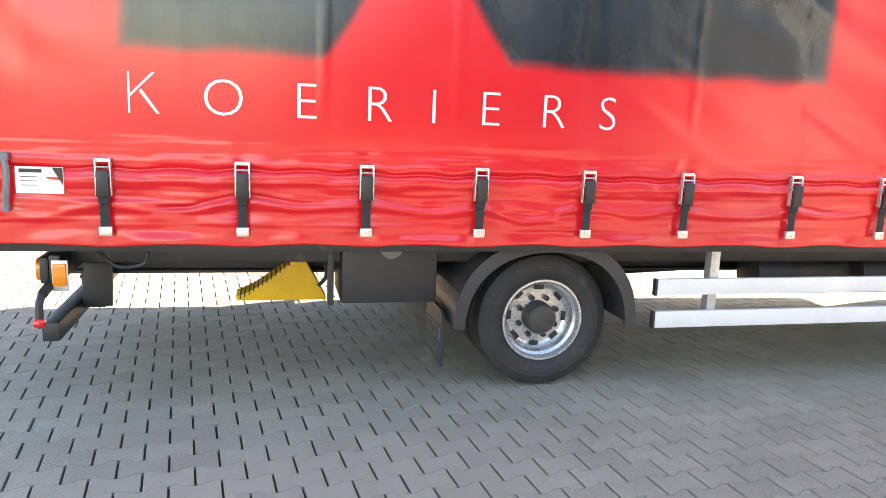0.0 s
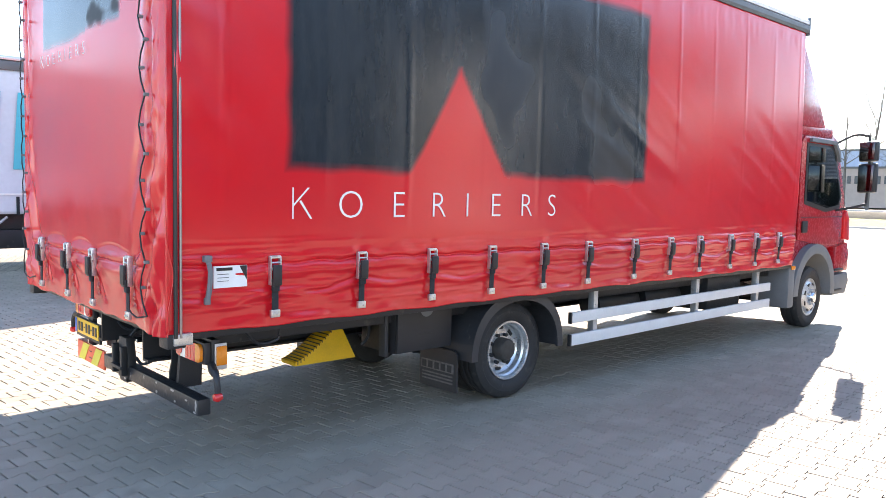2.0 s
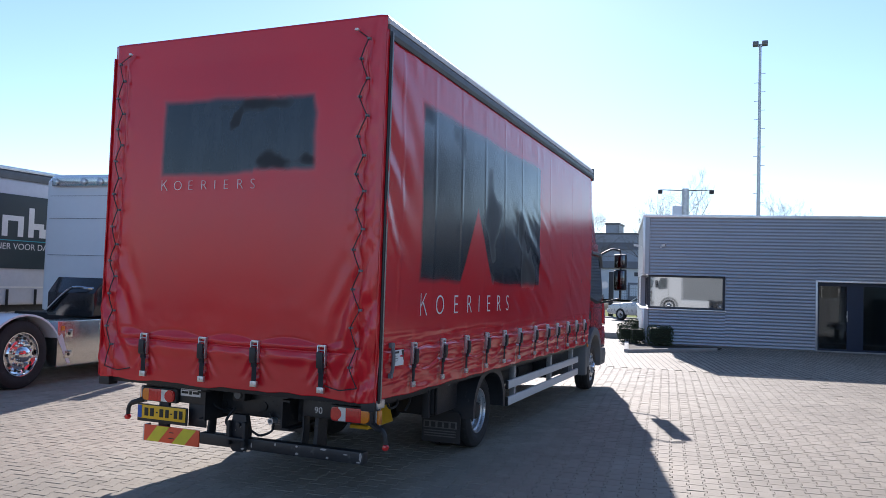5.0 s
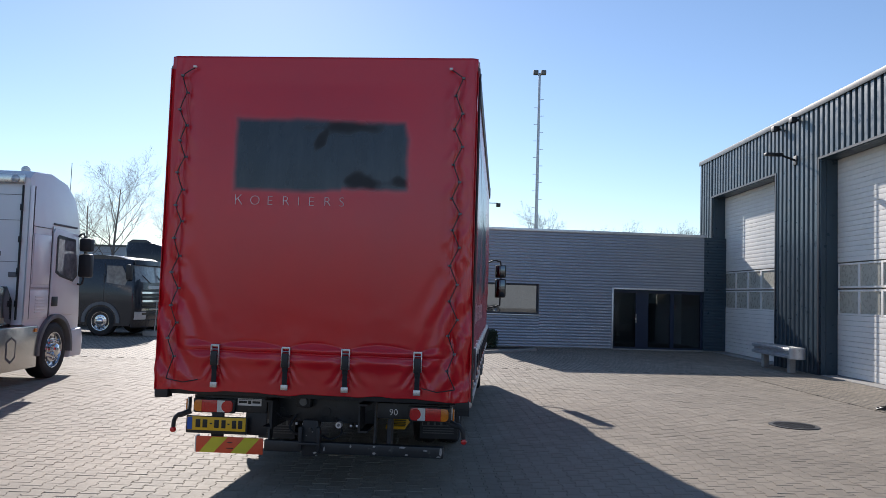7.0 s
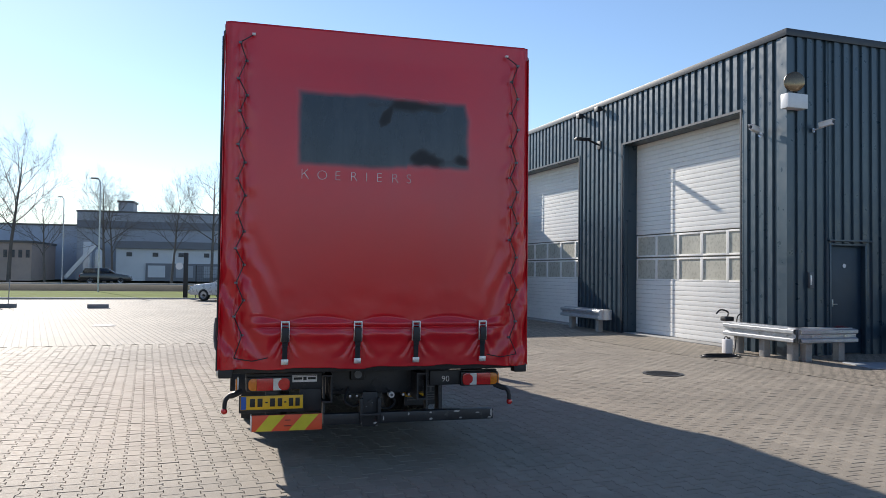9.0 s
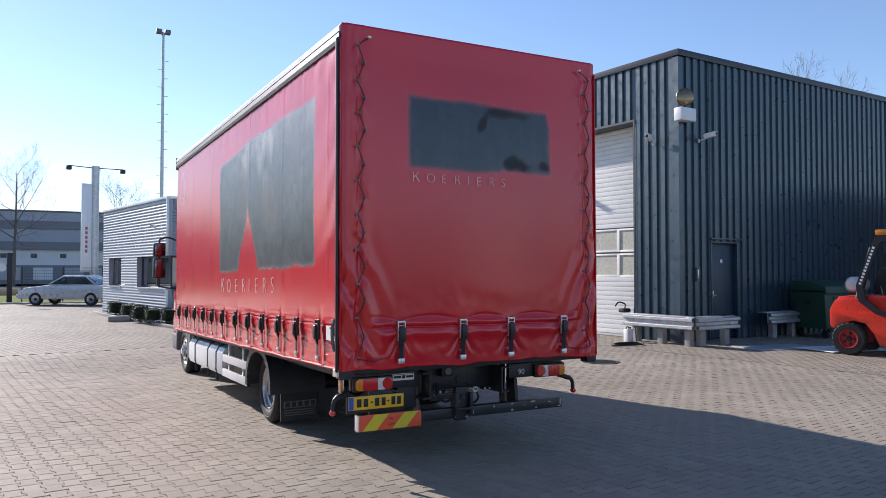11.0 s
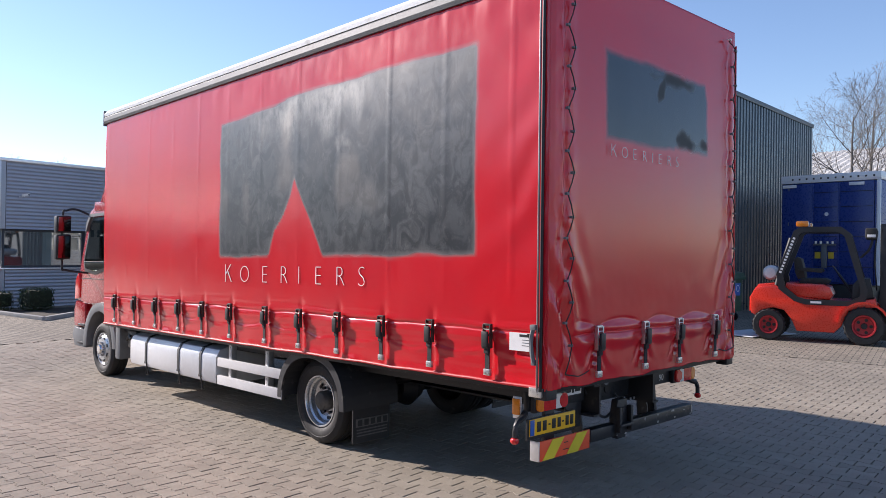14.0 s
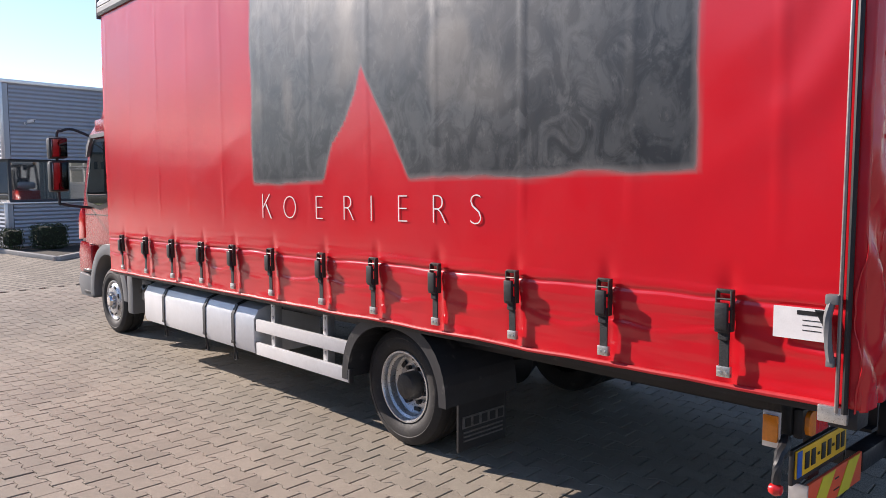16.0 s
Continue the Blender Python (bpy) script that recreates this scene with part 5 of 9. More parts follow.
part("speed_number", bm, M_LETTER, truck, "white number 90", smooth=False)
plate = rear_box("number_plate", (-1.10, 0.268, 0.475), (-0.598, 0.276, 0.587), M_PLATE, 0.004, "yellow number plate with a blue end")
rear_box("blue_end", (-1.097, 0.2645, 0.479), (-1.055, 0.2675, 0.583), M_BLUE, 0.001, parent=plate)
for x, w in ((-1.005, 0.020), (-0.945, 0.020), (-0.893, 0.010), (-0.845, 0.020), (-0.785, 0.018), (-0.742, 0.009), (-0.695, 0.018), (-0.642, 0.018)):
    tall = w > 0.012
    rear_box("plate_bar", (x - w, 0.2645, 0.498 if tall else 0.527), (x + w, 0.2675, 0.565 if tall else 0.538), M_INK, 0.001, parent=plate)
rear_box("plate_holder", (-1.112, 0.277, 0.448), (-0.588, 0.295, 0.592), M_BLACK, 0.006)
rear_box("holder_arm", (-0.90, 0.297, 0.41), (-0.80, 0.33, 0.64), M_BLACK, 0.004)
rear_box("bar_side_plate", (-0.62, 0.335, 0.44), (-0.44, 0.35, 0.627), M_CHASSIS, 0.004)
board = rear_box("hazard_board", (-1.008, 0.255, 0.297), (-0.438, 0.268, 0.430), M_HAZRED, 0.003, "red and yellow diagonal striped reflective board")
rear_box("board_return", (-1.018, 0.255, 0.297), (-1.0085, 0.33, 0.430), M_ALU, 0.001, parent=board)
for a, b, c, d in ((0.05, 0.27, 0.47, 0.24), (0.52, 0.75, 0.95, 0.72)):
    bm = B()
    X = -1.008
    slab(bm, [(X + 0.57 * a, 0.299), (X + 0.57 * b, 0.299), (X + 0.57 * c, 0.428), (X + 0.57 * d, 0.428)], "y", 0.2525, 0.2547)
    part("yellow_stripe", bm, M_HAZYEL, board)
for z, w in ((0.385, 0.022), (0.338, 0.03)):
    rear_box("print_bar", (-0.72 - w, 0.2532, z - 0.003), (-0.72 + w, 0.2547, z + 0.003), M_INK, 0.0, parent=board)
for s in (-1, 1):
    bm = B()
    tube(bm, bend([(s * 1.09, 0.32, 0.625), (s * 1.15, 0.30, 0.60), (s * 1.195, 0.295, 0.585), (s * 1.22, 0.29, 0.55), (s * 1.226, 0.29, 0.49)], 4), [0.024] * 8 + [0.018] * 9, 8)
    arm = part("marker_arm", bm, M_BLACK, truck, "bent rubber marker lamp arm")
    bm = B()
    lathe(bm, [(0.004, -0.026), (0.018, -0.022), (0.026, -0.004), (0.026, 0.004), (0.018, 0.022), (0.004, 0.026)], 16, Matrix.Translation((s * 1.228, 0.29, 0.468)) @ pose(0, 0, 0, 0, 0, 90))
    part("red_lens", bm, M_LAMPRED, arm)
    br = rear_box("side_lamp_bracket", (s * 1.117, 0.325, 0.59), (s * 1.127, 0.395, 0.735), M_ALU, 0.003)
    rear_box("orange_reflector", (s * 1.128, 0.33, 0.615), (s * 1.142, 0.39, 0.722), M_LAMPORANGE, 0.006, parent=br)


# ---- wheels ----
def wheel_mesh(r=0.372, w=0.20, rim=0.222, dish=True):
    """Meshes of tyre, rim and hub; the outer face looks to +x at x = 0."""
    b1 = B()
    h = w / 2
    prof = [(rim + 0.004, -w + 0.01), (rim + 0.02, -w - 0.005), (r * 0.82, -w - 0.02), (r * 0.955, -w - 0.005), (r, -w + 0.03)]
    for k in range(5):
        c = -w + 0.03 + (w - 0.06) * (k + 0.5) / 5
        g = (w - 0.06) / 10
        prof += [(r, c - g * 0.8), (r - 0.010, c - g * 0.6), (r - 0.010, c + g * 0.6), (r, c + g * 0.8)] if k in (1, 3) else [(r, c)]
    prof += [(r, -0.03), (r * 0.97, 0.0), (r * 0.90, 0.016), (r * 0.84, 0.022), (r * 0.83, 0.019), (r * 0.76, 0.022), (r * 0.68, 0.012), (rim + 0.014, 0.0), (rim + 0.002, -0.012)]
    lathe(b1, prof, 64, closed=True)
    tyre = mesh_of("tyre", b1, M_TYRE, True)
    b1 = B()
    if dish:
        prof = [(rim + 0.006, -0.004), (rim + 0.004, 0.004), (rim - 0.006, 0.004), (rim - 0.012, -0.006), (rim - 0.016, -0.03), (rim - 0.030, -0.042), (rim - 0.032, -0.085), (rim - 0.05, -0.105), (rim - 0.065, -0.11), (0.085, -0.095), (0.02, -0.095),
                (0.02, -0.12), (rim - 0.06, -0.14), (rim - 0.005, -0.12)]
    else:
        prof = [(rim + 0.006, -0.004), (rim + 0.004, 0.004), (rim - 0.006, 0.004), (rim - 0.012, -0.008), (rim - 0.02, -0.02), (rim - 0.05, 0.012), (rim - 0.085, 0.022), (0.10, 0.02), (0.02, 0.02), (0.02, -0.02), (rim - 0.06, -0.03), (rim - 0.005, -0.05)]
    lathe(b1, prof, 56, closed=True)
    rimm = mesh_of("rim", b1, M_RIM, True)
    b1 = B()
    for k in range(8):
        a = 2 * math.pi * (k + 0.5) / 8
        x, d = (-0.1035, rim - 0.062) if dish else (0.012, rim - 0.06)
        c = Vector((x, d * math.cos(a), d * math.sin(a)))
        q = pose(0, 0, 0, math.degrees(a), 0, 0)
        box(b1, (-0.004, -0.012, -0.026), (0.010, 0.012, 0.026), 0.004, Matrix.Translation(c) @ q)
    holes = mesh_of("hand_holes", b1, M_INK, True)
    b1 = B()
    for k in range(8 if dish else 10):
        a = 2 * math.pi * k / (8 if dish else 10)
        d = 0.112 if dish else 0.085
        x = -0.095 if dish else 0.02
        rod(b1, (x, d * math.cos(a), d * math.sin(a)), (x + 0.028, d * math.cos(a), d * math.sin(a)), 0.015, 6)
    nuts = mesh_of("wheel_nuts", b1, M_GALV if not dish else M_CHASSIS, True)
    b1 = B()
    if dish:
        lathe(b1, [(0.01, -0.10), (0.088, -0.098), (0.086, -0.02), (0.075, -0.005), (0.045, 0.002), (0.01, 0.004)], 28)
    else:
        lathe(b1, [(0.01, 0.01), (0.065, 0.015), (0.06, 0.055), (0.05, 0.068), (0.01, 0.07)], 28)
    hub = mesh_of("hub", b1, mat("greasy_hub", (0.04, 0.036, 0.032), 0.55, var=0.3, scale=20, bump=0.3, bscale=60) if dish else M_CHROME, True)
    return tyre, rimm, holes, nuts, hub


def wheel_at(parent, meshes, m, label="", deep=True):
    w = share("wheel", meshes[0], parent, m, label)
    for name, me in zip(("rim", "hand_holes", "wheel_nuts", "hub"), meshes[1:]):
        share(name, me, w, Matrix())
    return w


REAR_W, FRONT_W = wheel_mesh(), wheel_mesh(dish=False)
for s in (-1, 1):
    turn = 0 if s > 0 else 180
    wheel_at(truck, REAR_W, pose(s * 1.06, 2.75 if s > 0 else 2.70, 0.376, 20 * s, 0, turn), "dirty black tyre on a silver dished rim")
    w = share("inner_tyre", REAR_W[0], truck, pose(s * 0.79, 2.75, 0.372, 0, 0, turn))
    wheel_at(truck, FRONT_W, pose(s * 1.07, 7.98, 0.372, 0, 0, turn + 1.5), "front wheel with a bright rim and hub")

# mudguards, flaps
for s in (-1, 1):
    n, cy, cz = 24, 2.726 if s > 0 else 2.67, 0.374
    for name, r0, r1, x0, x1 in (("rear_mudguard", 0.945, 1.0, 0.60, 1.185), ("guard_lip", 0.87, 1.012, 1.175, 1.198)):
        outer, inner = [], []
        for k in range(n + 1):
            a = math.radians(180 * k / n)
            q = 1.0 + 0.045 * math.sin(2 * a) ** 2
            c, d = math.cos(a) * q, math.sin(a) * q
            outer.append((cy + 0.50 * r1 * c, cz + 0.462 * r1 * d))
            inner.append((cy + 0.50 * (r0 + 0.02 * abs(c) ** 6) * c, cz + 0.462 * r0 * d))
        bm = B()
        slab(bm, outer + inner[::-1], "x", s * x0, s * x1)
        if name == "rear_mudguard":
            guard = part(name, bm, M_GUARD, truck, "dusty dark grey plastic mudguard", smooth=False)
        else:
            part(name, bm, M_GUARD, guard, smooth=False)
    dz = 0.0 if s > 0 else -0.05
    bm = B()
    slab(bm, [(s * 0.68, 0.135 + dz), (s * 1.08, 0.135 + dz), (s * 1.08, 0.41), (s * 1.05, 0.44), (s * 0.68, 0.44)], "y", 2.185, 2.20)
    fl = part("mud_flap", bm, M_BLACK, truck, "black rubber mud flap with pale print")
    for (x0, x1, z0, z1) in ((0.70, 1.05, 0.27, 0.34), (0.71, 1.04, 0.24, 0.25), (0.71, 1.04, 0.215, 0.225), (0.71, 1.04, 0.19, 0.20)):
        bm = B()
        box(bm, (s * x0, 2.179, z0 + dz), (s * x1, 2.1845, z1 + dz))
        bars = part("print_bar", bm, M_PRINT, fl)
    for k in range(5):
        x = 0.712 + 0.069 * k
        bm = B()
        box(bm, (s * x, 2.1755, 0.28 + dz), (s * (x + 0.045), 2.1785, 0.33 + dz))
        part("print_gap", bm, M_BLACK, fl)

# side guards, tank, tool box, chock
for s, y0, y1, posts in ((1, 3.34, 6.86, (3.70, 5.35, 6.62)), (-1, 3.10, 4.33, (3.42, 4.12))):
    for z0, z1 in ((0.535, 0.625), (0.352, 0.445)):
        bm = B()
        box(bm, (s * 1.165, y0, z0), (s * 1.195, y1, z1), 0.005)
        part("guard_board", bm, M_WHITEBOARD, truck, "white aluminium side guard board")
        for y in (y0, y1):
            bm = B()
            box(bm, (s * 1.163, y - 0.008, z0 - 0.002), (s * 1.197, y + 0.008, z1 + 0.002), 0.004)
            part("board_cap", bm, M_BLACK, truck)
    for y in posts:
        bm = B()
        box(bm, (s * 1.10, y - 0.028, 0.36), (s * 1.163, y + 0.028, 0.84), 0.006)
        for z in (0.40, 0.50, 0.58, 0.66, 0.74):
            rod(bm, (s * 1.163, y, z), (s * 1.168, y, z), 0.010, 8)
        part("guard_post", bm, M_GALV, truck)

bm = B()
slab(bm, [(-1.19, 0.40), (-1.19, 0.62), (-1.15, 0.69), (-1.07, 0.715), (-0.62, 0.715), (-0.58, 0.68), (-0.58, 0.36), (-0.62, 0.325), (-1.12, 0.325), (-1.175, 0.35)], "y", 4.36, 6.55, 0.014)
M_TANK = mat("pale_tank_paint", (0.66, 0.67, 0.68), 0.36, metal=0.25, var=0.06, scale=3, bump=0.03, bscale=20)
tank = part("fuel_tank", bm, M_TANK, truck, "pale grey aluminium fuel tank held by straps")
for y in (4.70, 5.22, 6.08):
    bm = B()
    slab(bm, [(-1.197, 0.395), (-1.197, 0.625), (-1.155, 0.698), (-1.07, 0.725), (-0.6, 0.725), (-0.6, 0.717), (-1.072, 0.717), (-1.15, 0.692), (-1.191, 0.62), (-1.191, 0.395)], "y", y - 0.022, y + 0.022)
    rod(bm, (-1.185, y, 0.40), (-1.16, y, 0.25), 0.010, 8)
    box(bm, (-1.20, y - 0.028, 0.385), (-1.165, y + 0.028, 0.41), 0.004)
    tube(bm, [(-1.175, y - 0.02, 0.30), (-1.175, y - 0.02, 0.25), (-1.175, y + 0.02, 0.25), (-1.175, y + 0.02, 0.30)], 0.005, 5)
    part("tank_strap", bm, M_BLACK, tank)
bm = B()
lathe(bm, [(0.01, 0.0), (0.055, 0.0), (0.055, 0.03), (0.045, 0.045), (0.01, 0.045)], 18, Matrix.Translation((-1.0, 6.35, 0.714)) @ pose(0, 0, 0, 0, -90, 0))
part("filler_cap", bm, M_BLACK, tank)
bm = B()
box(bm, (-1.10, 6.60, 0.50), (-0.70, 6.85, 0.72), 0.02)
tube(bm, bend([(-1.12, 6.58, 0.68), (-1.14, 6.66, 0.63), (-1.12, 6.74, 0.66), (-1.12, 6.82, 0.60)], 4), 0.02, 6)
part("valve_block", bm, M_CHASSIS, truck)

bm = B()
box(bm, (0.64, 1.655, 0.475), (1.03, 2.165, 0.83), 0.03)
tool = part("tool_box", bm, M_BLACK, truck, "black plastic tool box below the load floor")
bm = B()
box(bm, (1.025, 1.66, 0.485), (1.055, 2.155, 0.82), 0.022)
lid = part("tool_box_door", bm, M_BLACK, tool)
bm = B()
lathe(bm, [(0.01, 0.0), (0.058, 0.0), (0.062, 0.006), (0.058, 0.008), (0.01, 0.008)], 24, pose(1.055, 1.912, 0.782))
box(bm, (1.056, 1.877, 0.774), (1.072, 1.947, 0.790), 0.004)
part("latch", bm, M_GREYPL, lid, "round recessed latch")
bm = B()
box(bm, (1.054, 1.82, 0.60), (1.058, 1.98, 0.603))
part("moulded_line", bm, M_INK, lid)
bm = B()
box(bm, (0.93, 1.595, 0.465), (1.0, 1.625, 0.80), 0.006)
part("box_hanger", bm, M_GUARD, truck)

bm = B()
CHOCK = [(1.12 + 0.335 * k / 9, 0.43 + 0.225 * (k / 9) ** 1.35) for k in range(10)]
slab(bm, [(1.125, 0.405)] + CHOCK + [(1.49, 0.645), (1.615, 0.405)], "x", 0.46, 0.64, 0.004)
chock = part("wheel_chock", bm, M_YELLOW, truck, "yellow curved wheel chock with black treads")
for k in range(1, 14):
    t = k / 14
    y, z = 1.12 + 0.335 * t, 0.432 + 0.225 * t ** 1.35
    bm = B()
    box(bm, (0.4585, y - 0.004, z - (0.024 if k < 4 else 0.014)), (0.6415, y + 0.003, z + 0.0015), 0.001)
    part("tread_rib", bm, M_INK, chock)
bm = B()
tube(bm, bend([(0.80, 1.50, 0.78), (0.82, 1.585, 0.68), (0.80, 1.60, 0.58), (0.78, 1.56, 0.52)], 5), 0.012, 6)
part("hanging_cable", bm, M_BLACK, truck)
bm = B()
tube(bm, bend([(1.1, 0.52, 0.78), (1.1, 0.60, 0.70), (1.1, 0.72, 0.71), (1.1, 0.74, 0.77)], 5), 0.010, 6)
part("hanging_cable", bm, M_BLACK, truck)
for s, y in ((1, 0.85), (-1, 0.93), (1, 3.66), (-1, 3.4)):
    bm = B()
    box(bm, (s * 0.99, y - 0.05, 0.785), (s * 1.012, y + 0.05, 0.82), 0.006)
    part("side_marker_lamp", bm, M_LAMPORANGE, truck, "orange side marker lamp")
bm = B()
rod(bm, (0.99, 1.04, 0.775), (0.998, 1.04, 0.775), 0.018, 14)
part("round_reflector", bm, M_LAMPWHITE, truck)
bm = B()
rod(bm, (0.99, 1.34, 0.78), (0.998, 1.34, 0.78), 0.006, 8)
part("round_reflector", bm, M_LAMPWHITE, truck)

# ---- cab ----
CW = 1.05
bm = B()
prof = [(7.44, 0.78), (7.44, 2.30), (7.55, 2.40), (7.95, 2.44), (8.45, 2.40), (8.68, 2.30), (8.98, 1.62), (9.08, 1.30), (9.10, 0.98), (8.55, 0.94)]
n = 14
for k in range(n + 1):
    a = math.radians(20 + 140 * k / n)
    prof.append((7.98 + 0.55 * math.cos(a), 0.44 + 0.50 * math.sin(a) + 0.02))
slab(bm, prof, "x", -CW, CW, 0.05)
part("cab_body", bm, M_REDPAINT, truck, "red day cab")
for s in (-1, 1):
    bm = B()
    slab(bm, [(7.55, 1.08), (7.53, 2.22), (7.62, 2.30), (8.42, 2.29), (8.58, 2.18), (8.84, 1.56), (8.86, 1.0), (8.5, 0.98), (7.98, 1.02)], "x", s * (CW + 0.002), s * (CW + 0.03), 0.012)
    door = part("cab_door", bm, M_REDPAINT, truck, "red cab door")
    bm = B()
    slab(bm, [(7.66, 1.50), (7.66, 2.22), (8.40, 2.21), (8.52, 2.12), (8.76, 1.58), (8.70, 1.44), (8.3, 1.40), (7.9, 1.46)], "x", s * (CW + 0.031), s * (CW + 0.04), 0.004)
    part("window_seal", bm, M_BLACK, door)
    bm = B()
    slab(bm, [(7.71, 1.54), (7.71, 2.18), (8.38, 2.17), (8.48, 2.09), (8.70, 1.60), (8.66, 1.49), (8.3, 1.45), (7.92, 1.51)], "x", s * (CW + 0.041), s * (CW + 0.046))
    part("window", bm, glass("cab_glass", (0.30, 0.38, 0.38)), door)
    bm = B()
    box(bm, (s * (CW + 0.03), 7.62, 1.16), (s * (CW + 0.055), 7.76, 1.30), 0.012)
    part("door_handle", bm, M_BLACK, door)
    bm = B()
    box(bm, (s * (CW + 0.031), 7.60, 1.335), (s * (CW + 0.035), 8.84, 1.345), 0.001)
    part("door_crease", bm, M_INK, door)
    bm = B()
    slab(bm, [(7.70, 2.23), (7.72, 2.275), (8.44, 2.265), (8.56, 2.15), (8.60, 2.02), (8.57, 2.02), (8.50, 2.13), (8.40, 2.225)], "x", s * (CW + 0.04), s * (CW + 0.075))
    part("wind_deflector", bm, M_GREYPL, door, "grey window deflector")
    # wheel arch and step in grey plastic
    bm = B()
    n, outer, inner = 18, [], []
    for k in range(n + 1):
        a = math.radians(-4 + 184 * k / n)
        outer.append((7.98 + 0.60 * math.cos(a), 0.42 + 0.60 * math.sin(a)))
        inner.append((7.98 + 0.47 * math.cos(a), 0.42 + 0.48 * math.sin(a)))
    slab(bm, outer + inner[::-1], "x", s * (CW - 0.35), s * (CW + 0.09), 0.012)
    part("wheel_arch", bm, M_GREYPL, truck, "grey plastic wheel arch")
    bm = B()
    box(bm, (s * 0.72, 7.24, 0.30), (s * 1.14, 7.40, 0.80), 0.03)
    part("arch_panel", bm, M_GREYPL, truck)
    bm = B()
    box(bm, (s * 1.142, 7.27, 0.745), (s * 1.158, 7.36, 0.79), 0.005)
    part("side_marker_lamp", bm, M_LAMPORANGE, truck)
    bm = B()
    slab(bm, [(8.60, 0.34), (8.62, 0.60), (9.06, 0.62), (9.12, 0.50), (9.02, 0.34)], "x", s * (CW - 0.25), s * (CW + 0.06), 0.03)
    part("front_corner", bm, M_GREYPL, truck)
    bm = B()
    slab(bm, [(8.66, 0.63), (8.70, 0.96), (9.06, 1.0), (9.13, 0.86), (9.11, 0.63)], "x", s * (CW - 0.1), s * (CW + 0.035), 0.02)
    part("corner_cover", bm, M_REDPAINT, truck)
    bm = B()
    slab(bm, [(8.92, 1.05), (8.90, 1.32), (8.99, 1.42), (9.10, 1.30), (9.12, 1.02)], "x", s * (CW - 0.08), s * (CW + 0.035), 0.02)
    part("headlamp_corner", bm, M_LAMPRED, truck)
    # steps below the door, and the light cover ahead of the arch
    for z in (0.42, 0.68):
        bm = B()
        box(bm, (s * (CW - 0.18), 8.60, z - 0.03), (s * (CW + 0.075), 8.86, z + 0.0), 0.01)
        part("cab_step", bm, M_BLACK, truck)
    # roof fairing fin
    bm = B()
    slab(bm, [(7.36, 2.40), (7.36, 3.36), (7.42, 3.33), (7.80, 2.88), (8.14, 2.42)], "x", s * 1.05, s * 1.09, 0.008)
    part("fairing_fin", bm, M_REDPAINT, truck, "red roof wind deflector side")
    bm = B()
    box(bm, (s * (CW - 0.05), 7.48, 2.30), (s * (CW + 0.015), 8.45, 2.44), 0.03)
    part("roof_gutter", bm, M_REDPAINT, truck)
    # mirrors
    bm = B()
    tube(bm, bend([(s * (CW + 0.02), 8.50, 2.24), (s * (CW + 0.20), 8.60, 2.34), (s * (CW + 0.31), 8.66, 2.33), (s * (CW + 0.36), 8.68, 2.25), (s * (CW + 0.36), 8.68, 1.56), (s * (CW + 0.32), 8.66, 1.48), (s * (CW + 0.03), 8.62, 1.42)], 5), 0.016, 8)
    mirror = part("mirror_arm", bm, M_BLACK, truck, "black mirror arm with two mirrors")
    for z0, z1, x0, x1 in ((2.01, 2.26, 0.255, 0.465), (1.63, 1.99, 0.255, 0.465)):
        bm = B()
        box(bm, (s * (CW + x0), 8.62, z0), (s * (CW + x1), 8.74, z1), 0.035)
        part("mirror_shell", bm, M_BLACK, mirror)
        bm = B()
        c = s * (CW + (x0 + x1) / 2)
        box(bm, (-(x1 - x0) / 2 + 0.02, -0.004, z0 + 0.025), ((x1 - x0) / 2 - 0.02, 0.004, z1 - 0.025), 0.002, pose(c, 8.60, 0, 0, 0, -1.5 * s))
        part("mirror_glass", bm, mat("mirror", (0.12, 0.13, 0.14), 0.03, metal=1.0, var=0.0, rvar=0.0), mirror)
bm = B()
slab(bm, [(7.47, 3.22), (7.52, 3.21), (8.12, 2.46), (7.47, 2.46)], "x", -1.06, 1.06, 0.01)
part("roof_fairing", bm, M_REDPAINT, truck)
bm = B()
slab(bm, [(8.60, 2.26), (8.96, 1.62), (8.98, 1.64), (8.62, 2.28)], "x", -0.96, 0.96)
part("windscreen", bm, M_GLASSDARK, truck)
bm = B()
slab(bm, [(9.02, 0.38), (9.16, 0.5), (9.17, 0.85), (9.10, 0.95), (9.02, 0.95)], "x", -0.80, 0.80, 0.02)
part("front_bumper", bm, M_GREYPL, truck)

# the truck stands on paving that falls towards its front left corner
def settle(x, y):
    return (0.006 * x - 0.008) * max(0.0, y)


for ob in truck.children_recursive:
    if ob.type == "MESH" and ob.parent == truck and ob.data.users > 1:
        ob.location.z += settle(ob.location.x, ob.location.y)
    elif ob.type == "MESH" and ob.data.users == 1 and ob.matrix_basis == Matrix():
        for v in ob.data.vertices:
            v.co.z += settle(v.co.x, v.co.y)

# the tilt cab and its axle sit a little towards the kerb side
for ob in truck.children:
    if ob.type == "MESH" and (ob.matrix_basis @ ((Vector(ob.bound_box[0]) + Vector(ob.bound_box[6])) / 2)).y > 7.31:
        ob.location.x += 0.09

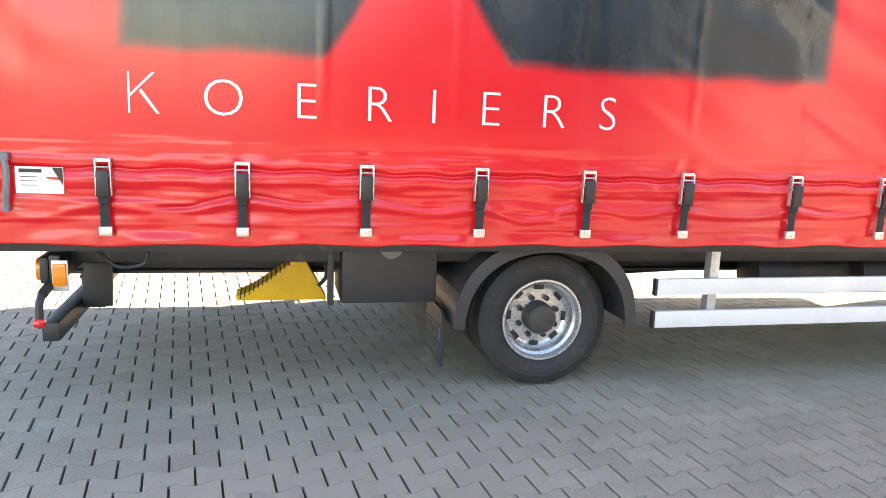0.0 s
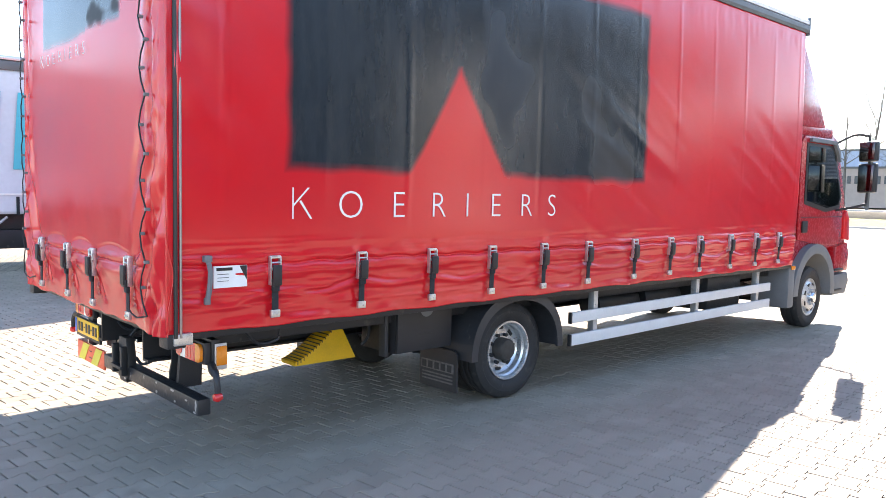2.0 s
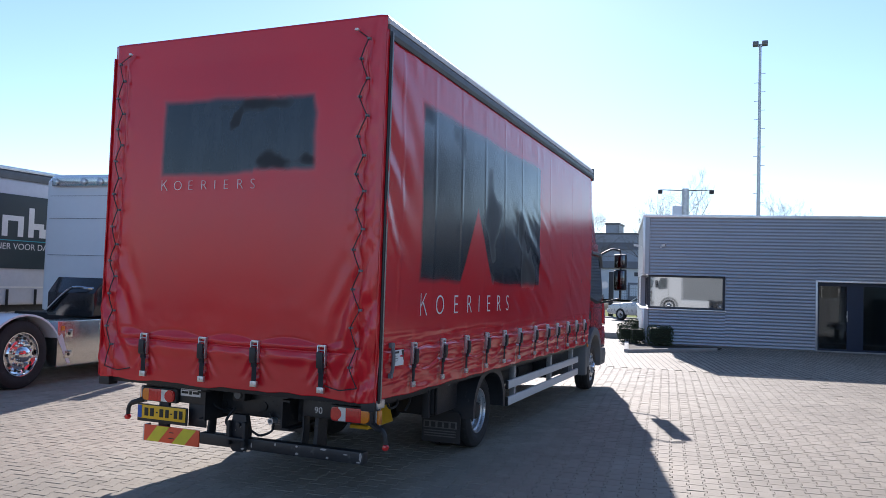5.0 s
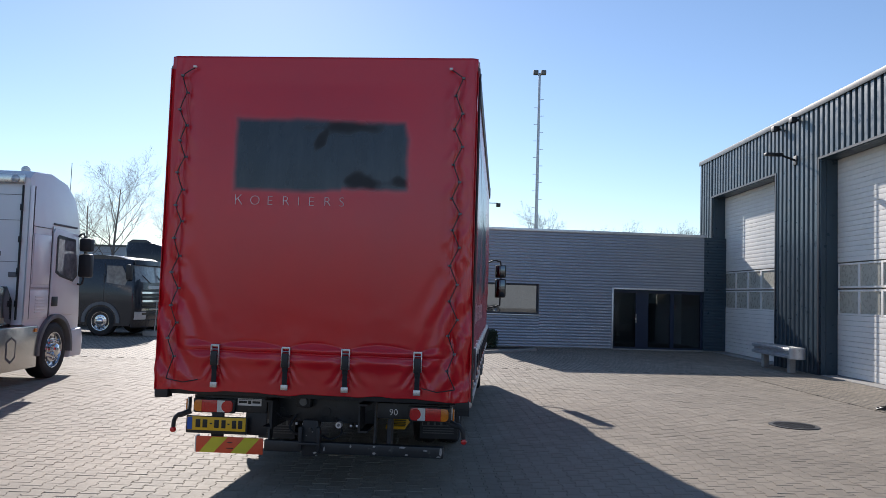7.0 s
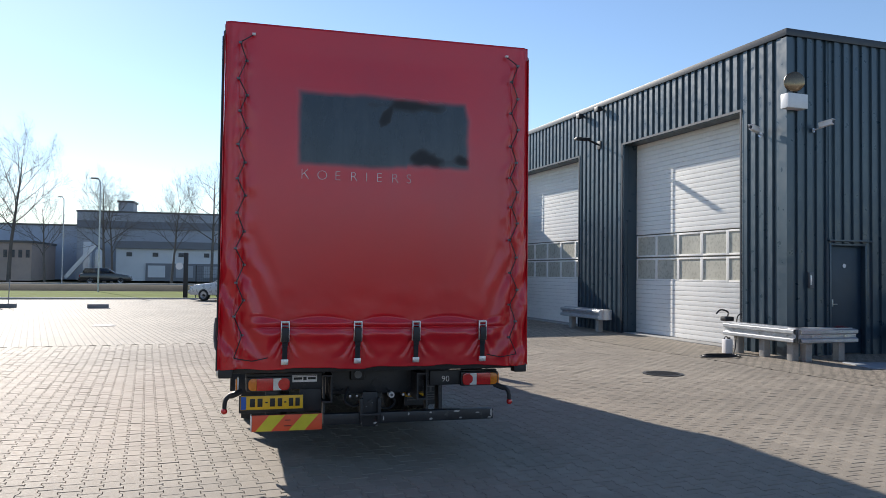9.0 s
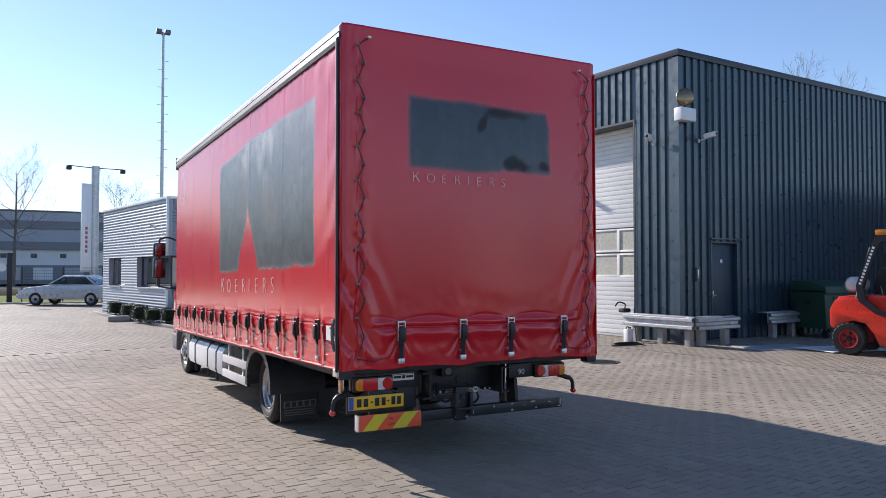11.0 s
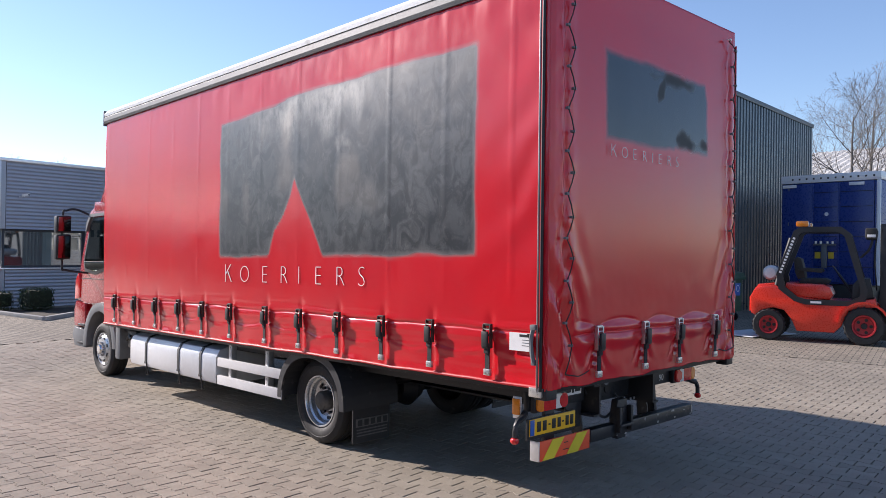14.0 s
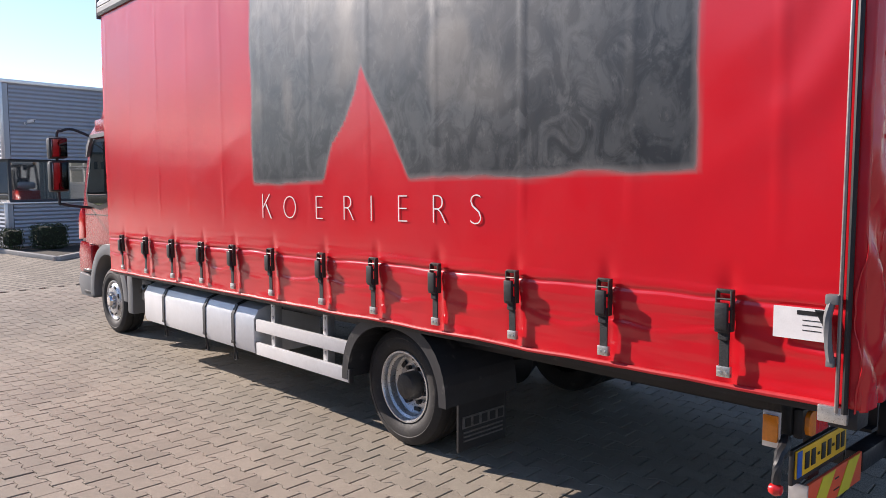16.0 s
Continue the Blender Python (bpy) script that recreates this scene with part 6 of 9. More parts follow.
# ---- other vehicles ----
M_PALEGREY = mat("pale_grey_curtain", (0.60, 0.60, 0.64), 0.45, var=0.06, scale=1.5, bump=0.08, bscale=5)
M_TEAL = mat("teal_print", (0.05, 0.42, 0.50), 0.45, var=0.05, scale=2)
M_SLATE = mat("dark_slate_print", (0.030, 0.048, 0.055), 0.45, var=0.06, scale=2)
M_STAINLESS = mat("stainless_steel", (0.62, 0.60, 0.56), 0.2, metal=0.95, var=0.05, scale=1, bump=0.015, bscale=3, rvar=0.04)
M_SCREEN = mat("tinted_windscreen", (0.16, 0.18, 0.19), 0.05, var=0.5, scale=1.2, coat=0.8, rvar=0.01)
M_HEADLAMP = mat("headlamp_glass", (0.55, 0.57, 0.58), 0.1, metal=0.4, var=0.1, scale=20, coat=0.6)


def big_wheel(parent, x, y, s, me):
    return wheel_at(parent, me, pose(x, y, 0.47, 0, 0, 0 if s > 0 else 180))


def chrome_wheel():
    """Meshes of a large tractor wheel with a polished rim."""
    b1 = B()
    lathe(b1, [(0.295, -0.27), (0.31, -0.30), (0.42, -0.305), (0.46, -0.27), (0.47, -0.22), (0.47, -0.05), (0.46, -0.015), (0.42, 0.012), (0.36, 0.014), (0.31, 0.004), (0.295, -0.02)], 52, closed=True)
    t = mesh_of("tyre", b1, M_TYRE, True)
    b1 = B()
    lathe(b1, [(0.30, -0.005), (0.298, 0.006), (0.285, 0.004), (0.275, -0.02), (0.262, -0.05), (0.235, -0.06), (0.20, -0.015), (0.12, 0.0), (0.02, 0.0), (0.02, -0.06), (0.24, -0.10), (0.29, -0.08)], 48, closed=True)
    r = mesh_of("rim", b1, M_CHROME, True)
    b1 = B()
    for k in range(10):
        a = 2 * math.pi * k / 10
        c = Vector((-0.022, 0.222 * math.cos(a), 0.222 * math.sin(a)))
        lathe(b1, [(0.004, 0.0), (0.024, 0.0), (0.024, 0.006), (0.004, 0.006)], 12, Matrix.Translation(c))
    h = mesh_of("hand_holes", b1, M_INK, True)
    b1 = B()
    for k in range(10):
        a = 2 * math.pi * (k + 0.5) / 10
        rod(b1, (0.0, 0.155 * math.cos(a), 0.155 * math.sin(a)), (0.04, 0.155 * math.cos(a), 0.155 * math.sin(a)), 0.016, 6)
    n = mesh_of("wheel_nuts", b1, M_CHROME, True)
    b1 = B()
    lathe(b1, [(0.01, 0.0), (0.105, 0.0), (0.10, 0.06), (0.07, 0.085), (0.01, 0.09)], 26)
    u = mesh_of("hub", b1, M_CHROME, True)
    return t, r, h, n, u


CHROME_W = chrome_wheel()

# white high-roofed tractor
REAR_AXLE = -0.42
tractor = thing("white_tractor_unit", "white high-roofed tractor unit with chrome wheels and steel skirts", "truck", pose(-7.14, 3.18, 0, 0, 0, 7.0) @ Matrix.Diagonal((1.03, 1.03, 1.04, 1)))
bm = B()
prof = [(2.30, 0.92), (2.30, 3.22), (2.42, 3.34), (3.0, 3.40), (3.6, 3.30), (3.98, 3.05), (4.16, 2.70), (4.20, 2.45), (4.30, 1.55), (4.34, 1.0), (4.30, 0.62), (3.95, 0.58)]
for k in range(13):
    a = math.radians(15 + 150 * k / 12)
    prof.append((3.35 + 0.56 * math.cos(a), 0.46 + 0.55 * math.sin(a)))
prof.append((2.72, 0.80))
slab(bm, prof, "x", -1.18, 1.18, 0.09)
part("cab_body", bm, M_WHITE, tractor, "white sleeper cab")
bm = B()
for z in (1.90, 2.55, 2.95):
    box(bm, (-1.08, 2.290, z - 0.003), (1.08, 2.2985, z + 0.003))
part("panel_gap", bm, mat("panel_gap_grey", (0.10, 0.10, 0.11), 0.6), tractor)
for s in (-1, 1):
    bm = B()
    slab(bm, [(3.12, 1.06), (3.12, 2.42), (3.18, 2.50), (4.02, 2.46), (4.16, 1.72), (4.22, 1.06), (3.95, 1.04), (3.5, 1.06)], "x", s * 1.182, s * 1.20, 0.01)
    d = part("cab_door", bm, M_WHITE, tractor)
    bm = B()
    slab(bm, [(3.24, 1.76), (3.24, 2.36), (3.30, 2.40), (3.94, 2.36), (4.05, 1.72), (3.9, 1.62), (3.4, 1.70)], "x", s * 1.201, s * 1.207)
    part("window_seal", bm, M_BLACK, d)
    bm = B()
    slab(bm, [(3.28, 1.79), (3.28, 2.33), (3.92, 2.32), (4.01, 1.74), (3.88, 1.66), (3.42, 1.73)], "x", s * 1.208, s * 1.213)
    part("window", bm, M_SCREEN, d)
    bm = B()
    box(bm, (s * 1.20, 3.16, 1.20), (s * 1.215, 3.36, 1.36), 0.02)
    part("door_handle", bm, M_INK, d)
    bm = B()
    for lo, hi in (((2.46, 1.02), (3.06, 1.46)), ((2.50, 1.56), (3.06, 2.36))):
        box(bm, (s * 1.178, lo[0], lo[1]), (s * 1.192, hi[0], hi[1]), 0.012)
    part("side_locker", bm, M_WHITE, tractor)
    bm = B()
    outer, inner = [], []
    for k in range(17):
        a = math.radians(-5 + 190 * k / 16)
        outer.append((3.35 + 0.63 * math.cos(a), 0.46 + 0.61 * math.sin(a)))
        inner.append((3.35 + 0.55 * math.cos(a), 0.46 + 0.54 * math.sin(a)))
    slab(bm, outer + inner[::-1], "x", s * 0.85, s * 1.235, 0.01)
    part("wheel_arch", bm, M_GREYPL, tractor)
    bm = B()
    slab(bm, [(3.92, 0.30), (3.95, 0.78), (4.34, 0.80), (4.42, 0.60), (4.38, 0.30)], "x", s * 0.8, s * 1.22, 0.04)
    part("bumper_corner", bm, M_WHITE, tractor)
    for y0, y1 in ((0.16, 1.42), (1.44, 2.74)):
        bm = B()
        box(bm, (s * 0.80, y0, 0.24), (s * 1.215, y1, 0.90), 0.015)
        part("steel_skirt", bm, M_STAINLESS, tractor, "polished stainless steel side skirt")
    bm = B()
    box(bm, (s * 1.216, 0.22, 0.76), (s * 1.226, 0.28, 0.83), 0.004)
    box(bm, (s * 1.216, 2.62, 0.80), (s * 1.226, 2.70, 0.86), 0.004)
    part("side_marker_lamp", bm, M_LAMPORANGE, tractor)
    bm = B()
    outer, inner = [], []
    for k in range(13):
        a = math.radians(20 + 140 * k / 12)
        outer.append((0.0 + 0.68 * math.cos(a), 0.40 + 0.62 * math.sin(a)))
        inner.append((0.0 + 0.65 * math.cos(a), 0.40 + 0.59 * math.sin(a)))
    slab(bm, outer + inner[::-1], "x", s * 0.60, s * 1.22, 0.006)
    slab(bm, [(0.58, 0.66), (0.78, 0.28), (0.84, 0.28), (0.66, 0.72)], "x", s * 0.60, s * 1.22)
    part("rear_mudguard", bm, M_WHITE, tractor, "white moulded mudguard")
    bm = B()
    box(bm, (s * 0.58, -0.74, 0.34), (s * 1.20, -0.66, 0.74), 0.015)
    lp = part("lamp_panel", bm, M_BLACK, tractor, "black panel with six round tail lamps")
    for i in range(3):
        for j in range(2):
            bm = B()
            x = s * (0.70 + 0.17 * i + 0.04 * j)
            lathe(bm, [(0.01, 0.0), (0.062, 0.0), (0.062, 0.02), (0.045, 0.035), (0.01, 0.04)], 18, pose(x, -0.742, 0.63 - 0.17 * j, 0, 0, -90))
            part("round_lamp", bm, M_HEADLAMP, lp)
    bm = B()
    box(bm, (s * 1.201, -0.75, 0.33), (s * 1.215, -0.62, 0.75), 0.003)
    rt = part("panel_return", bm, M_STAINLESS, lp)
    for z in (0.42, 0.54, 0.66):
        bm = B()
        box(bm, (s * 1.2155, -0.715, z - 0.035), (s * 1.2175, -0.665, z + 0.035), 0.0)
        part("marker_slot", bm, M_INK, rt)
    big_wheel(tractor, s * 1.19, 3.35, s, CHROME_W)
    big_wheel(tractor, s * 1.16, REAR_AXLE, s, CHROME_W)
    bm = B()
    tube(bm, bend([(s * 1.2, 4.05, 2.42), (s * 1.29, 4.10, 2.43), (s * 1.30, 4.10, 1.66), (s * 1.2, 4.1, 1.58)], 4), 0.018, 6)
    ma = part("mirror_arm", bm, M_BLACK, tractor)
    bm = B()
    box(bm, (s * 1.23, 4.00, 1.70), (s * 1.46, 4.16, 2.12), 0.05)
    box(bm, (s * 1.23, 4.00, 2.16), (s * 1.46, 4.16, 2.40), 0.05)
    part("mirror_shell", bm, M_BLACK, ma)
bm = B()
box(bm, (-0.52, -1.10, 0.50), (0.52, 2.3, 0.76), 0.02)
part("chassis_frame", bm, M_CHASSIS, tractor)
bm = B()
slab(bm, [(-0.5, 0.78), (-0.6, 0.84), (0.35, 0.96), (0.55, 0.88), (0.55, 0.78)], "x", -0.45, 0.45, 0.02)
part("fifth_wheel", bm, M_CHASSIS, tractor)
bm = B()
box(bm, (-0.62, -0.70, 0.42), (0.62, -0.64, 0.70), 0.02)
part("rear_cross_member", bm, M_CHASSIS, tractor)
bm = B()
box(bm, (-0.28, -0.715, 0.50), (0.24, -0.705, 0.61), 0.003)
pl = part("number_plate", bm, M_PLATE, tractor, "yellow number plate")
bm = B()
for k in range(6):
    box(bm, (-0.22 + 0.07 * k, -0.719, 0.525), (-0.185 + 0.07 * k, -0.716, 0.585))
part("plate_bars", bm, M_INK, pl)
bm = B()
slab(bm, [(1.05, 0.92), (1.05, 1.28), (1.25, 1.52), (2.05, 1.52), (2.22, 1.30), (2.22, 0.92)], "x", 0.15, 1.05, 0.03)
part("steel_cabinet", bm, mat("dark_gloss_cabinet", (0.02, 0.021, 0.022), 0.12, var=0.05, scale=2, coat=0.5), tractor, "dark glossy steel catwalk cabinet")
bm = B()
box(bm, (-1.0, 2.22, 3.12), (1.1, 2.30, 3.27), 0.02)
lb = part("light_bar", bm, M_STAINLESS, tractor, "steel bar of round work lamps")
for x in (-0.9, -0.3, 0.05, 0.28, 0.5, 0.98):
    bm = B()
    lathe(bm, [(0.01, 0), (0.06, 0), (0.06, 0.03), (0.02, 0.05)], 16, pose(x, 2.22, 3.19, 0, 0, -90))
    part("round_lamp", bm, M_HEADLAMP, lb)
for y, z, x in ((3.05, 3.44, 0.7), (3.55, 3.38, 0.8), (3.95, 3.16, 0.8), (4.0, 3.18, -0.5)):
    bm = B()
    bmesh.ops.create_uvsphere(bm, u_segments=14, v_segments=8, radius=0.075, matrix=Matrix.Translation((x, y, z)))
    part("roof_lamp", bm, M_LAMPWHITE, tractor)
bm = B()
rod(bm, (1.0, 4.05, 2.9), (1.0, 4.06, 3.75), 0.006, 5)
part("aerial", bm, M_INK, tractor)
bm = B()
box(bm, (0.92, 2.275, 1.66), (1.05, 2.295, 1.74), 0.01)
part("work_lamp", bm, M_GREYPL, tractor)
bm = B()
slab(bm, [(4.20, 1.05), (4.34, 1.0), (4.37, 0.62), (4.30, 0.50), (4.2, 0.5)], "x", -0.8, 0.8, 0.02)
part("grille", bm, M_BLACK, tractor)

M_SEAM = mat("seam_grey", (0.09, 0.09, 0.10), 0.6)
bm = B()
box(bm, (1.06, 2.27, 1.0), (1.085, 2.2985, 3.1), 0.004)
part("rubber_strip", bm, M_BLACK, tractor)
for z in (1.25, 1.75, 2.25, 2.75):
    bm = B()
    box(bm, (1.05, 2.255, z - 0.05), (1.10, 2.269, z + 0.05), 0.006)
    part("strip_clip", bm, M_INK, tractor)
bm = B()
box(bm, (0.55, 2.275, 1.98), (0.78, 2.2985, 2.06), 0.01)
part("recessed_handle", bm, M_INK, tractor)
bm = B()
slab(bm, [(2.30, 1.00), (2.46, 1.00), (2.40, 3.10), (2.30, 3.10)], "x", 1.181, 1.19, 0.003)
part("side_deflector", bm, M_WHITE, tractor, "white air deflector at the cab's rear edge")
for (y0, z0), (y1, z1) in (((3.09, 1.02), (3.09, 2.52)), ((2.44, 2.48), (3.06, 2.48)), ((2.44, 1.50), (3.06, 1.50)), ((2.44, 1.02), (2.44, 3.10)), ((3.12, 2.58), (4.0, 2.56))):
    bm = B()
    box(bm, (1.184, min(y0, y1) - 0.005, min(z0, z1) - 0.005), (1.1945, max(y0, y1) + 0.005, max(z0, z1) + 0.005))
    part("body_seam", bm, M_SEAM, tractor)
for k in range(6):
    bm = B()
    box(bm, (1.193, 2.62, 1.10 + 0.05 * k), (1.20, 2.96, 1.125 + 0.05 * k), 0.003)
    part("vent_slat", bm, M_WHITE, tractor)
bm = B()
slab(bm, [(1.92, 0.36), (2.06, 0.44), (2.06, 0.70), (1.92, 0.76), (1.78, 0.70), (1.78, 0.44)], "x", 1.2155, 1.2195)
em = part("emblem_shape", bm, M_SEAM, tractor, "plain shield shape etched in the steel skirt")
bm = B()
slab(bm, [(1.92, 0.40), (2.03, 0.46), (2.03, 0.68), (1.92, 0.73), (1.81, 0.68), (1.81, 0.46)], "x", 1.2195, 1.222)
part("emblem_inner", bm, M_STAINLESS, em)
for z in (0.36, 0.66):
    bm = B()
    box(bm, (1.2155, 0.30, z), (1.2255, 0.44, z + 0.11), 0.004)
    lt = part("skirt_latch", bm, M_STAINLESS, tractor)
    bm = B()
    rod(bm, (1.2255, 0.37, z + 0.055), (1.2315, 0.37, z + 0.055), 0.022, 10)
    part("latch_knob", bm, M_INK, lt)
bm = B()
tube(bm, bend([(0.2, 1.0, 1.0), (0.6, 1.02, 1.34), (0.9, 1.06, 1.36), (1.0, 1.25, 1.30), (1.0, 1.3, 0.95)], 5), 0.022, 8)
part("grab_rail", bm, M_CHROME, tractor)
bm = B()
box(bm, (0.86, 1.32, 0.92), (0.92, 1.36, 1.30), 0.01)
part("red_reflector", bm, M_LAMPRED, tractor)
for x, y, z in ((0.95, 2.2, 1.18), (0.55, 1.8, 1.1)):
    bm = B()
    tube(bm, bend([(x, 2.28, z + 0.15), (x - 0.05, 2.05, z - 0.1), (x - 0.3, 1.75, z - 0.15), (x - 0.4, 1.5, 0.85)], 5), 0.02, 6)
    part("air_line", bm, M_BLACK, tractor)
bm = B()
box(bm, (-0.9, 1.45, 0.78), (1.0, 2.26, 0.93), 0.02)
part("catwalk", bm, M_CHASSIS, tractor)

for ob in tractor.children:
    if ob.name.split(".")[0] in ("rear_mudguard", "lamp_panel", "fifth_wheel", "rear_cross_member", "number_plate"):
        ob.location.y = REAR_AXLE

# parked curtain trailer behind it
trailer = thing("curtain_sided_trailer", "pale grey curtain-sided trailer with teal stripes and dark panel", "trailer", pose(-9.6, 0, 0, 0, 0, 0.8))


def tc(u, v):
    y, z = -6.0 + 13.5 * u, 1.0 + 2.42 * v
    near = abs((y + 6.0) % 0.62 - 0.31)
    return (0.012 * math.exp(-((z - 1.22) / 0.07) ** 2) * math.cos(near * 9) + 0.008 * fbm(y, z, 1), y, z)


me = grid(tc, 180, 40)
me.materials.append(M_PALEGREY)
ob = new("side_curtain", me)
ob.parent = trailer
ob.modifiers.new("thickness", "SOLIDIFY").thickness = 0.004
bm = B()
box(bm, (-2.5, -6.0, 1.0), (-0.03, 7.5, 3.58), 0.02)
part("load_body", bm, M_PALEGREY, trailer)
bm = B()
box(bm, (-2.52, -6.02, 3.585), (0.03, 7.52, 3.66), 0.02)
part("roof", bm, M_ALU, trailer)
bm = B()
box(bm, (-0.028, -6.02, 3.42), (0.035, 7.52, 3.57), 0.01)
part("roof_rail", bm, M_ROOFGREY, trailer)
bm = B()
box(bm, (0.030, -6.0, 1.325), (0.034, 7.5, 1.355))
part("reflective_line", bm, M_LETTER, trailer)
for k in range(6):
    y = 2.92 - 1.24 * k
    bm = B()
    slab(bm, [(y, 1.76), (y + 0.98, 1.76), (y + 1.08, 3.06), (y + 0.10, 3.06)], "x", 0.022, 0.026)
    part("teal_stripe", bm, M_TEAL, trailer)
bm = B()
slab(bm, [(4.12, 1.70), (7.2, 1.70), (7.3, 3.13), (4.26, 3.13)], "x", 0.022, 0.026)
pan = part("dark_panel", bm, M_SLATE, trailer, "dark panel with a white word mark in plain shapes")
for y0, y1, z0, z1 in ((4.55, 4.95, 2.62, 2.75), (4.55, 4.95, 2.32, 2.44), (4.62, 4.88, 2.44, 2.62), (5.05, 5.17, 2.32, 2.72), (5.28, 5.40, 2.32, 2.72), (5.40, 5.62, 2.62, 2.72), (5.62, 5.74, 2.32, 2.72), (5.85, 5.97, 2.32, 2.90), (5.97, 6.2, 2.48, 2.60), (6.1, 6.25, 2.32, 2.5), (6.35, 6.47, 2.32, 2.72)):
    bm = B()
    box(bm, (0.0265, y0, z0), (0.030, y1, z1))
    part("mark_shape", bm, M_LETTER, pan)
bm = B()
box(bm, (0.0265, 5.05, 2.78), (0.030, 5.17, 2.88))
box(bm, (0.0265, 4.45, 2.235), (0.030, 7.1, 2.25))
part("word_mark_accent", bm, M_TEAL, pan)
bm = words("UW PARTNER VOOR DAK", 0.17)
bmesh.ops.transform(bm, matrix=Matrix(((0, 0, 1, 0.0275), (1, 0, 0, 4.42), (0, 1, 0, 2.07), (0, 0, 0, 1))), verts=bm.verts)
part("slogan", bm, M_LETTER, pan, "white slogan in capitals", smooth=False)
bm = B()
box(bm, (0.022, 4.08, 1.40), (0.026, 5.3, 1.56))
part("teal_strip", bm, M_TEAL, trailer)
bm = B()
for k in range(13):
    y = 1.95 + 0.15 * k
    box(bm, (0.022, y, 1.47), (0.026, y + 0.105, 1.585))
part("address_bars", bm, M_SLATE, trailer, "dark bars in place of a web address")
for k in range(21):
    y = -5.7 + 0.62 * k
    bm = B()
    box(bm, (0.02, y - 0.025, 0.98), (0.04, y + 0.025, 1.30), 0.006)
    part("strap", bm, M_STRAP, trailer)
bm = B()
box(bm, (-2.3, -5.9, 0.72), (-0.2, 7.3, 0.99), 0.02)
box(bm, (-0.6, 1.2, 0.4), (-0.15, 2.2, 0.72), 0.02)
part("under_frame", bm, M_CHASSIS, trailer)
for y in (-4.2, -2.9, -1.6):
    for s in (-1, 1):
        big_wheel(trailer, -1.25 + s * 1.17, y, s, CHROME_W)
bm = B()
for s in (-1, 1):
    box(bm, (-1.25 + s * 0.75 - 0.06, 4.9, 0.04), (-1.25 + s * 0.75 + 0.06, 5.05, 0.72), 0.01)
    box(bm, (-1.25 + s * 0.75 - 0.12, 4.82, 0.0), (-1.25 + s * 0.75 + 0.12, 5.12, 0.04), 0.01)
part("landing_legs", bm, M_GREYPL, trailer)
bm = B()
tube(bm, [(-0.1, 1.0, 0.45), (-0.1, 1.6, 0.95)], 0.025, 6)
part("guard_strut", bm, M_GALV, trailer)


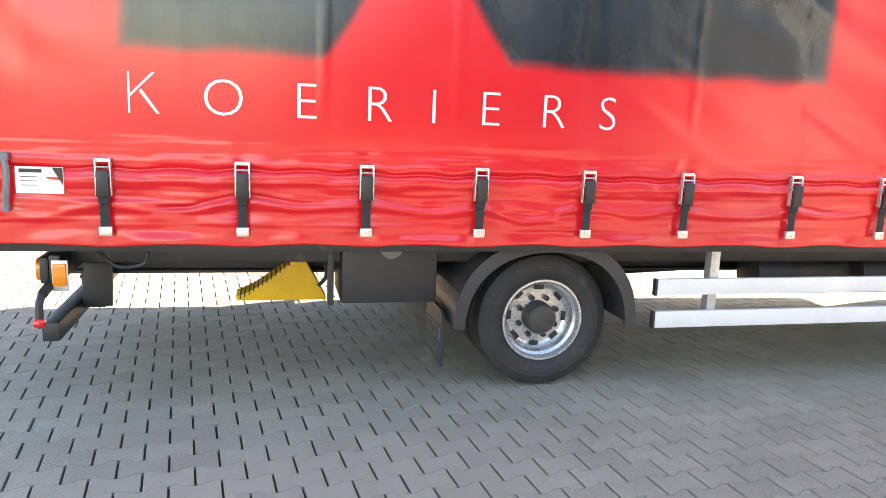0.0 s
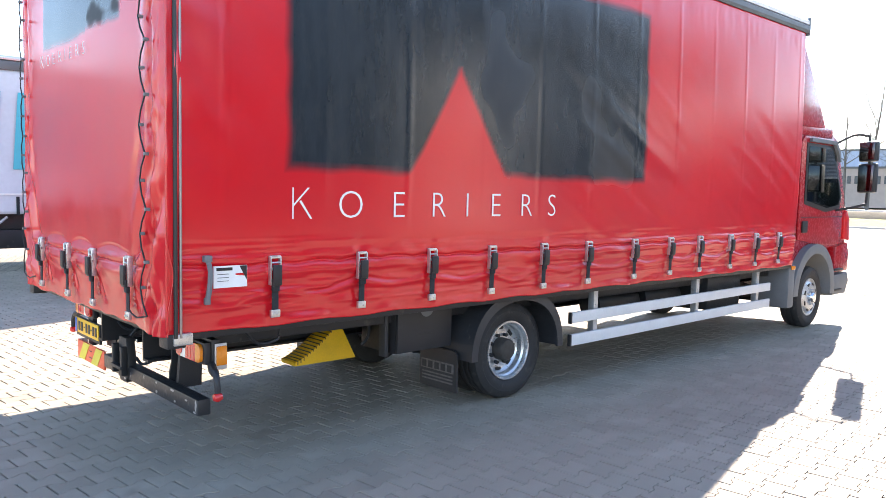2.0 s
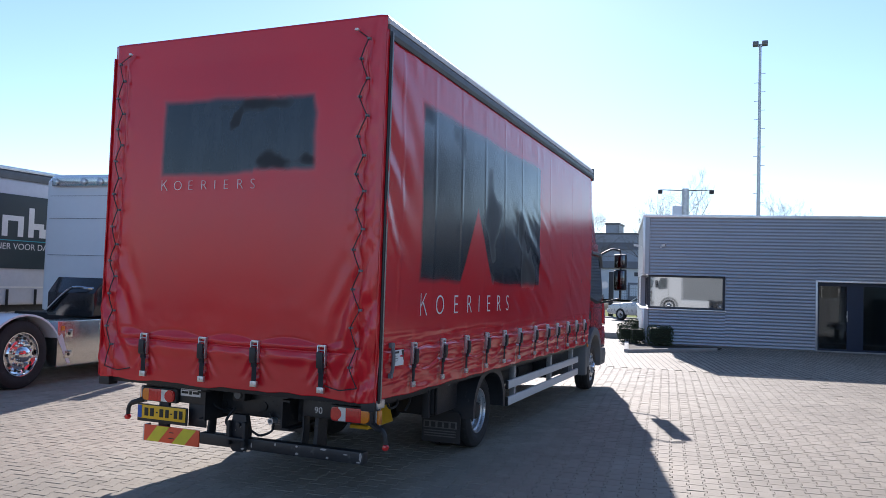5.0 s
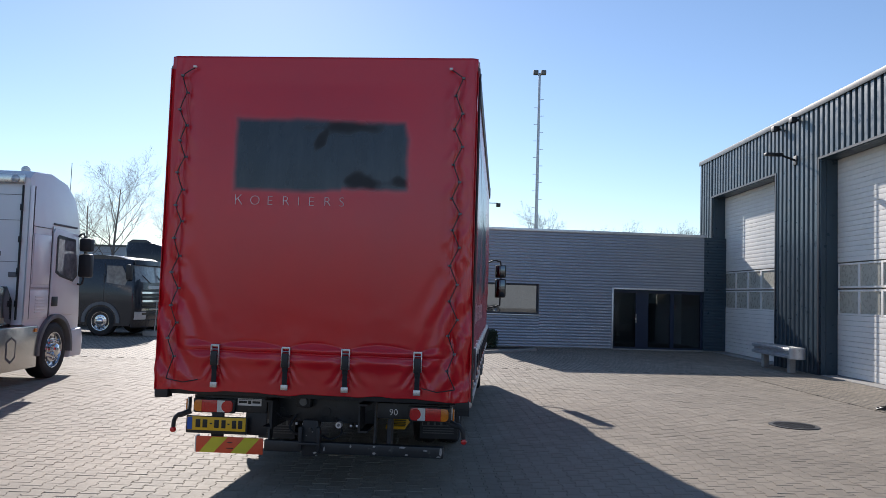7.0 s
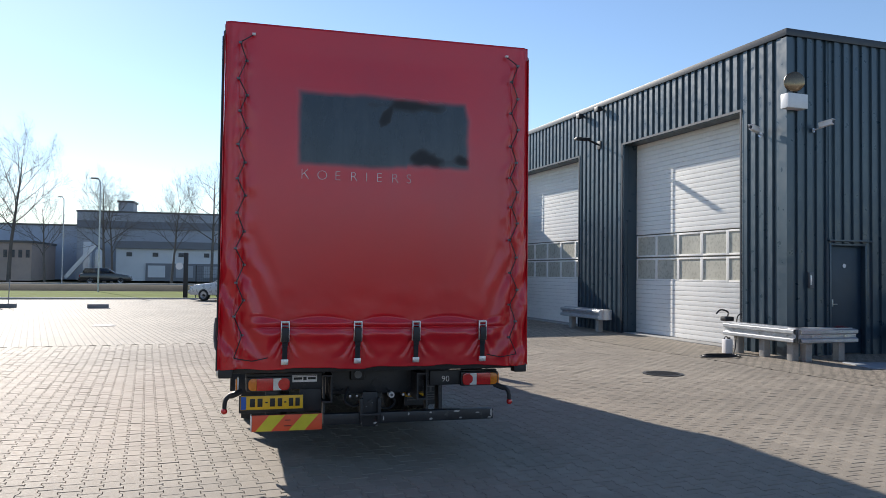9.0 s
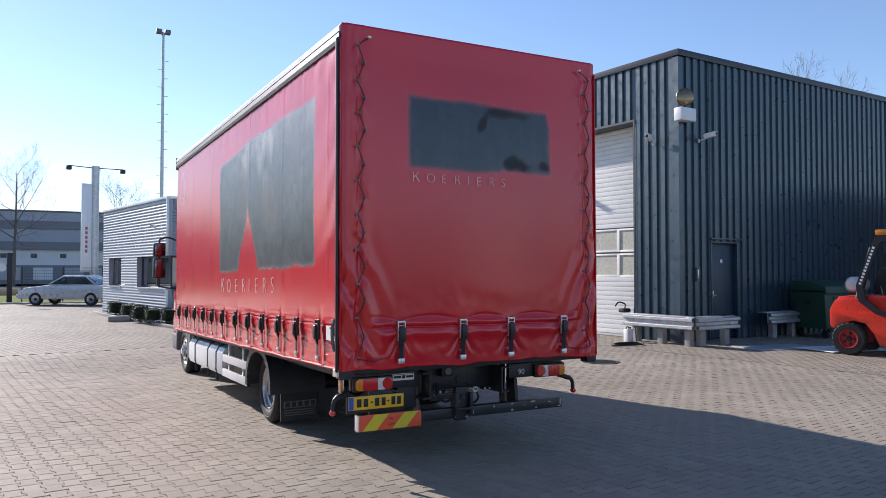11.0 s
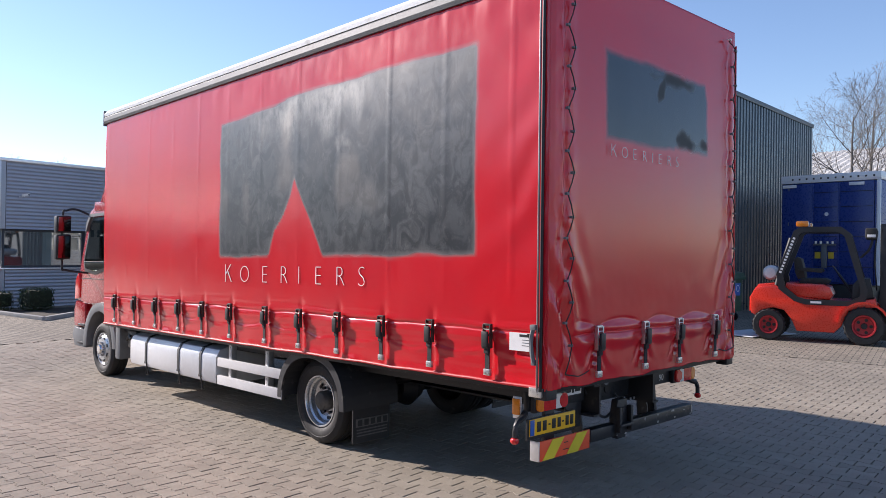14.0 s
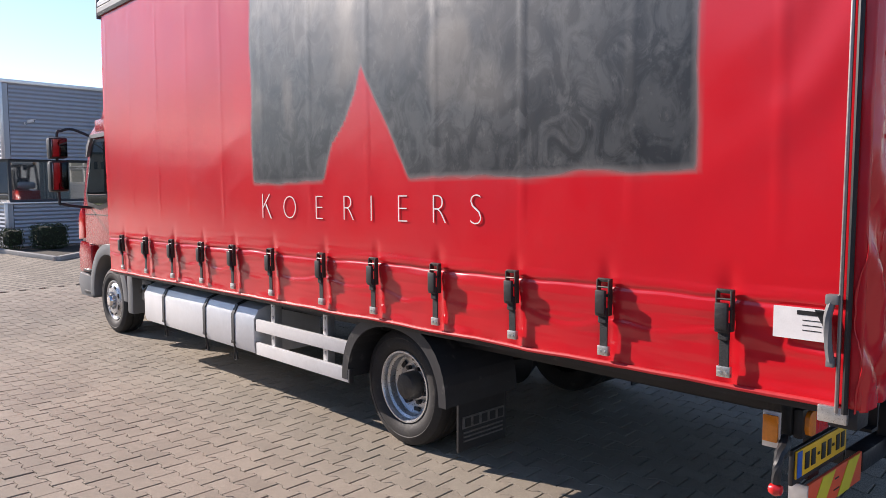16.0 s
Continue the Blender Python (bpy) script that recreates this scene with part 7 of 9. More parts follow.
# dark tractors in a row
def parked_tractor(m, paint, h, label, high, visor=None):
    t = thing("parked_tractor_unit", label, "truck", m, group="tractor units parked in a row")
    levels = [(0.34, -0.06), (0.62, 0.0), (1.1, 0.0), (1.7, -0.05), (2.45, -0.16)]
    levels += [(h - 0.55, -0.26), (h - 0.28, -0.42), (h - 0.08, -0.80), (h, -1.25)] if high else [(h - 0.16, -0.30), (h - 0.04, -0.6), (h, -1.1)]

    def front(z):
        for (z0, y0), (z1, y1) in zip(levels, levels[1:]):
            if z <= z1:
                return y0 + (y1 - y0) * max(0.0, (z - z0) / (z1 - z0))
        return levels[-1][1]

    def face(x, z):
        return front(z) - 0.10 * abs(x / 1.2) ** 2.5 - 0.14 * abs(x / 1.2) ** 10

    b1 = B()
    rings = []
    for z, _ in levels:
        hw = 1.22 - (0.16 if z > h - 0.2 else 0.05 if z > h - 0.4 else 0.0)
        xs = [hw * math.sin(math.radians(a)) for a in range(-90, 91, 12)]
        ring = [(x, face(x * 1.2 / hw, z), z) for x in xs] + [(hw, -2.1, z), (hw - 0.12, -2.25, z), (-hw + 0.12, -2.25, z), (-hw, -2.1, z)]
        rings.append([b1.verts.new(p) for p in ring])
    n = len(rings[0])
    for p, q in zip(rings, rings[1:]):
        for k in range(n):
            b1.faces.new((p[k], p[(k + 1) % n], q[(k + 1) % n], q[k]))
    b1.faces.new(rings[0][::-1])
    b1.faces.new(rings[-1])
    body = part("cab_body", b1, paint, t)

    def skin(x0, x1, z0, z1, out, material, name, parent, cells=10):
        """A curved panel that follows the cab front."""
        bq = B()
        cols = [[[bq.verts.new((x, face(x, z) + o, z)) for z in (z0, (z0 + z1) / 2, z1)] for o in (out, out - 0.03)] for x in (x0 + (x1 - x0) * k / cells for k in range(cells + 1))]
        for c, d in zip(cols, cols[1:]):
            for j in range(2):
                bq.faces.new((c[0][j], d[0][j], d[0][j + 1], c[0][j + 1]))
                bq.faces.new((c[1][j], c[1][j + 1], d[1][j + 1], d[1][j]))
            bq.faces.new((c[0][2], d[0][2], d[1][2], c[1][2]))
            bq.faces.new((c[0][0], c[1][0], d[1][0], d[0][0]))
        for c in (cols[0], cols[-1]):
            bq.faces.new((c[0][0], c[0][1], c[0][2], c[1][2], c[1][1], c[1][0]))
        bmesh.ops.recalc_face_normals(bq, faces=bq.faces)
        return part(name, bq, material, parent)

    wz0, wz1 = 1.74, 2.52 if high else h - 0.30
    skin(-1.12, 1.12, wz0, wz1, 0.008, M_SCREEN, "windscreen", t)
    for x in (-0.45, 0.45):
        b1 = B()
        rod(b1, (x, face(x, wz0) + 0.03, wz0 - 0.02), (x + 0.42, face(x + 0.42, wz0 + 0.22) + 0.03, wz0 + 0.22), 0.012, 6)
        part("wiper", b1, M_INK, t)
    skin(-1.16, 1.16, wz1 + 0.01, wz1 + 0.17, 0.13, visor or paint, "sun_visor", t)
    skin(-0.95, 0.95, 0.66, 1.50, 0.006, M_INK, "grille_recess", t)
    for k in range(6):
        skin(-0.93, 0.93, 0.70 + 0.135 * k, 0.765 + 0.135 * k, 0.035, M_CHROME if k % 2 else paint, "grille_slat", t)
    skin(-0.55, 0.55, 1.53, 1.64, 0.012, M_GALV, "badge_panel", t)
    skin(-1.2, 1.2, 0.30, 0.52, 0.05, paint, "bumper", t)
    for s in (-1, 1):
        skin(s * 0.72, s * 1.16, 0.55, 0.80, 0.03, M_HEADLAMP, "headlamp", t, 5)
        if high:
            skin(s * 0.35, s * 1.0, h - 0.55, h - 0.32, 0.02, M_HEADLAMP, "roof_lamp", t, 5)
        b1 = B()
        slab(b1, [(-1.12, wz0 - 0.04), (-1.12, wz1 - 0.04), (-0.62, wz1 - 0.04), (-0.40, wz0 + 0.1), (-0.5, wz0 - 0.12)], "x", s * 1.215, s * 1.228)
        part("side_window", b1, M_SCREEN, t)
        b1 = B()
        slab(b1, [(-1.20, 0.95), (-1.20, wz1 + 0.04), (-1.185, wz1 + 0.04), (-1.185, 0.95)], "x", s * 1.216, s * 1.224)
        part("door_gap", b1, M_INK, t)
        b1 = B()
        outer, inner = [], []
        for k in range(15):
            a = math.radians(-5 + 190 * k / 14)
            outer.append((-1.25 + 0.64 * math.cos(a), 0.47 + 0.62 * math.sin(a)))
            inner.append((-1.25 + 0.52 * math.cos(a), 0.47 + 0.52 * math.sin(a)))
        slab(b1, outer + inner[::-1], "x", s * 0.9, s * 1.245)
        part("wheel_arch", b1, M_GREYPL, t, smooth=False)
        b1 = B()
        box(b1, (s * 1.20, -0.42, 1.80), (s * 1.40, -0.24, 2.30), 0.06)
        ma = part("mirror", b1, M_BLACK, t)
        big_wheel(t, s * 1.235, -1.25, s, CHROME_W)
        big_wheel(t, s * 1.19, -4.9, s, CHROME_W)
        b1 = B()
        box(b1, (s * 0.75, -4.1, 0.30), (s * 1.20, -2.0, 0.90), 0.03)
        part("side_skirt", b1, paint, t)
    if high:
        b1 = B()
        slab(b1, [(-2.25, h - 0.02), (-2.05, h + 0.10), (-1.5, h + 0.10), (-1.25, h + 0.0)], "x", -0.95, 0.95, 0.02)
        part("roof_deflector", b1, paint, t)
    b1 = B()
    box(b1, (-0.5, -5.5, 0.55), (0.5, -2.25, 0.85), 0.02)
    part("chassis_frame", b1, M_CHASSIS, t)
    return t


M_NIGHT = mat("black_blue_paint", (0.012, 0.016, 0.024), 0.2, var=0.05, scale=2, coat=0.25)
M_DKGREY = mat("dark_grey_paint", (0.022, 0.024, 0.028), 0.22, var=0.05, scale=2, coat=0.2)
M_GREENB = mat("dark_teal_paint", (0.012, 0.03, 0.035), 0.22, var=0.05, scale=2, coat=0.2)
M_BLUEP = mat("blue_truck_paint", (0.03, 0.07, 0.20), 0.25, var=0.05, scale=2, coat=0.2)
parked_tractor(pose(-10.1, 18.5, 0, 0, 0, -90), M_NIGHT, 2.58, "low black tractor unit parked in the row", False)
parked_tractor(pose(-10.75, 22.8, 0, 0, 0, -92), M_DKGREY, 3.28, "tall dark grey tractor unit with a roof deflector", True)
parked_tractor(pose(-11.3, 26.6, 0, 0, 0, -92), M_GREENB, 3.28, "tall dark teal tractor unit in the row", True, M_ALU)
parked_tractor(pose(-11.8, 30.4, 0, 0, 0, -92), M_BLUEP, 3.25, "tall blue tractor unit with a white roof at the row's end", True, M_WHITE)
parked_tractor(pose(7.6, -14.0, 0, 0, 0, 90), M_WHITE, 3.3, "white tractor unit parked at the yard's other end", True)
parked_tractor(pose(-15.6, 20.6, 0, 0, 0, -80), M_BLUEP, 3.3, "blue tractor unit standing behind the row", True)
for x, y, posts in ((-9.92, 18.18, (-0.06, 0.08)), (-10.47, 27.65, (0.1,)), (-6.99, 27.36, ())):
    t = thing("fence_foot", "pale grey concrete foot of a mobile fence", "fence foot", pose(x, y, 0, 0, 0, 8), group="fence feet")
    bm = B()
    box(bm, (-0.40, -0.13, 0.0), (0.40, 0.13, 0.17), 0.03)
    part("block", bm, M_CONC, t)
    for dx in posts:
        bm = B()
        rod(bm, (dx, 0, 0.15), (dx + 0.04, 0, 1.15), 0.018, 8)
        part("post", bm, M_GALV, t)


# cars
def car(m, paint, label, estate=False):
    t = thing("parked_car", label, "car", m)
    roof_y = -1.75 if estate else -1.0
    b1 = B()
    slab(b1, [(-2.2, 0.30), (-2.28, 0.62), (-2.2, 0.92), (-1.5, 0.98), (0.9, 0.95), (1.95, 0.82), (2.22, 0.62), (2.2, 0.30)] , "x", -0.86, 0.86, 0.07)
    part("body", b1, paint, t)
    b1 = B()
    slab(b1, [(-2.0 if estate else -1.65, 0.95), (roof_y, 1.40), (0.1, 1.42), (0.95, 0.94)], "x", -0.72, 0.72, 0.06)
    part("cabin", b1, paint, t)
    for s in (-1, 1):
        b1 = B()
        slab(b1, [(-1.80 if estate else -1.42, 1.0), (roof_y - 0.02, 1.34), (0.06, 1.35), (0.72, 1.0)], "x", s * 0.722, s * 0.732)
        part("side_window", b1, M_GLASSDARK, t)
        b1 = B()
        box(b1, (s * 0.55, -2.30, 0.66), (s * 0.84, -2.24, 0.84), 0.02)
        part("tail_lamp", b1, M_LAMPRED, t)
        b1 = B()
        box(b1, (s * 0.55, 2.16, 0.58), (s * 0.82, 2.23, 0.74), 0.02)
        part("headlamp", b1, M_HEADLAMP, t)
        for y in (-1.35, 1.35):
            wheel_at(t, CAR_W, pose(s * 0.87, y, 0.31, 0, 0, 0 if s > 0 else 180))
    b1 = B()
    slab(b1, [(-2.08 if estate else -1.66, 1.0), (roof_y - 0.1, 1.36), (roof_y - 0.06, 1.38), (-2.0 if estate else -1.58, 1.0)], "x", -0.62, 0.62)
    part("rear_window", b1, M_GLASSDARK, t)
    b1 = B()
    box(b1, (-0.26, -2.315, 0.70), (0.26, -2.29, 0.80), 0.004)
    part("number_plate", b1, M_PLATE, t)
    b1 = B()
    box(b1, (-0.86, -2.36, 0.36), (0.86, -2.26, 0.54), 0.03)
    box(b1, (-0.86, 2.18, 0.36), (0.86, 2.30, 0.54), 0.03)
    part("bumper", b1, paint, t)
    return t


def small_wheel():
    out = []
    for me, k in zip(REAR_W, range(5)):
        c = me.copy()
        c.transform(Matrix.Diagonal((0.9, 0.83, 0.83, 1)))
        out.append(c)
    return out


CAR_W = small_wheel()
M_CARSILVER = mat("silver_car_paint", (0.55, 0.56, 0.57), 0.28, metal=0.3, var=0.02, scale=0.6, coat=0.5, rvar=0.02)
M_CARBLACK = mat("black_car_paint", (0.012, 0.012, 0.014), 0.2, var=0.04, scale=3, coat=0.5)
car(pose(-1.75, 35.2, 0, 0, 0, 58), M_CARSILVER, "silver four-door saloon parked by the yard gate")
car(pose(-15.0, 76.5, 0.02, 0, 0, -86) @ Matrix.Diagonal((1.05, 1.04, 1.16, 1)), M_CARBLACK, "black estate car on the road", True)


# ---- forklift ----
GUARD_BACK = -0.06                         # how far the guard stands back on the body
F = pose(11.33, 3.05, 0, 0, 0, 197.0) @ Matrix.Diagonal((1.03, 1.03, 1.06, 1))
fork = thing("forklift_truck", "orange-red forklift truck with black overhead guard", "forklift", F)
M_FORKRED = mat("orange_red_paint", (0.74, 0.040, 0.018), 0.30, var=0.08, scale=4, coat=0.3, dirt=(0.30, 0.05, 0.03), dirt_at=0.68)
bm = B()
slab(bm, [(-1.18, 0.50), (-1.20, 0.82), (-1.10, 1.00), (-0.75, 1.06), (-0.40, 0.86), (0.10, 0.80), (0.62, 0.80), (0.98, 0.86), (1.02, 0.70), (0.55, 0.62), (0.42, 0.32), (0.30, 0.20), (-0.35, 0.20), (-0.45, 0.42), (-0.58, 0.58), (-0.78, 0.62), (-0.98, 0.56), (-1.08, 0.45)], "x", -0.56, 0.56, 0.04)
part("body", bm, M_FORKRED, fork)
bm = B()
slab(bm, [(-1.22, 0.52), (-1.22, 0.80), (-1.06, 1.06), (-0.70, 1.10), (-0.72, 0.72), (-0.95, 0.60)], "x", -0.50, 0.50, 0.05)
part("counterweight", bm, M_FORKRED, fork)
for s in (-1, 1):
    bm = B()
    g = [(-0.62, 1.02), (-0.66, 1.30), (-0.36, 2.12), (-0.24, 2.20), (0.46, 2.20), (0.62, 2.08), (0.92, 1.02), (0.88, 0.84), (0.66, 0.74), (-0.14, 0.74), (-0.34, 0.80)]
    q = [(-0.50, 1.06), (-0.54, 1.28), (-0.26, 2.06), (-0.20, 2.10), (0.42, 2.10), (0.52, 2.02), (0.80, 1.04), (0.78, 0.92), (0.62, 0.84), (-0.12, 0.84), (-0.28, 0.88)]
    for k in range(len(g)):
        k2 = (k + 1) % len(g)
        slab(bm, [g[k], g[k2], q[k2], q[k]], "x", s * 0.50, s * 0.585)
    gu = part("guard_side", bm, M_BLACK, fork, "black moulded side frame of the overhead guard", smooth=False)
    bm = B()
    d = Vector((0, 0.30, 0.82)).normalized()
    for k in range(12):
        c = Vector((s * 0.588, -0.585, 1.34)) + d * (0.062 * k)
        box(bm, (-0.003, -0.022, -0.019), (0.003, 0.022, 0.019), 0, Matrix.Translation(c) @ pose(0, 0, 0, -20, 0, 0))
    part("print_bars", bm, M_LETTER, gu, "white bars in place of a web address")
    bm = B()
    box(bm, (s * 0.586, -0.05, 0.77), (s * 0.592, 0.14, 0.81))
    part("sticker", bm, M_LETTER, gu)
bm = B()
for x in (-0.38, -0.19, 0.0, 0.19, 0.38):
    box(bm, (x - 0.02, -0.24, 2.16), (x + 0.02, 0.46, 2.20), 0.006)
part("roof_bar", bm, M_BLACK, fork)


def fork_wheel(r):
    """Meshes of a chunky tyre with cross lugs and a red rim."""
    b1 = B()
    lathe(b1, [(r * 0.56, -0.20), (r * 0.9, -0.21), (r * 0.97, -0.18), (r * 0.97, -0.02), (r * 0.9, 0.01), (r * 0.6, 0.01), (r * 0.56, -0.01)], 40, closed=True)
    for k in range(22):
        a = 2 * math.pi * k / 22
        box(b1, (-0.19, -0.018, r * 0.93), (0.0, 0.018, r), 0.004, pose(0, 0, 0, math.degrees(a), 0, 0))
    t = mesh_of("tyre", b1, M_TYRE, True)
    b1 = B()
    lathe(b1, [(r * 0.58, -0.02), (r * 0.57, 0.012), (r * 0.50, 0.008), (r * 0.44, -0.04), (r * 0.2, -0.05), (0.01, -0.05), (0.01, -0.1), (r * 0.5, -0.1)], 32, closed=True)
    m = mesh_of("rim", b1, mat("red_rim_paint", (0.42, 0.02, 0.025), 0.45, var=0.15, scale=9, dirt=(0.12, 0.03, 0.03), dirt_at=0.64), True)
    b1 = B()
    for k in range(5):
        a = 2 * math.pi * k / 5
        lathe(b1, [(0.003, 0), (0.03, 0), (0.03, 0.006), (0.003, 0.006)], 10, Matrix.Translation((-0.046, r * 0.33 * math.cos(a), r * 0.33 * math.sin(a))))
    h = mesh_of("hand_holes", b1, M_INK, True)
    b1 = B()
    lathe(b1, [(0.005, -0.05), (r * 0.16, -0.05), (r * 0.14, 0.0), (0.005, 0.004)], 16)
    u = mesh_of("hub", b1, M_CHASSIS, True)
    return t, m, h, u


FW1, FW2 = fork_wheel(0.355), fork_wheel(0.30)
for s in (-1, 1):
    for me4, y, r in ((FW1, 0.80, 0.355), (FW2, -0.85, 0.30)):
        w = share("wheel", me4[0], fork, pose(s * 0.62, y, r, 0, 0, 0 if s > 0 else 180))
        for nm, me in zip(("rim", "hand_holes", "hub"), me4[1:]):
            share(nm, me, w, Matrix())
    bm = B()
    outer, inner = [], []
    for k in range(11):
        a = math.radians(10 + 165 * k / 10)
        outer.append((0.80 + 0.44 * math.cos(a), 0.36 + 0.44 * math.sin(a)))
        inner.append((0.80 + 0.40 * math.cos(a), 0.36 + 0.40 * math.sin(a)))
    slab(bm, outer + inner[::-1], "x", s * 0.42, s * 0.64)
    part("wheel_arch", bm, M_FORKRED, fork)
bm = B()
slab(bm, [(-0.34, 1.09), (0.18, 1.09), (0.22, 1.16), (0.14, 1.20), (-0.30, 1.19)], "x", -0.25, 0.25, 0.03)
part("seat", bm, M_TYRE, fork, "black moulded driver's seat")
bm = B()
slab(bm, [(-0.36, 1.16), (-0.22, 1.20), (-0.26, 1.40), (-0.30, 1.56), (-0.38, 1.60), (-0.44, 1.54), (-0.42, 1.30)], "x", -0.24, 0.24, 0.04)
part("backrest", bm, M_TYRE, fork)
for s in (-1, 1):
    bm = B()
    slab(bm, [(-0.34, 1.33), (0.06, 1.30), (0.09, 1.34), (0.06, 1.38), (-0.34, 1.39)], "x", s * 0.26, s * 0.33, 0.015)
    part("armrest", bm, M_TYRE, fork)
bm = B()
slab(bm, [(-0.62, 0.86), (0.22, 0.80), (0.28, 0.90), (0.22, 1.04), (0.10, 1.09), (-0.55, 1.10)], "x", -0.46, 0.46, 0.05)
part("seat_deck", bm, M_FORKRED, fork)
bm = B()
rod(bm, (0, 0.72, 0.85), (0, 0.42, 1.30), 0.025, 10)
lathe(bm, [(0.17, -0.012), (0.185, 0.0), (0.17, 0.012), (0.155, 0.0)], 24, Matrix.Translation((0, 0.40, 1.33)) @ pose(0, 0, 0, 0, -35, 90), closed=True)
box(bm, (-0.16, 0.392, 1.32), (0.16, 0.412, 1.345), 0.004)
part("steering_wheel", bm, M_BLACK, fork)
bm = B()
slab(bm, [(0.58, 0.80), (0.60, 1.10), (0.70, 1.22), (0.88, 1.22), (0.96, 0.86)], "x", -0.44, 0.44, 0.04)
part("dashboard", bm, M_BLACK, fork)
bm = B()
lathe(bm, [(0.01, -0.36), (0.10, -0.35), (0.145, -0.28), (0.145, 0.28), (0.10, 0.35), (0.01, 0.36)], 24, Matrix.Translation((0.0, -0.86, 1.28)))
part("gas_bottle", bm, M_LAMPWHITE, fork, "pale grey gas bottle lying across the back")
bm = B()
rod(bm, (0.46, -0.66, 1.05), (0.46, -0.40, 1.98), 0.06, 14)
part("exhaust_pipe", bm, M_INK, fork)
bm = B()
box(bm, (-0.46, -0.30, 2.205), (0.46, -0.12, 2.30), 0.03)
bl = part("beacon_bar", bm, M_LAMPWHITE, fork, "amber and clear beacon bar")
for s in (-1, 1):
    bm = B()
    box(bm, (s * 0.47, -0.32, 2.20), (s * 0.60, -0.10, 2.31), 0.03)
    part("amber_end", bm, M_LAMPORANGE, bl)
for s in (-1, 1):
    bm = B()
    box(bm, (s * 0.30, 1.05, 0.10), (s * 0.38, 1.19, 2.22), 0.008)
    part("mast_rail", bm, M_CHASSIS, fork)
    bm = B()
    box(bm, (s * 0.20, 1.08, 0.12), (s * 0.27, 1.17, 2.10), 0.008)
    part("inner_mast_rail", bm, M_CHASSIS, fork)
    bm = B()
    rod(bm, (s * 0.12, 1.12, 0.3), (s * 0.12, 1.12, 2.0), 0.035, 12)
    part("lift_cylinder", bm, M_GREYPL, fork)
    bm = B()
    slab(bm, [(1.26, 0.62), (1.26, 0.06), (2.3, 0.03), (2.3, 0.05), (1.32, 0.11), (1.30, 0.62)], "x", s * 0.24, s * 0.34)
    part("fork", bm, M_CHASSIS, fork)
    bm = B()
    box(bm, (s * 0.42, 0.80, 1.94), (s * 0.62, 1.00, 2.14), 0.04)
    lamp = part("work_lamp", bm, M_TYRE, fork)
    bm = B()
    box(bm, (s * 0.621, 0.83, 1.97), (s * 0.626, 0.97, 2.02), 0.002)
    part("lens", bm, M_LETTER, lamp)
    bm = B()
    tube(bm, bend([(s * 0.52, 0.92, 1.95), (s * 0.54, 0.86, 1.75), (s * 0.52, 0.72, 1.60)], 4), 0.018, 6)
    part("lamp_stalk", bm, M_TYRE, fork)
bm = B()
for z in (0.2, 0.55, 2.1, 1.3):
    box(bm, (-0.38, 1.06, z - 0.05), (0.38, 1.10, z + 0.05), 0.006)
box(bm, (-0.50, 1.21, 0.25), (0.50, 1.255, 0.36), 0.006)
box(bm, (-0.50, 1.21, 0.58), (0.50, 1.255, 0.68), 0.006)
part("fork_carriage", bm, M_CHASSIS, fork)
bm = B()
for k in range(3):
    tube(bm, bend([(0.15 + 0.05 * k, 1.0, 2.1), (0.2 + 0.05 * k, 0.96, 1.6), (0.14 + 0.05 * k, 1.0, 1.0)], 5), 0.014, 6)
part("hydraulic_hose", bm, M_BLACK, fork)

for ob in fork.children:
    if ob.name.split(".")[0] in ("guard_side", "roof_bar", "beacon_bar", "exhaust_pipe", "steering_wheel"):
        ob.location = (0.0, GUARD_BACK, -0.035)

# ---- waste bin, container, ground clutter ----
wb = thing("waste_bin", "large dark green wheeled plastic waste bin with lid", "waste bin", H @ pose(4.33, -0.85, 0, 0, 0, -4))
M_GREENPL = mat("dark_green_plastic", (0.014, 0.055, 0.030), 0.5, var=0.12, scale=5, bump=0.06, bscale=60)
bm = B()
slab(bm, [(-0.62, 0.24), (0.62, 0.24), (0.69, 1.12), (-0.69, 1.12)], "y", -0.48, 0.42, 0.04)
part("tub", bm, M_GREENPL, wb)
bm = B()
slab(bm, [(-0.54, 1.14), (-0.52, 1.25), (-0.1, 1.38), (0.36, 1.40), (0.48, 1.30), (0.48, 1.14)], "x", -0.71, 0.71, 0.04)
part("lid", bm, M_GREENPL, wb)
bm = B()
box(bm, (-0.74, -0.56, 1.07), (0.74, -0.47, 1.15), 0.02)
part("rim", bm, M_GREENPL, wb)
for s in (-1, 1):
    bm = B()
    rod(bm, (s * 0.68, -0.05, 0.86), (s * 0.78, -0.05, 0.86), 0.035, 12)
    part("lift_pin", bm, M_BLACK, wb)
    for y in (-0.36, 0.30):
        bm = B()
        lathe(bm, [(0.01, -0.025), (0.095, -0.025), (0.1, -0.015), (0.1, 0.015), (0.095, 0.025), (0.01, 0.025)], 20, pose(s * 0.5, y, 0.1))
        box(bm, (s * 0.5 - 0.03, y - 0.02, 0.1), (s * 0.5 + 0.03, y + 0.02, 0.25), 0.005)
        part("castor", bm, M_BLACK, wb)
bm = B()
box(bm, (0.20, -0.505, 0.66), (0.50, -0.492, 0.98), 0.004)
stk = part("sticker", bm, M_BLUE, wb, "blue sticker with a white ring mark")
bm = B()
lathe(bm, [(0.075, 0), (0.09, 0), (0.09, 0.003), (0.075, 0.003)], 24, pose(0.35, -0.506, 0.85, 0, 0, -90), closed=True)
part("ring_mark", bm, M_LETTER, stk)
bm = B()
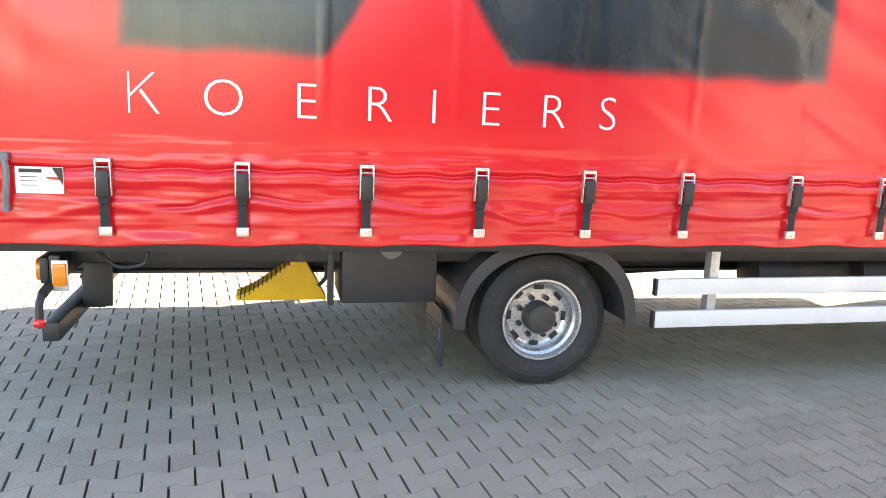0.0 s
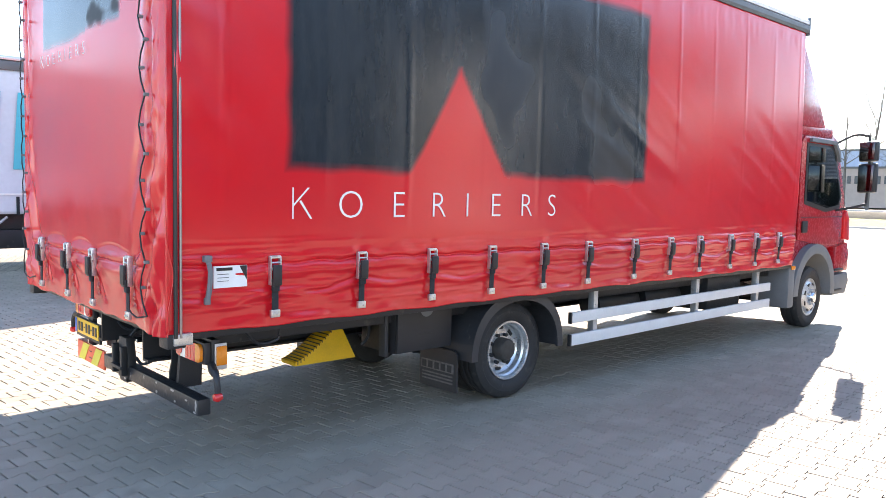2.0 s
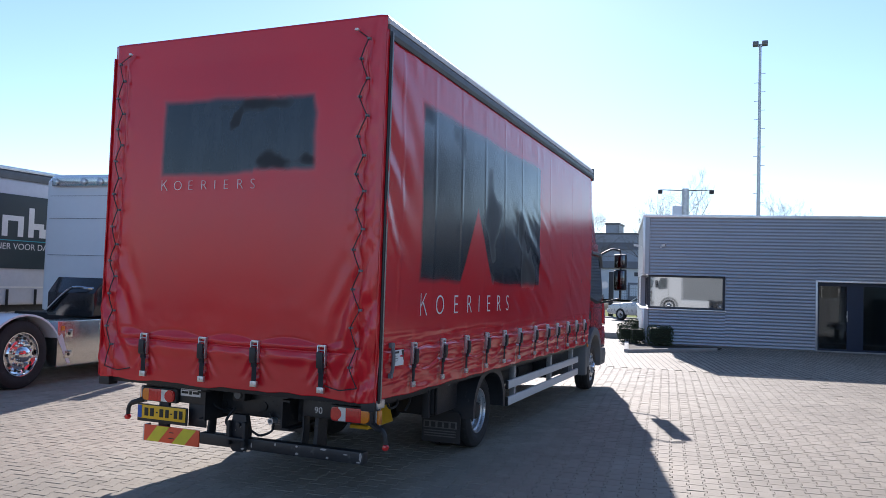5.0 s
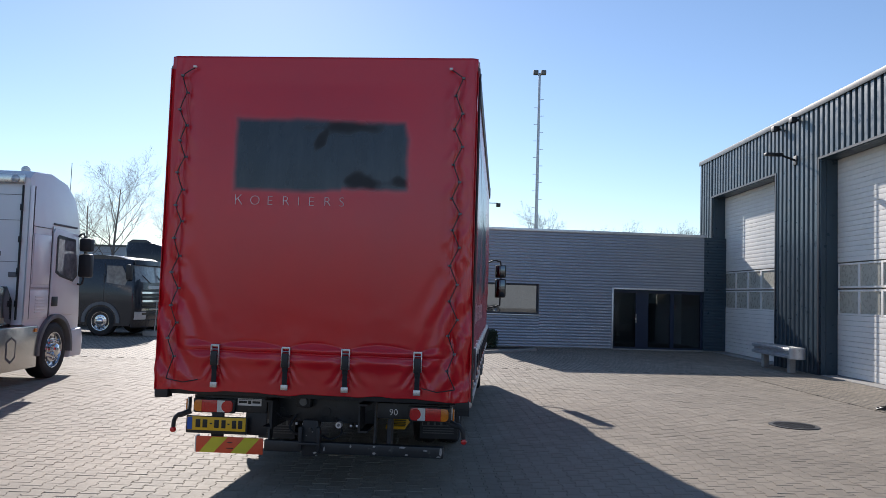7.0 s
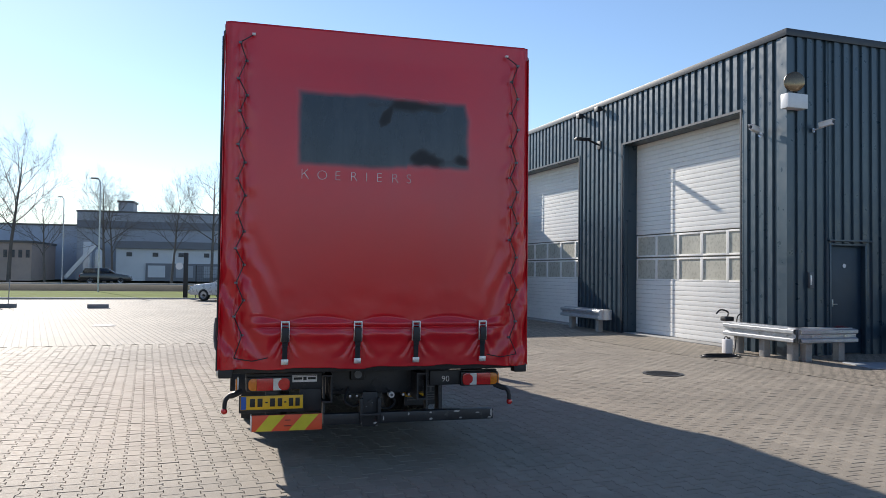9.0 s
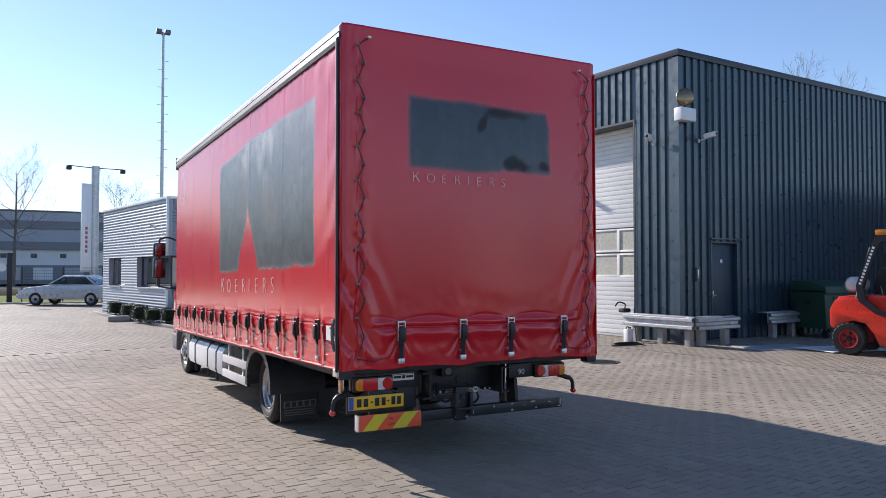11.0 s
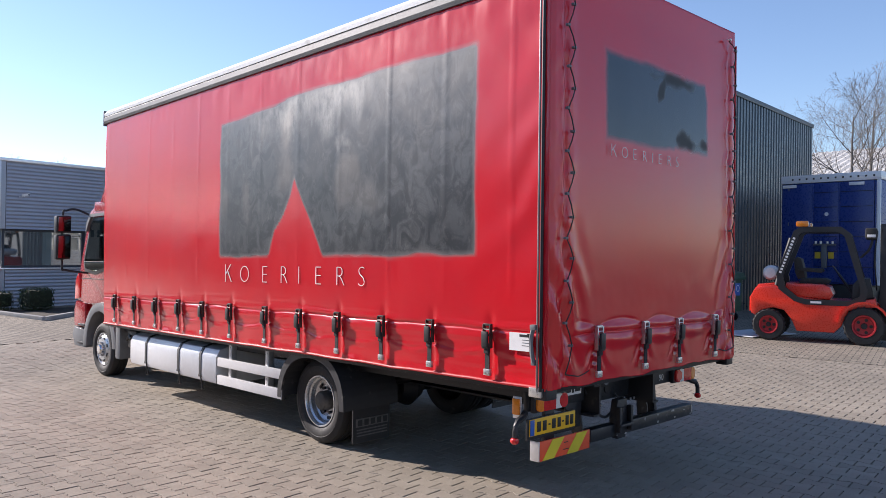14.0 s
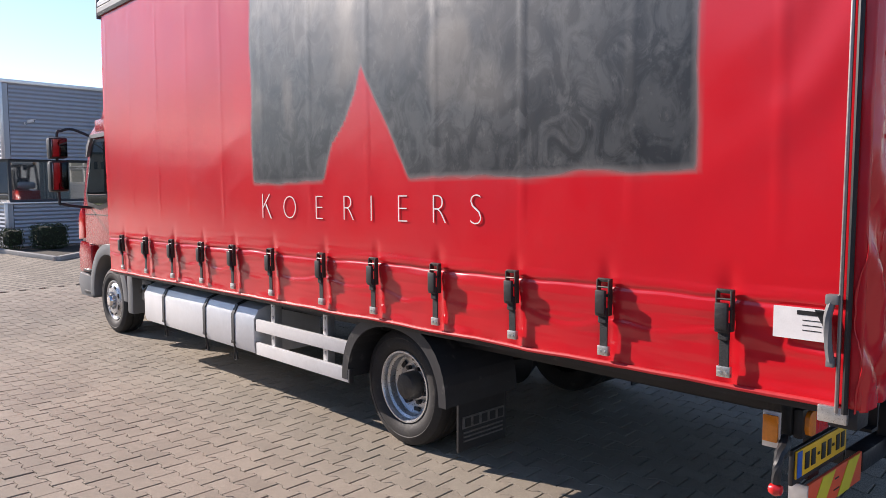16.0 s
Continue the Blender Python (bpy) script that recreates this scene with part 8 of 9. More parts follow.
box(bm, (-0.35, -0.500, 0.80), (-0.12, -0.49, 1.02), 0.03)
part("recess", bm, M_INK, wb)

cont = thing("blue_box_trailer", "dark blue box trailer with a white top rail and panelled front", "trailer", pose(17.8, 5.15, 0, 0, 0, -2))
M_NAVY = mat("navy_container_paint", (0.016, 0.040, 0.20), 0.30, var=0.1, scale=2, bump=0.05, bscale=8)
bm = B()
box(bm, (0.0, -1.28, 0.95), (9.0, 1.40, 3.82), 0.02)
part("body", bm, M_NAVY, cont)
bm = B()
box(bm, (-0.03, -1.30, 3.83), (9.0, 1.42, 4.06), 0.02)
rail = part("top_rail", bm, M_WHITE, cont, "white top rail with round holes")
bm = B()
for k in range(12):
    box(bm, (-0.036, -1.15 + 0.2 * k, 3.92), (-0.031, -1.10 + 0.2 * k, 3.97))
part("rail_hole", bm, M_INK, rail)
for y0, y1, ribbed in ((0.50, 1.36, False), (-0.21, 0.46, True), (-1.14, -0.25, True)):
    bm = B()
    box(bm, (-0.04, y0, 1.0), (-0.002, y1, 3.80), 0.01)
    d = part("front_panel", bm, M_NAVY, cont)
    for k in range(6 if ribbed else 0):
        bm = B()
        box(bm, (-0.050, y0 + 0.02, 1.43 + 0.42 * k), (-0.041, y1 - 0.02, 1.445 + 0.42 * k), 0.003)
        part("seam", bm, M_INK, d)
    if not ribbed:
        for z in (1.5, 2.6, 3.62):
            bm = B()
            box(bm, (-0.055, y1 - 0.20, z), (-0.041, y1 - 0.17, z + 0.10), 0.004)
            part("latch", bm, M_GREYPL, d)
for y in (0.48, -0.23, -1.18):
    bm = B()
    box(bm, (-0.062, y - 0.018, 1.0), (-0.002, y + 0.018, 3.80), 0.006)
    part("panel_post", bm, M_NAVY, cont)
bm = B()
box(bm, (-0.05, -1.30, 0.95), (-0.002, -1.20, 3.82), 0.01)
part("corner_post", bm, M_WHITE, cont, "white corner post")
bm = B()
lathe(bm, [(0.005, 0), (0.10, 0), (0.10, 0.004), (0.005, 0.004)], 20, pose(-0.045, 0.12, 2.90, 0, 0, 180))
badge = part("round_sticker", bm, M_NAVY, cont, "round blue and white sticker")
bm = B()
lathe(bm, [(0.005, 0), (0.055, 0), (0.055, 0.003), (0.005, 0.003)], 20, pose(-0.050, 0.10, 2.92, 0, 0, 180))
part("sticker_mark", bm, M_LETTER, badge)
for y in (1.15, -0.69):
    bm = B()
    box(bm, (-0.07, y - 0.20, 3.70), (-0.041, y + 0.20, 3.79), 0.01)
    part("lamp_plate", bm, M_WHITE, cont)
# bracket with the air couplings, and yellow plates beside it
bm = B()
box(bm, (-0.16, -0.18, 2.03), (-0.063, 0.42, 2.08), 0.006)
box(bm, (-0.13, 0.06, 1.40), (-0.063, 0.20, 2.03), 0.01)
bracket = part("coupling_bracket", bm, M_GREYPL, cont, "grey bracket with air couplings")
for y in (-0.10, 0.04, 0.22, 0.36):
    bm = B()
    rod(bm, (-0.12, y, 2.08), (-0.12, y, 2.15), 0.035, 10)
    part("coupling", bm, M_STEEL, bracket)
for y0, y1 in ((0.24, 0.40), (-0.12, 0.03)):
    bm = B()
    box(bm, (-0.075, y0, 1.66), (-0.064, y1, 1.84), 0.004)
    part("yellow_plate", bm, mat("yellow_plate", (0.62, 0.44, 0.03), 0.5, var=0.08, scale=6), cont)
bm = B()
box(bm, (0.1, -1.0, 0.5), (8.8, 1.0, 0.94), 0.03)
part("under_frame", bm, M_CHASSIS, cont)
for y in (-1.0, 1.0):
    for x in (1.2, 2.5):
        share("wheel", CHROME_W[0], cont, pose(x, y * 1.12, 0.47, 0, 0, 90 * y))

# loose things by the hall corner
t = thing("floor_sheet", "pale grey flat sheets lying on the paving", "sheet", H @ pose(0.9, -2.3, 0.0, 0, 0, -16))
bm = B()
box(bm, (-1.0, -0.1, 0.0), (0.6, 0.85, 0.018), 0.004)
part("grey_sheet", bm, mat("grey_sheet", (0.30, 0.32, 0.34), 0.6, var=0.1, scale=4), t)
bm = B()
box(bm, (0.0, -0.95, 0.019), (1.5, 0.1, 0.036), 0.004)
part("white_sheet", bm, mat("white_sheet", (0.70, 0.72, 0.74), 0.5, var=0.06, scale=4), t)
t = thing("hose_coil", "black hose hanging from the barrier and coiled on the ground", "hose", Matrix.Translation((8.15, 7.25, 0)))
bm = B()
pts = [(1.1, 1.0, 0.80), (0.95, 0.9, 0.72), (0.75, 0.65, 0.40), (0.55, 0.4, 0.12), (0.3, 0.1, 0.02)]
for k in range(26):
    a = k * 0.6
    r = 0.42 - 0.005 * k
    pts.append((-0.1 + r * math.cos(a) * 1.1, -0.05 + r * math.sin(a) * 0.55, 0.014 + 0.0015 * k))
tube(bm, bend(pts, 3), 0.013, 6)
part("hose", bm, M_BLACK, t)
t = thing("white_canister", "white plastic canister standing by the barrier", "canister", Matrix.Translation((8.66, 7.86, 0)))
bm = B()
box(bm, (-0.09, -0.075, 0.0), (0.09, 0.075, 0.30), 0.03)
part("can", bm, M_LETTER, t)
bm = B()
rod(bm, (0.05, 0, 0.295), (0.05, 0, 0.335), 0.022, 12)
tube(bm, bend([(-0.07, 0, 0.29), (-0.055, 0, 0.34), (0.0, 0, 0.34), (0.015, 0, 0.29)], 4), 0.012, 6)
part("cap", bm, M_BLACK, t)
t = thing("pump_head", "small black hand pump on the barrier's end", "pump", H @ pose(-0.42, 1.28, 0.637))
bm = B()
box(bm, (-0.12, -0.10, 0.0), (0.10, 0.10, 0.10), 0.03)
tube(bm, bend([(0, 0, 0.1), (0.02, 0.02, 0.2), (-0.1, 0.1, 0.24), (-0.2, 0.12, 0.15)], 4), 0.018, 6)
part("pump", bm, M_BLACK, t)
t = thing("spray_bottle", "small red and white bottle on the paving", "bottle", Matrix.Translation((10.2, 6.45, 0)))
bm = B()
lathe(bm, [(0.004, 0.0), (0.04, 0.0), (0.042, 0.01), (0.042, 0.16), (0.02, 0.20), (0.018, 0.23), (0.004, 0.23)], 16, pose(0, 0, 0, 0, -90, 0))
part("bottle", bm, M_LETTER, t)
bm = B()
lathe(bm, [(0.0425, 0.04), (0.044, 0.04), (0.044, 0.13), (0.0425, 0.13)], 16, pose(0, 0, 0, 0, -90, 0), closed=True)
part("bottle_band", bm, M_LAMPRED, t)
t = thing("rag", "dark red rag on the barrier", "rag", H @ pose(0.55, -0.80, 0.638))
me = grid(lambda u, v: (-0.15 + 0.3 * u, -0.08 + 0.16 * v, 0.005 + 0.05 * (0.5 + 0.5 * fbm(u * 5, v * 5, 3)) * math.sin(math.pi * u) * math.sin(math.pi * v)), 14, 10)
me.materials.append(mat("rag_cloth", (0.10, 0.012, 0.015), 0.9, var=0.2, scale=20))
ob = new("cloth", me)
ob.parent = t
ob.modifiers.new("thickness", "SOLIDIFY").thickness = 0.006
dr = thing("drain_grate", "round rusty cast-iron drain cover in the paving", "drain", Matrix.Translation((5.55, 5.08, 0.004)))
bm = B()
lathe(bm, [(0.27, -0.01), (0.33, -0.01), (0.33, 0.006), (0.27, 0.006)], 30, pose(0, 0, 0, 0, -90, 0), closed=True)
part("ring", bm, M_CHASSIS, dr)
for k in range(9):
    w = math.sqrt(max(0.01, 0.27 ** 2 - (-0.24 + 0.06 * k) ** 2))
    bm = B()
    box(bm, (-w, -0.252 + 0.06 * k, -0.008), (w, -0.228 + 0.06 * k, 0.005))
    part("bar", bm, M_CHASSIS, dr)
for x, y, w in ((-7.0, 27.3, 0.9), (-5.0, 17.1, 0.5), (-3.0, 31.0, 0.5)):
    t = thing("manhole_cover", "dark steel manhole cover set in the paving", "manhole cover", pose(x, y, 0.002, 0, 0, 7), group="manhole covers")
    bm = B()
    box(bm, (-w / 2, -0.3, 0.0), (w / 2, 0.3, 0.008), 0.003)
    part("plate", bm, M_CHASSIS, t)
    bm = B()
    box(bm, (-w / 2 - 0.04, -0.34, -0.002), (w / 2 + 0.04, 0.34, 0.004), 0.002)
    part("frame", bm, M_CONC, t)


# ---- planting strip by the office ----
M_LEAF = mat("box_leaf", (0.035, 0.055, 0.018), 0.6, var=0.3, scale=20, island=0.45)


def leaf_cloud(name, n, fn, size, material):
    """Many small leaves at places given by fn."""
    vs, fs = [], []
    for k in range(n):
        p, out = fn()
        a = Vector((random.gauss(0, 1), random.gauss(0, 1), random.gauss(0, 1))).normalized()
        u = (a + out * 0.6).cross(out + Vector((0.01, 0.2, 0.1))).normalized()
        w = u.cross(a).normalized()
        s = size * random.uniform(0.6, 1.3)
        b = len(vs)
        vs += [p - u * s, p + w * s * 0.5, p + u * s, p - w * s * 0.5]
        fs.append((b, b + 1, b + 2, b + 3))
    me = bpy.data.meshes.new(name)
    me.from_pydata([tuple(v) for v in vs], [], fs)
    me.materials.append(material)
    me.update()
    return me


def shrub(m, w, d, h):
    t = thing("box_shrub", "clipped dark green evergreen shrub in the planting strip", "shrub", m, group="clipped shrubs")

    def fn():
        face = random.random()
        p = Vector((random.uniform(-1, 1), random.uniform(-1, 1), random.uniform(-1, 1)))
        k = random.randrange(3)
        p[k] = math.copysign(1, p[k])
        r = 1 - 0.16 * random.random() ** 2
        q = p * r
        q = q * (1.0 / (abs(q.x) ** 5 + abs(q.y) ** 5 + abs(q.z) ** 5) ** 0.2) * (0.9 + 0.16 * random.random() + 0.12 * noise.noise(p * 2))
        return Vector((q.x * w / 2, q.y * d / 2, h / 2 + q.z * h / 2)), p.normalized()
    ob = new("foliage", leaf_cloud("foliage", int(1500 * (w * h + d * h + w * d)), fn, 0.022, M_LEAF))
    ob.parent = t
    bm = B()
    box(bm, (-w * 0.42, -d * 0.42, 0.08), (w * 0.42, d * 0.42, h * 0.92), 0.08)
    part("inner_foliage", bm, mat("shrub_core", (0.014, 0.02, 0.008), 0.9, var=0.3, scale=9), t)
    bm = B()
    for k in range(3):
        rod(bm, (random.uniform(-0.08, 0.08), random.uniform(-0.08, 0.08), 0), (random.uniform(-0.15, 0.15), random.uniform(-0.1, 0.1), h * 0.6), 0.016, 6)
    part("stem", bm, mat("shrub_stem", (0.06, 0.045, 0.03), 0.9), t)


for x, y, w, d, h in ((0.86, 18.1, 0.70, 0.6, 0.56), (0.18, 18.45, 0.40, 0.40, 0.46), (-0.72, 18.9, 0.45, 0.45, 0.45), (-0.95, 20.0, 0.5, 0.5, 0.5), (-1.1, 21.9, 0.45, 0.5, 0.48), (-1.3, 24.0, 0.5, 0.5, 0.5)):
    shrub(pose(x + (0.5 if y > 18.6 else 0.0), y, 0.05, 0, 0, 10), w, d, h)
STRIP = [(-1.35, 27.0), (-1.00, 23.5), (0.34, 15.60), (1.37, 16.72), (2.4, 17.9)]
bm = B()
for (x0, y0), (x1, y1) in zip(STRIP, STRIP[1:]):
    d = Vector((x1 - x0, y1 - y0, 0))
    box(bm, (0, -0.06, -0.02), (d.length, 0.06, 0.085), 0.012, Matrix.Translation((x0, y0, 0)) @ pose(0, 0, 0, 0, 0, math.degrees(math.atan2(d.y, d.x))))
part("kerb", bm, M_CONC, None, "low concrete kerb round the planting strip", kind="structure", category="kerb")
bm = B()
slab(bm, STRIP + [(2.5, 18.75), (0.38, 18.40), (-1.15, 27.0)], "z", -0.02, 0.045)
part("planting_soil", bm, mat("dark_soil", (0.05, 0.04, 0.03), 0.95, var=0.3, scale=8, bump=0.5, bscale=50), None, "dark bare soil of the planting strip", kind="structure", category="soil")
t = thing("concrete_block", "low grey concrete stop block on the paving", "block", pose(-0.98, 21.0, 0, 0, 0, 2))
bm = B()
box(bm, (-0.32, -0.14, 0.0), (0.32, 0.14, 0.18), 0.03)
part("block", bm, M_CONC, t)


# ---- posts, signs and lamps ----
t = thing("sign_pylon", "tall grey sign pylon with two arm lamps on top", "sign", pose(-0.8, 38.8, 0, 0, 0, 12))
bm = B()
rod(bm, (0.2, 0, 0), (0.2, 0, 7.2), 0.20, 20)
part("column", bm, M_GALV, t)
bm = B()
box(bm, (-0.48, -0.09, 1.6), (0.02, 0.09, 6.25), 0.02)
sg = part("sign_panel", bm, M_WHITE, t)
M_DULLRED = mat("faded_red_print", (0.42, 0.12, 0.10), 0.5, var=0.1)
bm = B()
for k in range(6):
    box(bm, (-0.30, -0.10, 2.6 + 0.24 * k), (-0.18, -0.092, 2.76 + 0.24 * k))
part("sign_bars", bm, M_DULLRED, sg, "red bars in place of a name")
for s in (-1, 1):
    bm = B()
    rod(bm, (0.2, 0, 7.1), (0.2 + s * 1.35, -0.15, 7.12), 0.025, 8)
    arm = part("lamp_arm", bm, M_BLACK, t)
    bm = B()
    box(bm, (0.2 + s * 1.35 - 0.12, -0.28, 6.9), (0.2 + s * 1.35 + 0.12, -0.02, 7.12), 0.04)
    part("lamp_head", bm, M_BLACK, arm)

t = thing("aerial_mast", "tall thin steel mast with climbing rungs and twin lamps", "mast", Matrix.Translation((3.06, 41.2, 0)))
bm = B()
rod(bm, (0, 0, 0), (0, 0, 15.6), 0.13, 12, 0.07)
part("pole", bm, M_GALV, t)
for k in range(22):
    bm = B()
    s = 1 if k % 2 else -1
    rod(bm, (s * 0.08, 0, 3.0 + 0.52 * k), (s * 0.30, 0, 3.0 + 0.52 * k), 0.016, 5)
    part("rung", bm, M_GALV, t)
for s in (-1, 1):
    bm = B()
    box(bm, (s * 0.08, -0.2, 15.5), (s * 0.40, 0.2, 15.75), 0.05, pose(0, 0, 0, 0, 0, 0))
    rod(bm, (0, 0, 15.4), (s * 0.24, 0, 15.6), 0.03, 6)
    part("lamp_head", bm, M_GREYPL, t)


def street_lamp(x, y, h):
    t = thing("street_lamp", "grey street lamp with a short curved arm", "street lamp", pose(x, y, 0.02, 0, 0, 185), group="street lamps")
    b1 = B()
    tube(b1, bend([(0, 0, 0), (0, 0, h * 0.55), (0, 0, h - 0.7), (0.06, 0, h - 0.15), (0.22, 0, h)], 5), 0.055, 8)
    part("pole", b1, M_GALV, t)
    b1 = B()
    box(b1, (0.14, -0.11, h - 0.04), (0.62, 0.11, h + 0.07), 0.03)
    part("lamp_head", b1, M_GREYPL, t)


street_lamp(-11.0, 49.8, 7.7)
street_lamp(-20.5, 83.0, 9.2)
street_lamp(-47.0, 55.0, 8.5)
t = thing("gate_post", "black steel gate post with a round sign", "gate post", pose(-4.5, 38.6, 0.05))
bm = B()
box(bm, (-0.12, -0.12, 0), (0.12, 0.12, 2.5), 0.02)
part("post", bm, M_BLACK, t)
bm = B()
lathe(bm, [(0.01, 0), (0.2, 0), (0.2, 0.02), (0.01, 0.02)], 20, pose(-0.34, -0.1, 1.75, 0, 0, -90))
part("round_sign", bm, M_LETTER, t)
for x0 in (-4.0, 0.0, 4.0, 8.0):
    t = thing("mesh_fence", "black wire mesh fence panel by the gate", "fence", pose(x0, 38.6, 0.05), group="fence panels")
    for k in range(3):
        bm = B()
        rod(bm, (1.9 * k * 0.98 + 0.05, 0, 0), (1.9 * k * 0.98 + 0.05, 0, 1.8), 0.03, 6)
        part("post", bm, M_BLACK, t)
    bm = B()
    for k in range(12):
        rod(bm, (0.0, 0, 0.1 + 0.15 * k), (3.8, 0, 0.1 + 0.15 * k), 0.004, 4)
    for k in range(38):
        rod(bm, (0.05 + 0.1 * k, 0, 0.05), (0.05 + 0.1 * k, 0, 1.78), 0.003, 4)
    part("wire_mesh", bm, M_BLACK, t)


# ---- far buildings ----
def far_building(name, x0, x1, y, deep, h, wall_m, label, bands=(), m=None):
    t = thing(name, label, "building", m or Matrix())
    b1 = B()
    box(b1, (x0, y, 0), (x1, y + deep, h))
    part("wall", b1, wall_m, t)
    b1 = B()
    box(b1, (x0 - 0.15, y - 0.15, h), (x1 + 0.15, y + deep + 0.15, h + 0.25))
    part("roof", b1, M_ROOFGREY, t)
    for z0, z1, n, wm in bands:
        for k in range(n):
            c, half = x0 + (x1 - x0) * (k + 0.5) / n, min(0.25 * (x1 - x0) / n, 0.65 * (z1 - z0))
            a, b = c - half, c + half
            b1 = B()
            box(b1, (a, y - 0.06, z0), (b, y + 0.1, z1))
            part("window", b1, wm, t)
    return t


# grey, blue and brown wall colours lightened to hold the haze of distance
M_FARGREY = mat("grey_far_cladding", (0.40, 0.42, 0.46), 0.6, var=0.06, scale=0.1)
M_FARPALE = mat("pale_far_cladding", (0.68, 0.71, 0.74), 0.6, var=0.06, scale=0.1)
M_FARBLUE = mat("bluish_far_cladding", (0.44, 0.49, 0.58), 0.6, var=0.05, scale=0.1)
M_FARBROWN = mat("brown_far_brick", (0.46, 0.37, 0.32), 0.8, var=0.1, scale=0.2)
M_FARWIN = mat("far_dark_window", (0.05, 0.06, 0.075), 0.3, var=0.1, scale=0.3)
wh = far_building("warehouse", -24.2, 40, 108, 30, 9.4, M_FARGREY, "long grey warehouse across the road")
M_FARDARK = mat("dark_far_fascia", (0.20, 0.21, 0.235), 0.6, var=0.06, scale=0.1)
for z0, z1, m1 in ((8.25, 9.38, M_FARGREY), (7.2, 8.24, M_FARDARK)):
    bm = B()
    box(bm, (-24.2, 107.75, z0), (40, 107.99, z1))
    part("fascia", bm, m1, wh)
far_building("warehouse_annex", -18.5, 38, 104, 3.7, 4.35, M_FARPALE, "pale lower front of the warehouse with small windows", ((3.3, 3.85, 17, M_FARWIN),))
bm = B()
box(bm, (-18.7, 103.6, 4.36), (38.2, 107.7, 5.35))
part("canopy", bm, M_FARDARK, wh)
bm = B()
box(bm, (-14.7, 103.7, 0.0), (38, 103.97, 2.4))
front = part("glazed_front", bm, M_FARDARK, wh)
for k in range(14):
    bm = B()
    box(bm, (-14.4 + 3.6 * k, 103.62, 0.5), (-12.2 + 3.6 * k, 103.69, 2.1))
    part("window", bm, M_FARGREY if k % 3 else M_FARPALE, front)
far_building("roof_house", -19.6, -17.6, 112, 4, 11.2, M_FARGREY, "small grey plant room above the warehouse roof")
far_building("blue_grey_hall", -80, -23.9, 112, 30, 7.6, M_FARBLUE, "blue-grey industrial hall across the road")
far_building("brick_office", -44, -27.3, 98, 12, 4.7, M_FARBROWN, "low brown brick office with square windows", ((2.85, 3.8, 20, M_FARWIN),))
far_building("dark_hall", -75, -44.5, 92, 20, 6.6, M_FARGREY, "dark grey hall beyond the parked trucks")
t = thing("conveyor", "pale slanting conveyor gallery in front of the warehouse", "conveyor", Matrix())
bm = B()
box(bm, (-0.25, -0.3, 0.0), (0.25, 0.3, 5.6), 0.05, pose(-23.8, 100, 0.4, 0, 39, 0))
part("gallery", bm, M_WHITE, t)
bm = B()
rod(bm, (-21.2, 100.6, 0), (-21.2, 100.6, 4.2), 0.12, 8)
part("support", bm, M_FARPALE, t)
bm = B()
box(bm, (-22.2, 102, 1.4), (-21.3, 103, 5.1), 0.05)
part("tower", bm, M_FARPALE, t)
bm = B()
lathe(bm, [(0.02, 0.0), (0.25, 0.0), (0.5, 1.4), (0.5, 3.3), (0.3, 3.8), (0.02, 3.9)], 14, pose(-20.1, 101, 0.3, 0, -90, 0))
part("hopper", bm, M_WHITE, t)
t = far_building("roofed_shed", 36, 62, 4, 26, 4.6, mat("pale_shed_wall", (0.5, 0.5, 0.47), 0.7, var=0.08, scale=0.4), "pale shed with a sloping ribbed roof behind the hall")
me = bpy.data.meshes.new("ribbed_roof")
vs, fs = [], []
for k in range(52):
    y0 = 4 + 26 * k / 52
    for j, (dy, dz) in enumerate(((0, 0), (0.25, 0.06), (0.5, 0))):
        vs += [(35.6, y0 + dy, 4.7 + dz), (48, y0 + dy, 8.6 + dz)]
    b = 6 * k
    fs += [(b, b + 2, b + 3, b + 1), (b + 2, b + 4, b + 5, b + 3)]
me.from_pydata(vs, [], fs)
me.materials.append(mat("pale_ribbed_roof", (0.55, 0.53, 0.49), 0.6, var=0.12, scale=0.6))
ob = new("ribbed_roof", me)
ob.parent = t
ob.modifiers.new("thickness", "SOLIDIFY").thickness = 0.05
# unseen block added to close the yard behind the camera, for bounce and reflections
far_building("rear_hall", -60, 60, -55, -14, 6.5, mat("grey_rear_block", (0.24, 0.25, 0.26), 0.6, var=0.05, scale=0.3), "unseen plain grey block added behind the camera for bounced light")


# ---- bare trees ----
# bark and twig tones are lightened, with distance haze mixed into the colour
M_BARK = mat("grey_brown_bark", (0.14, 0.125, 0.11), 0.9, var=0.25, scale=3, bump=0.4, bscale=20)
M_TWIG = mat("fine_twigs", (0.20, 0.17, 0.145), 0.9, var=0.2, scale=1)


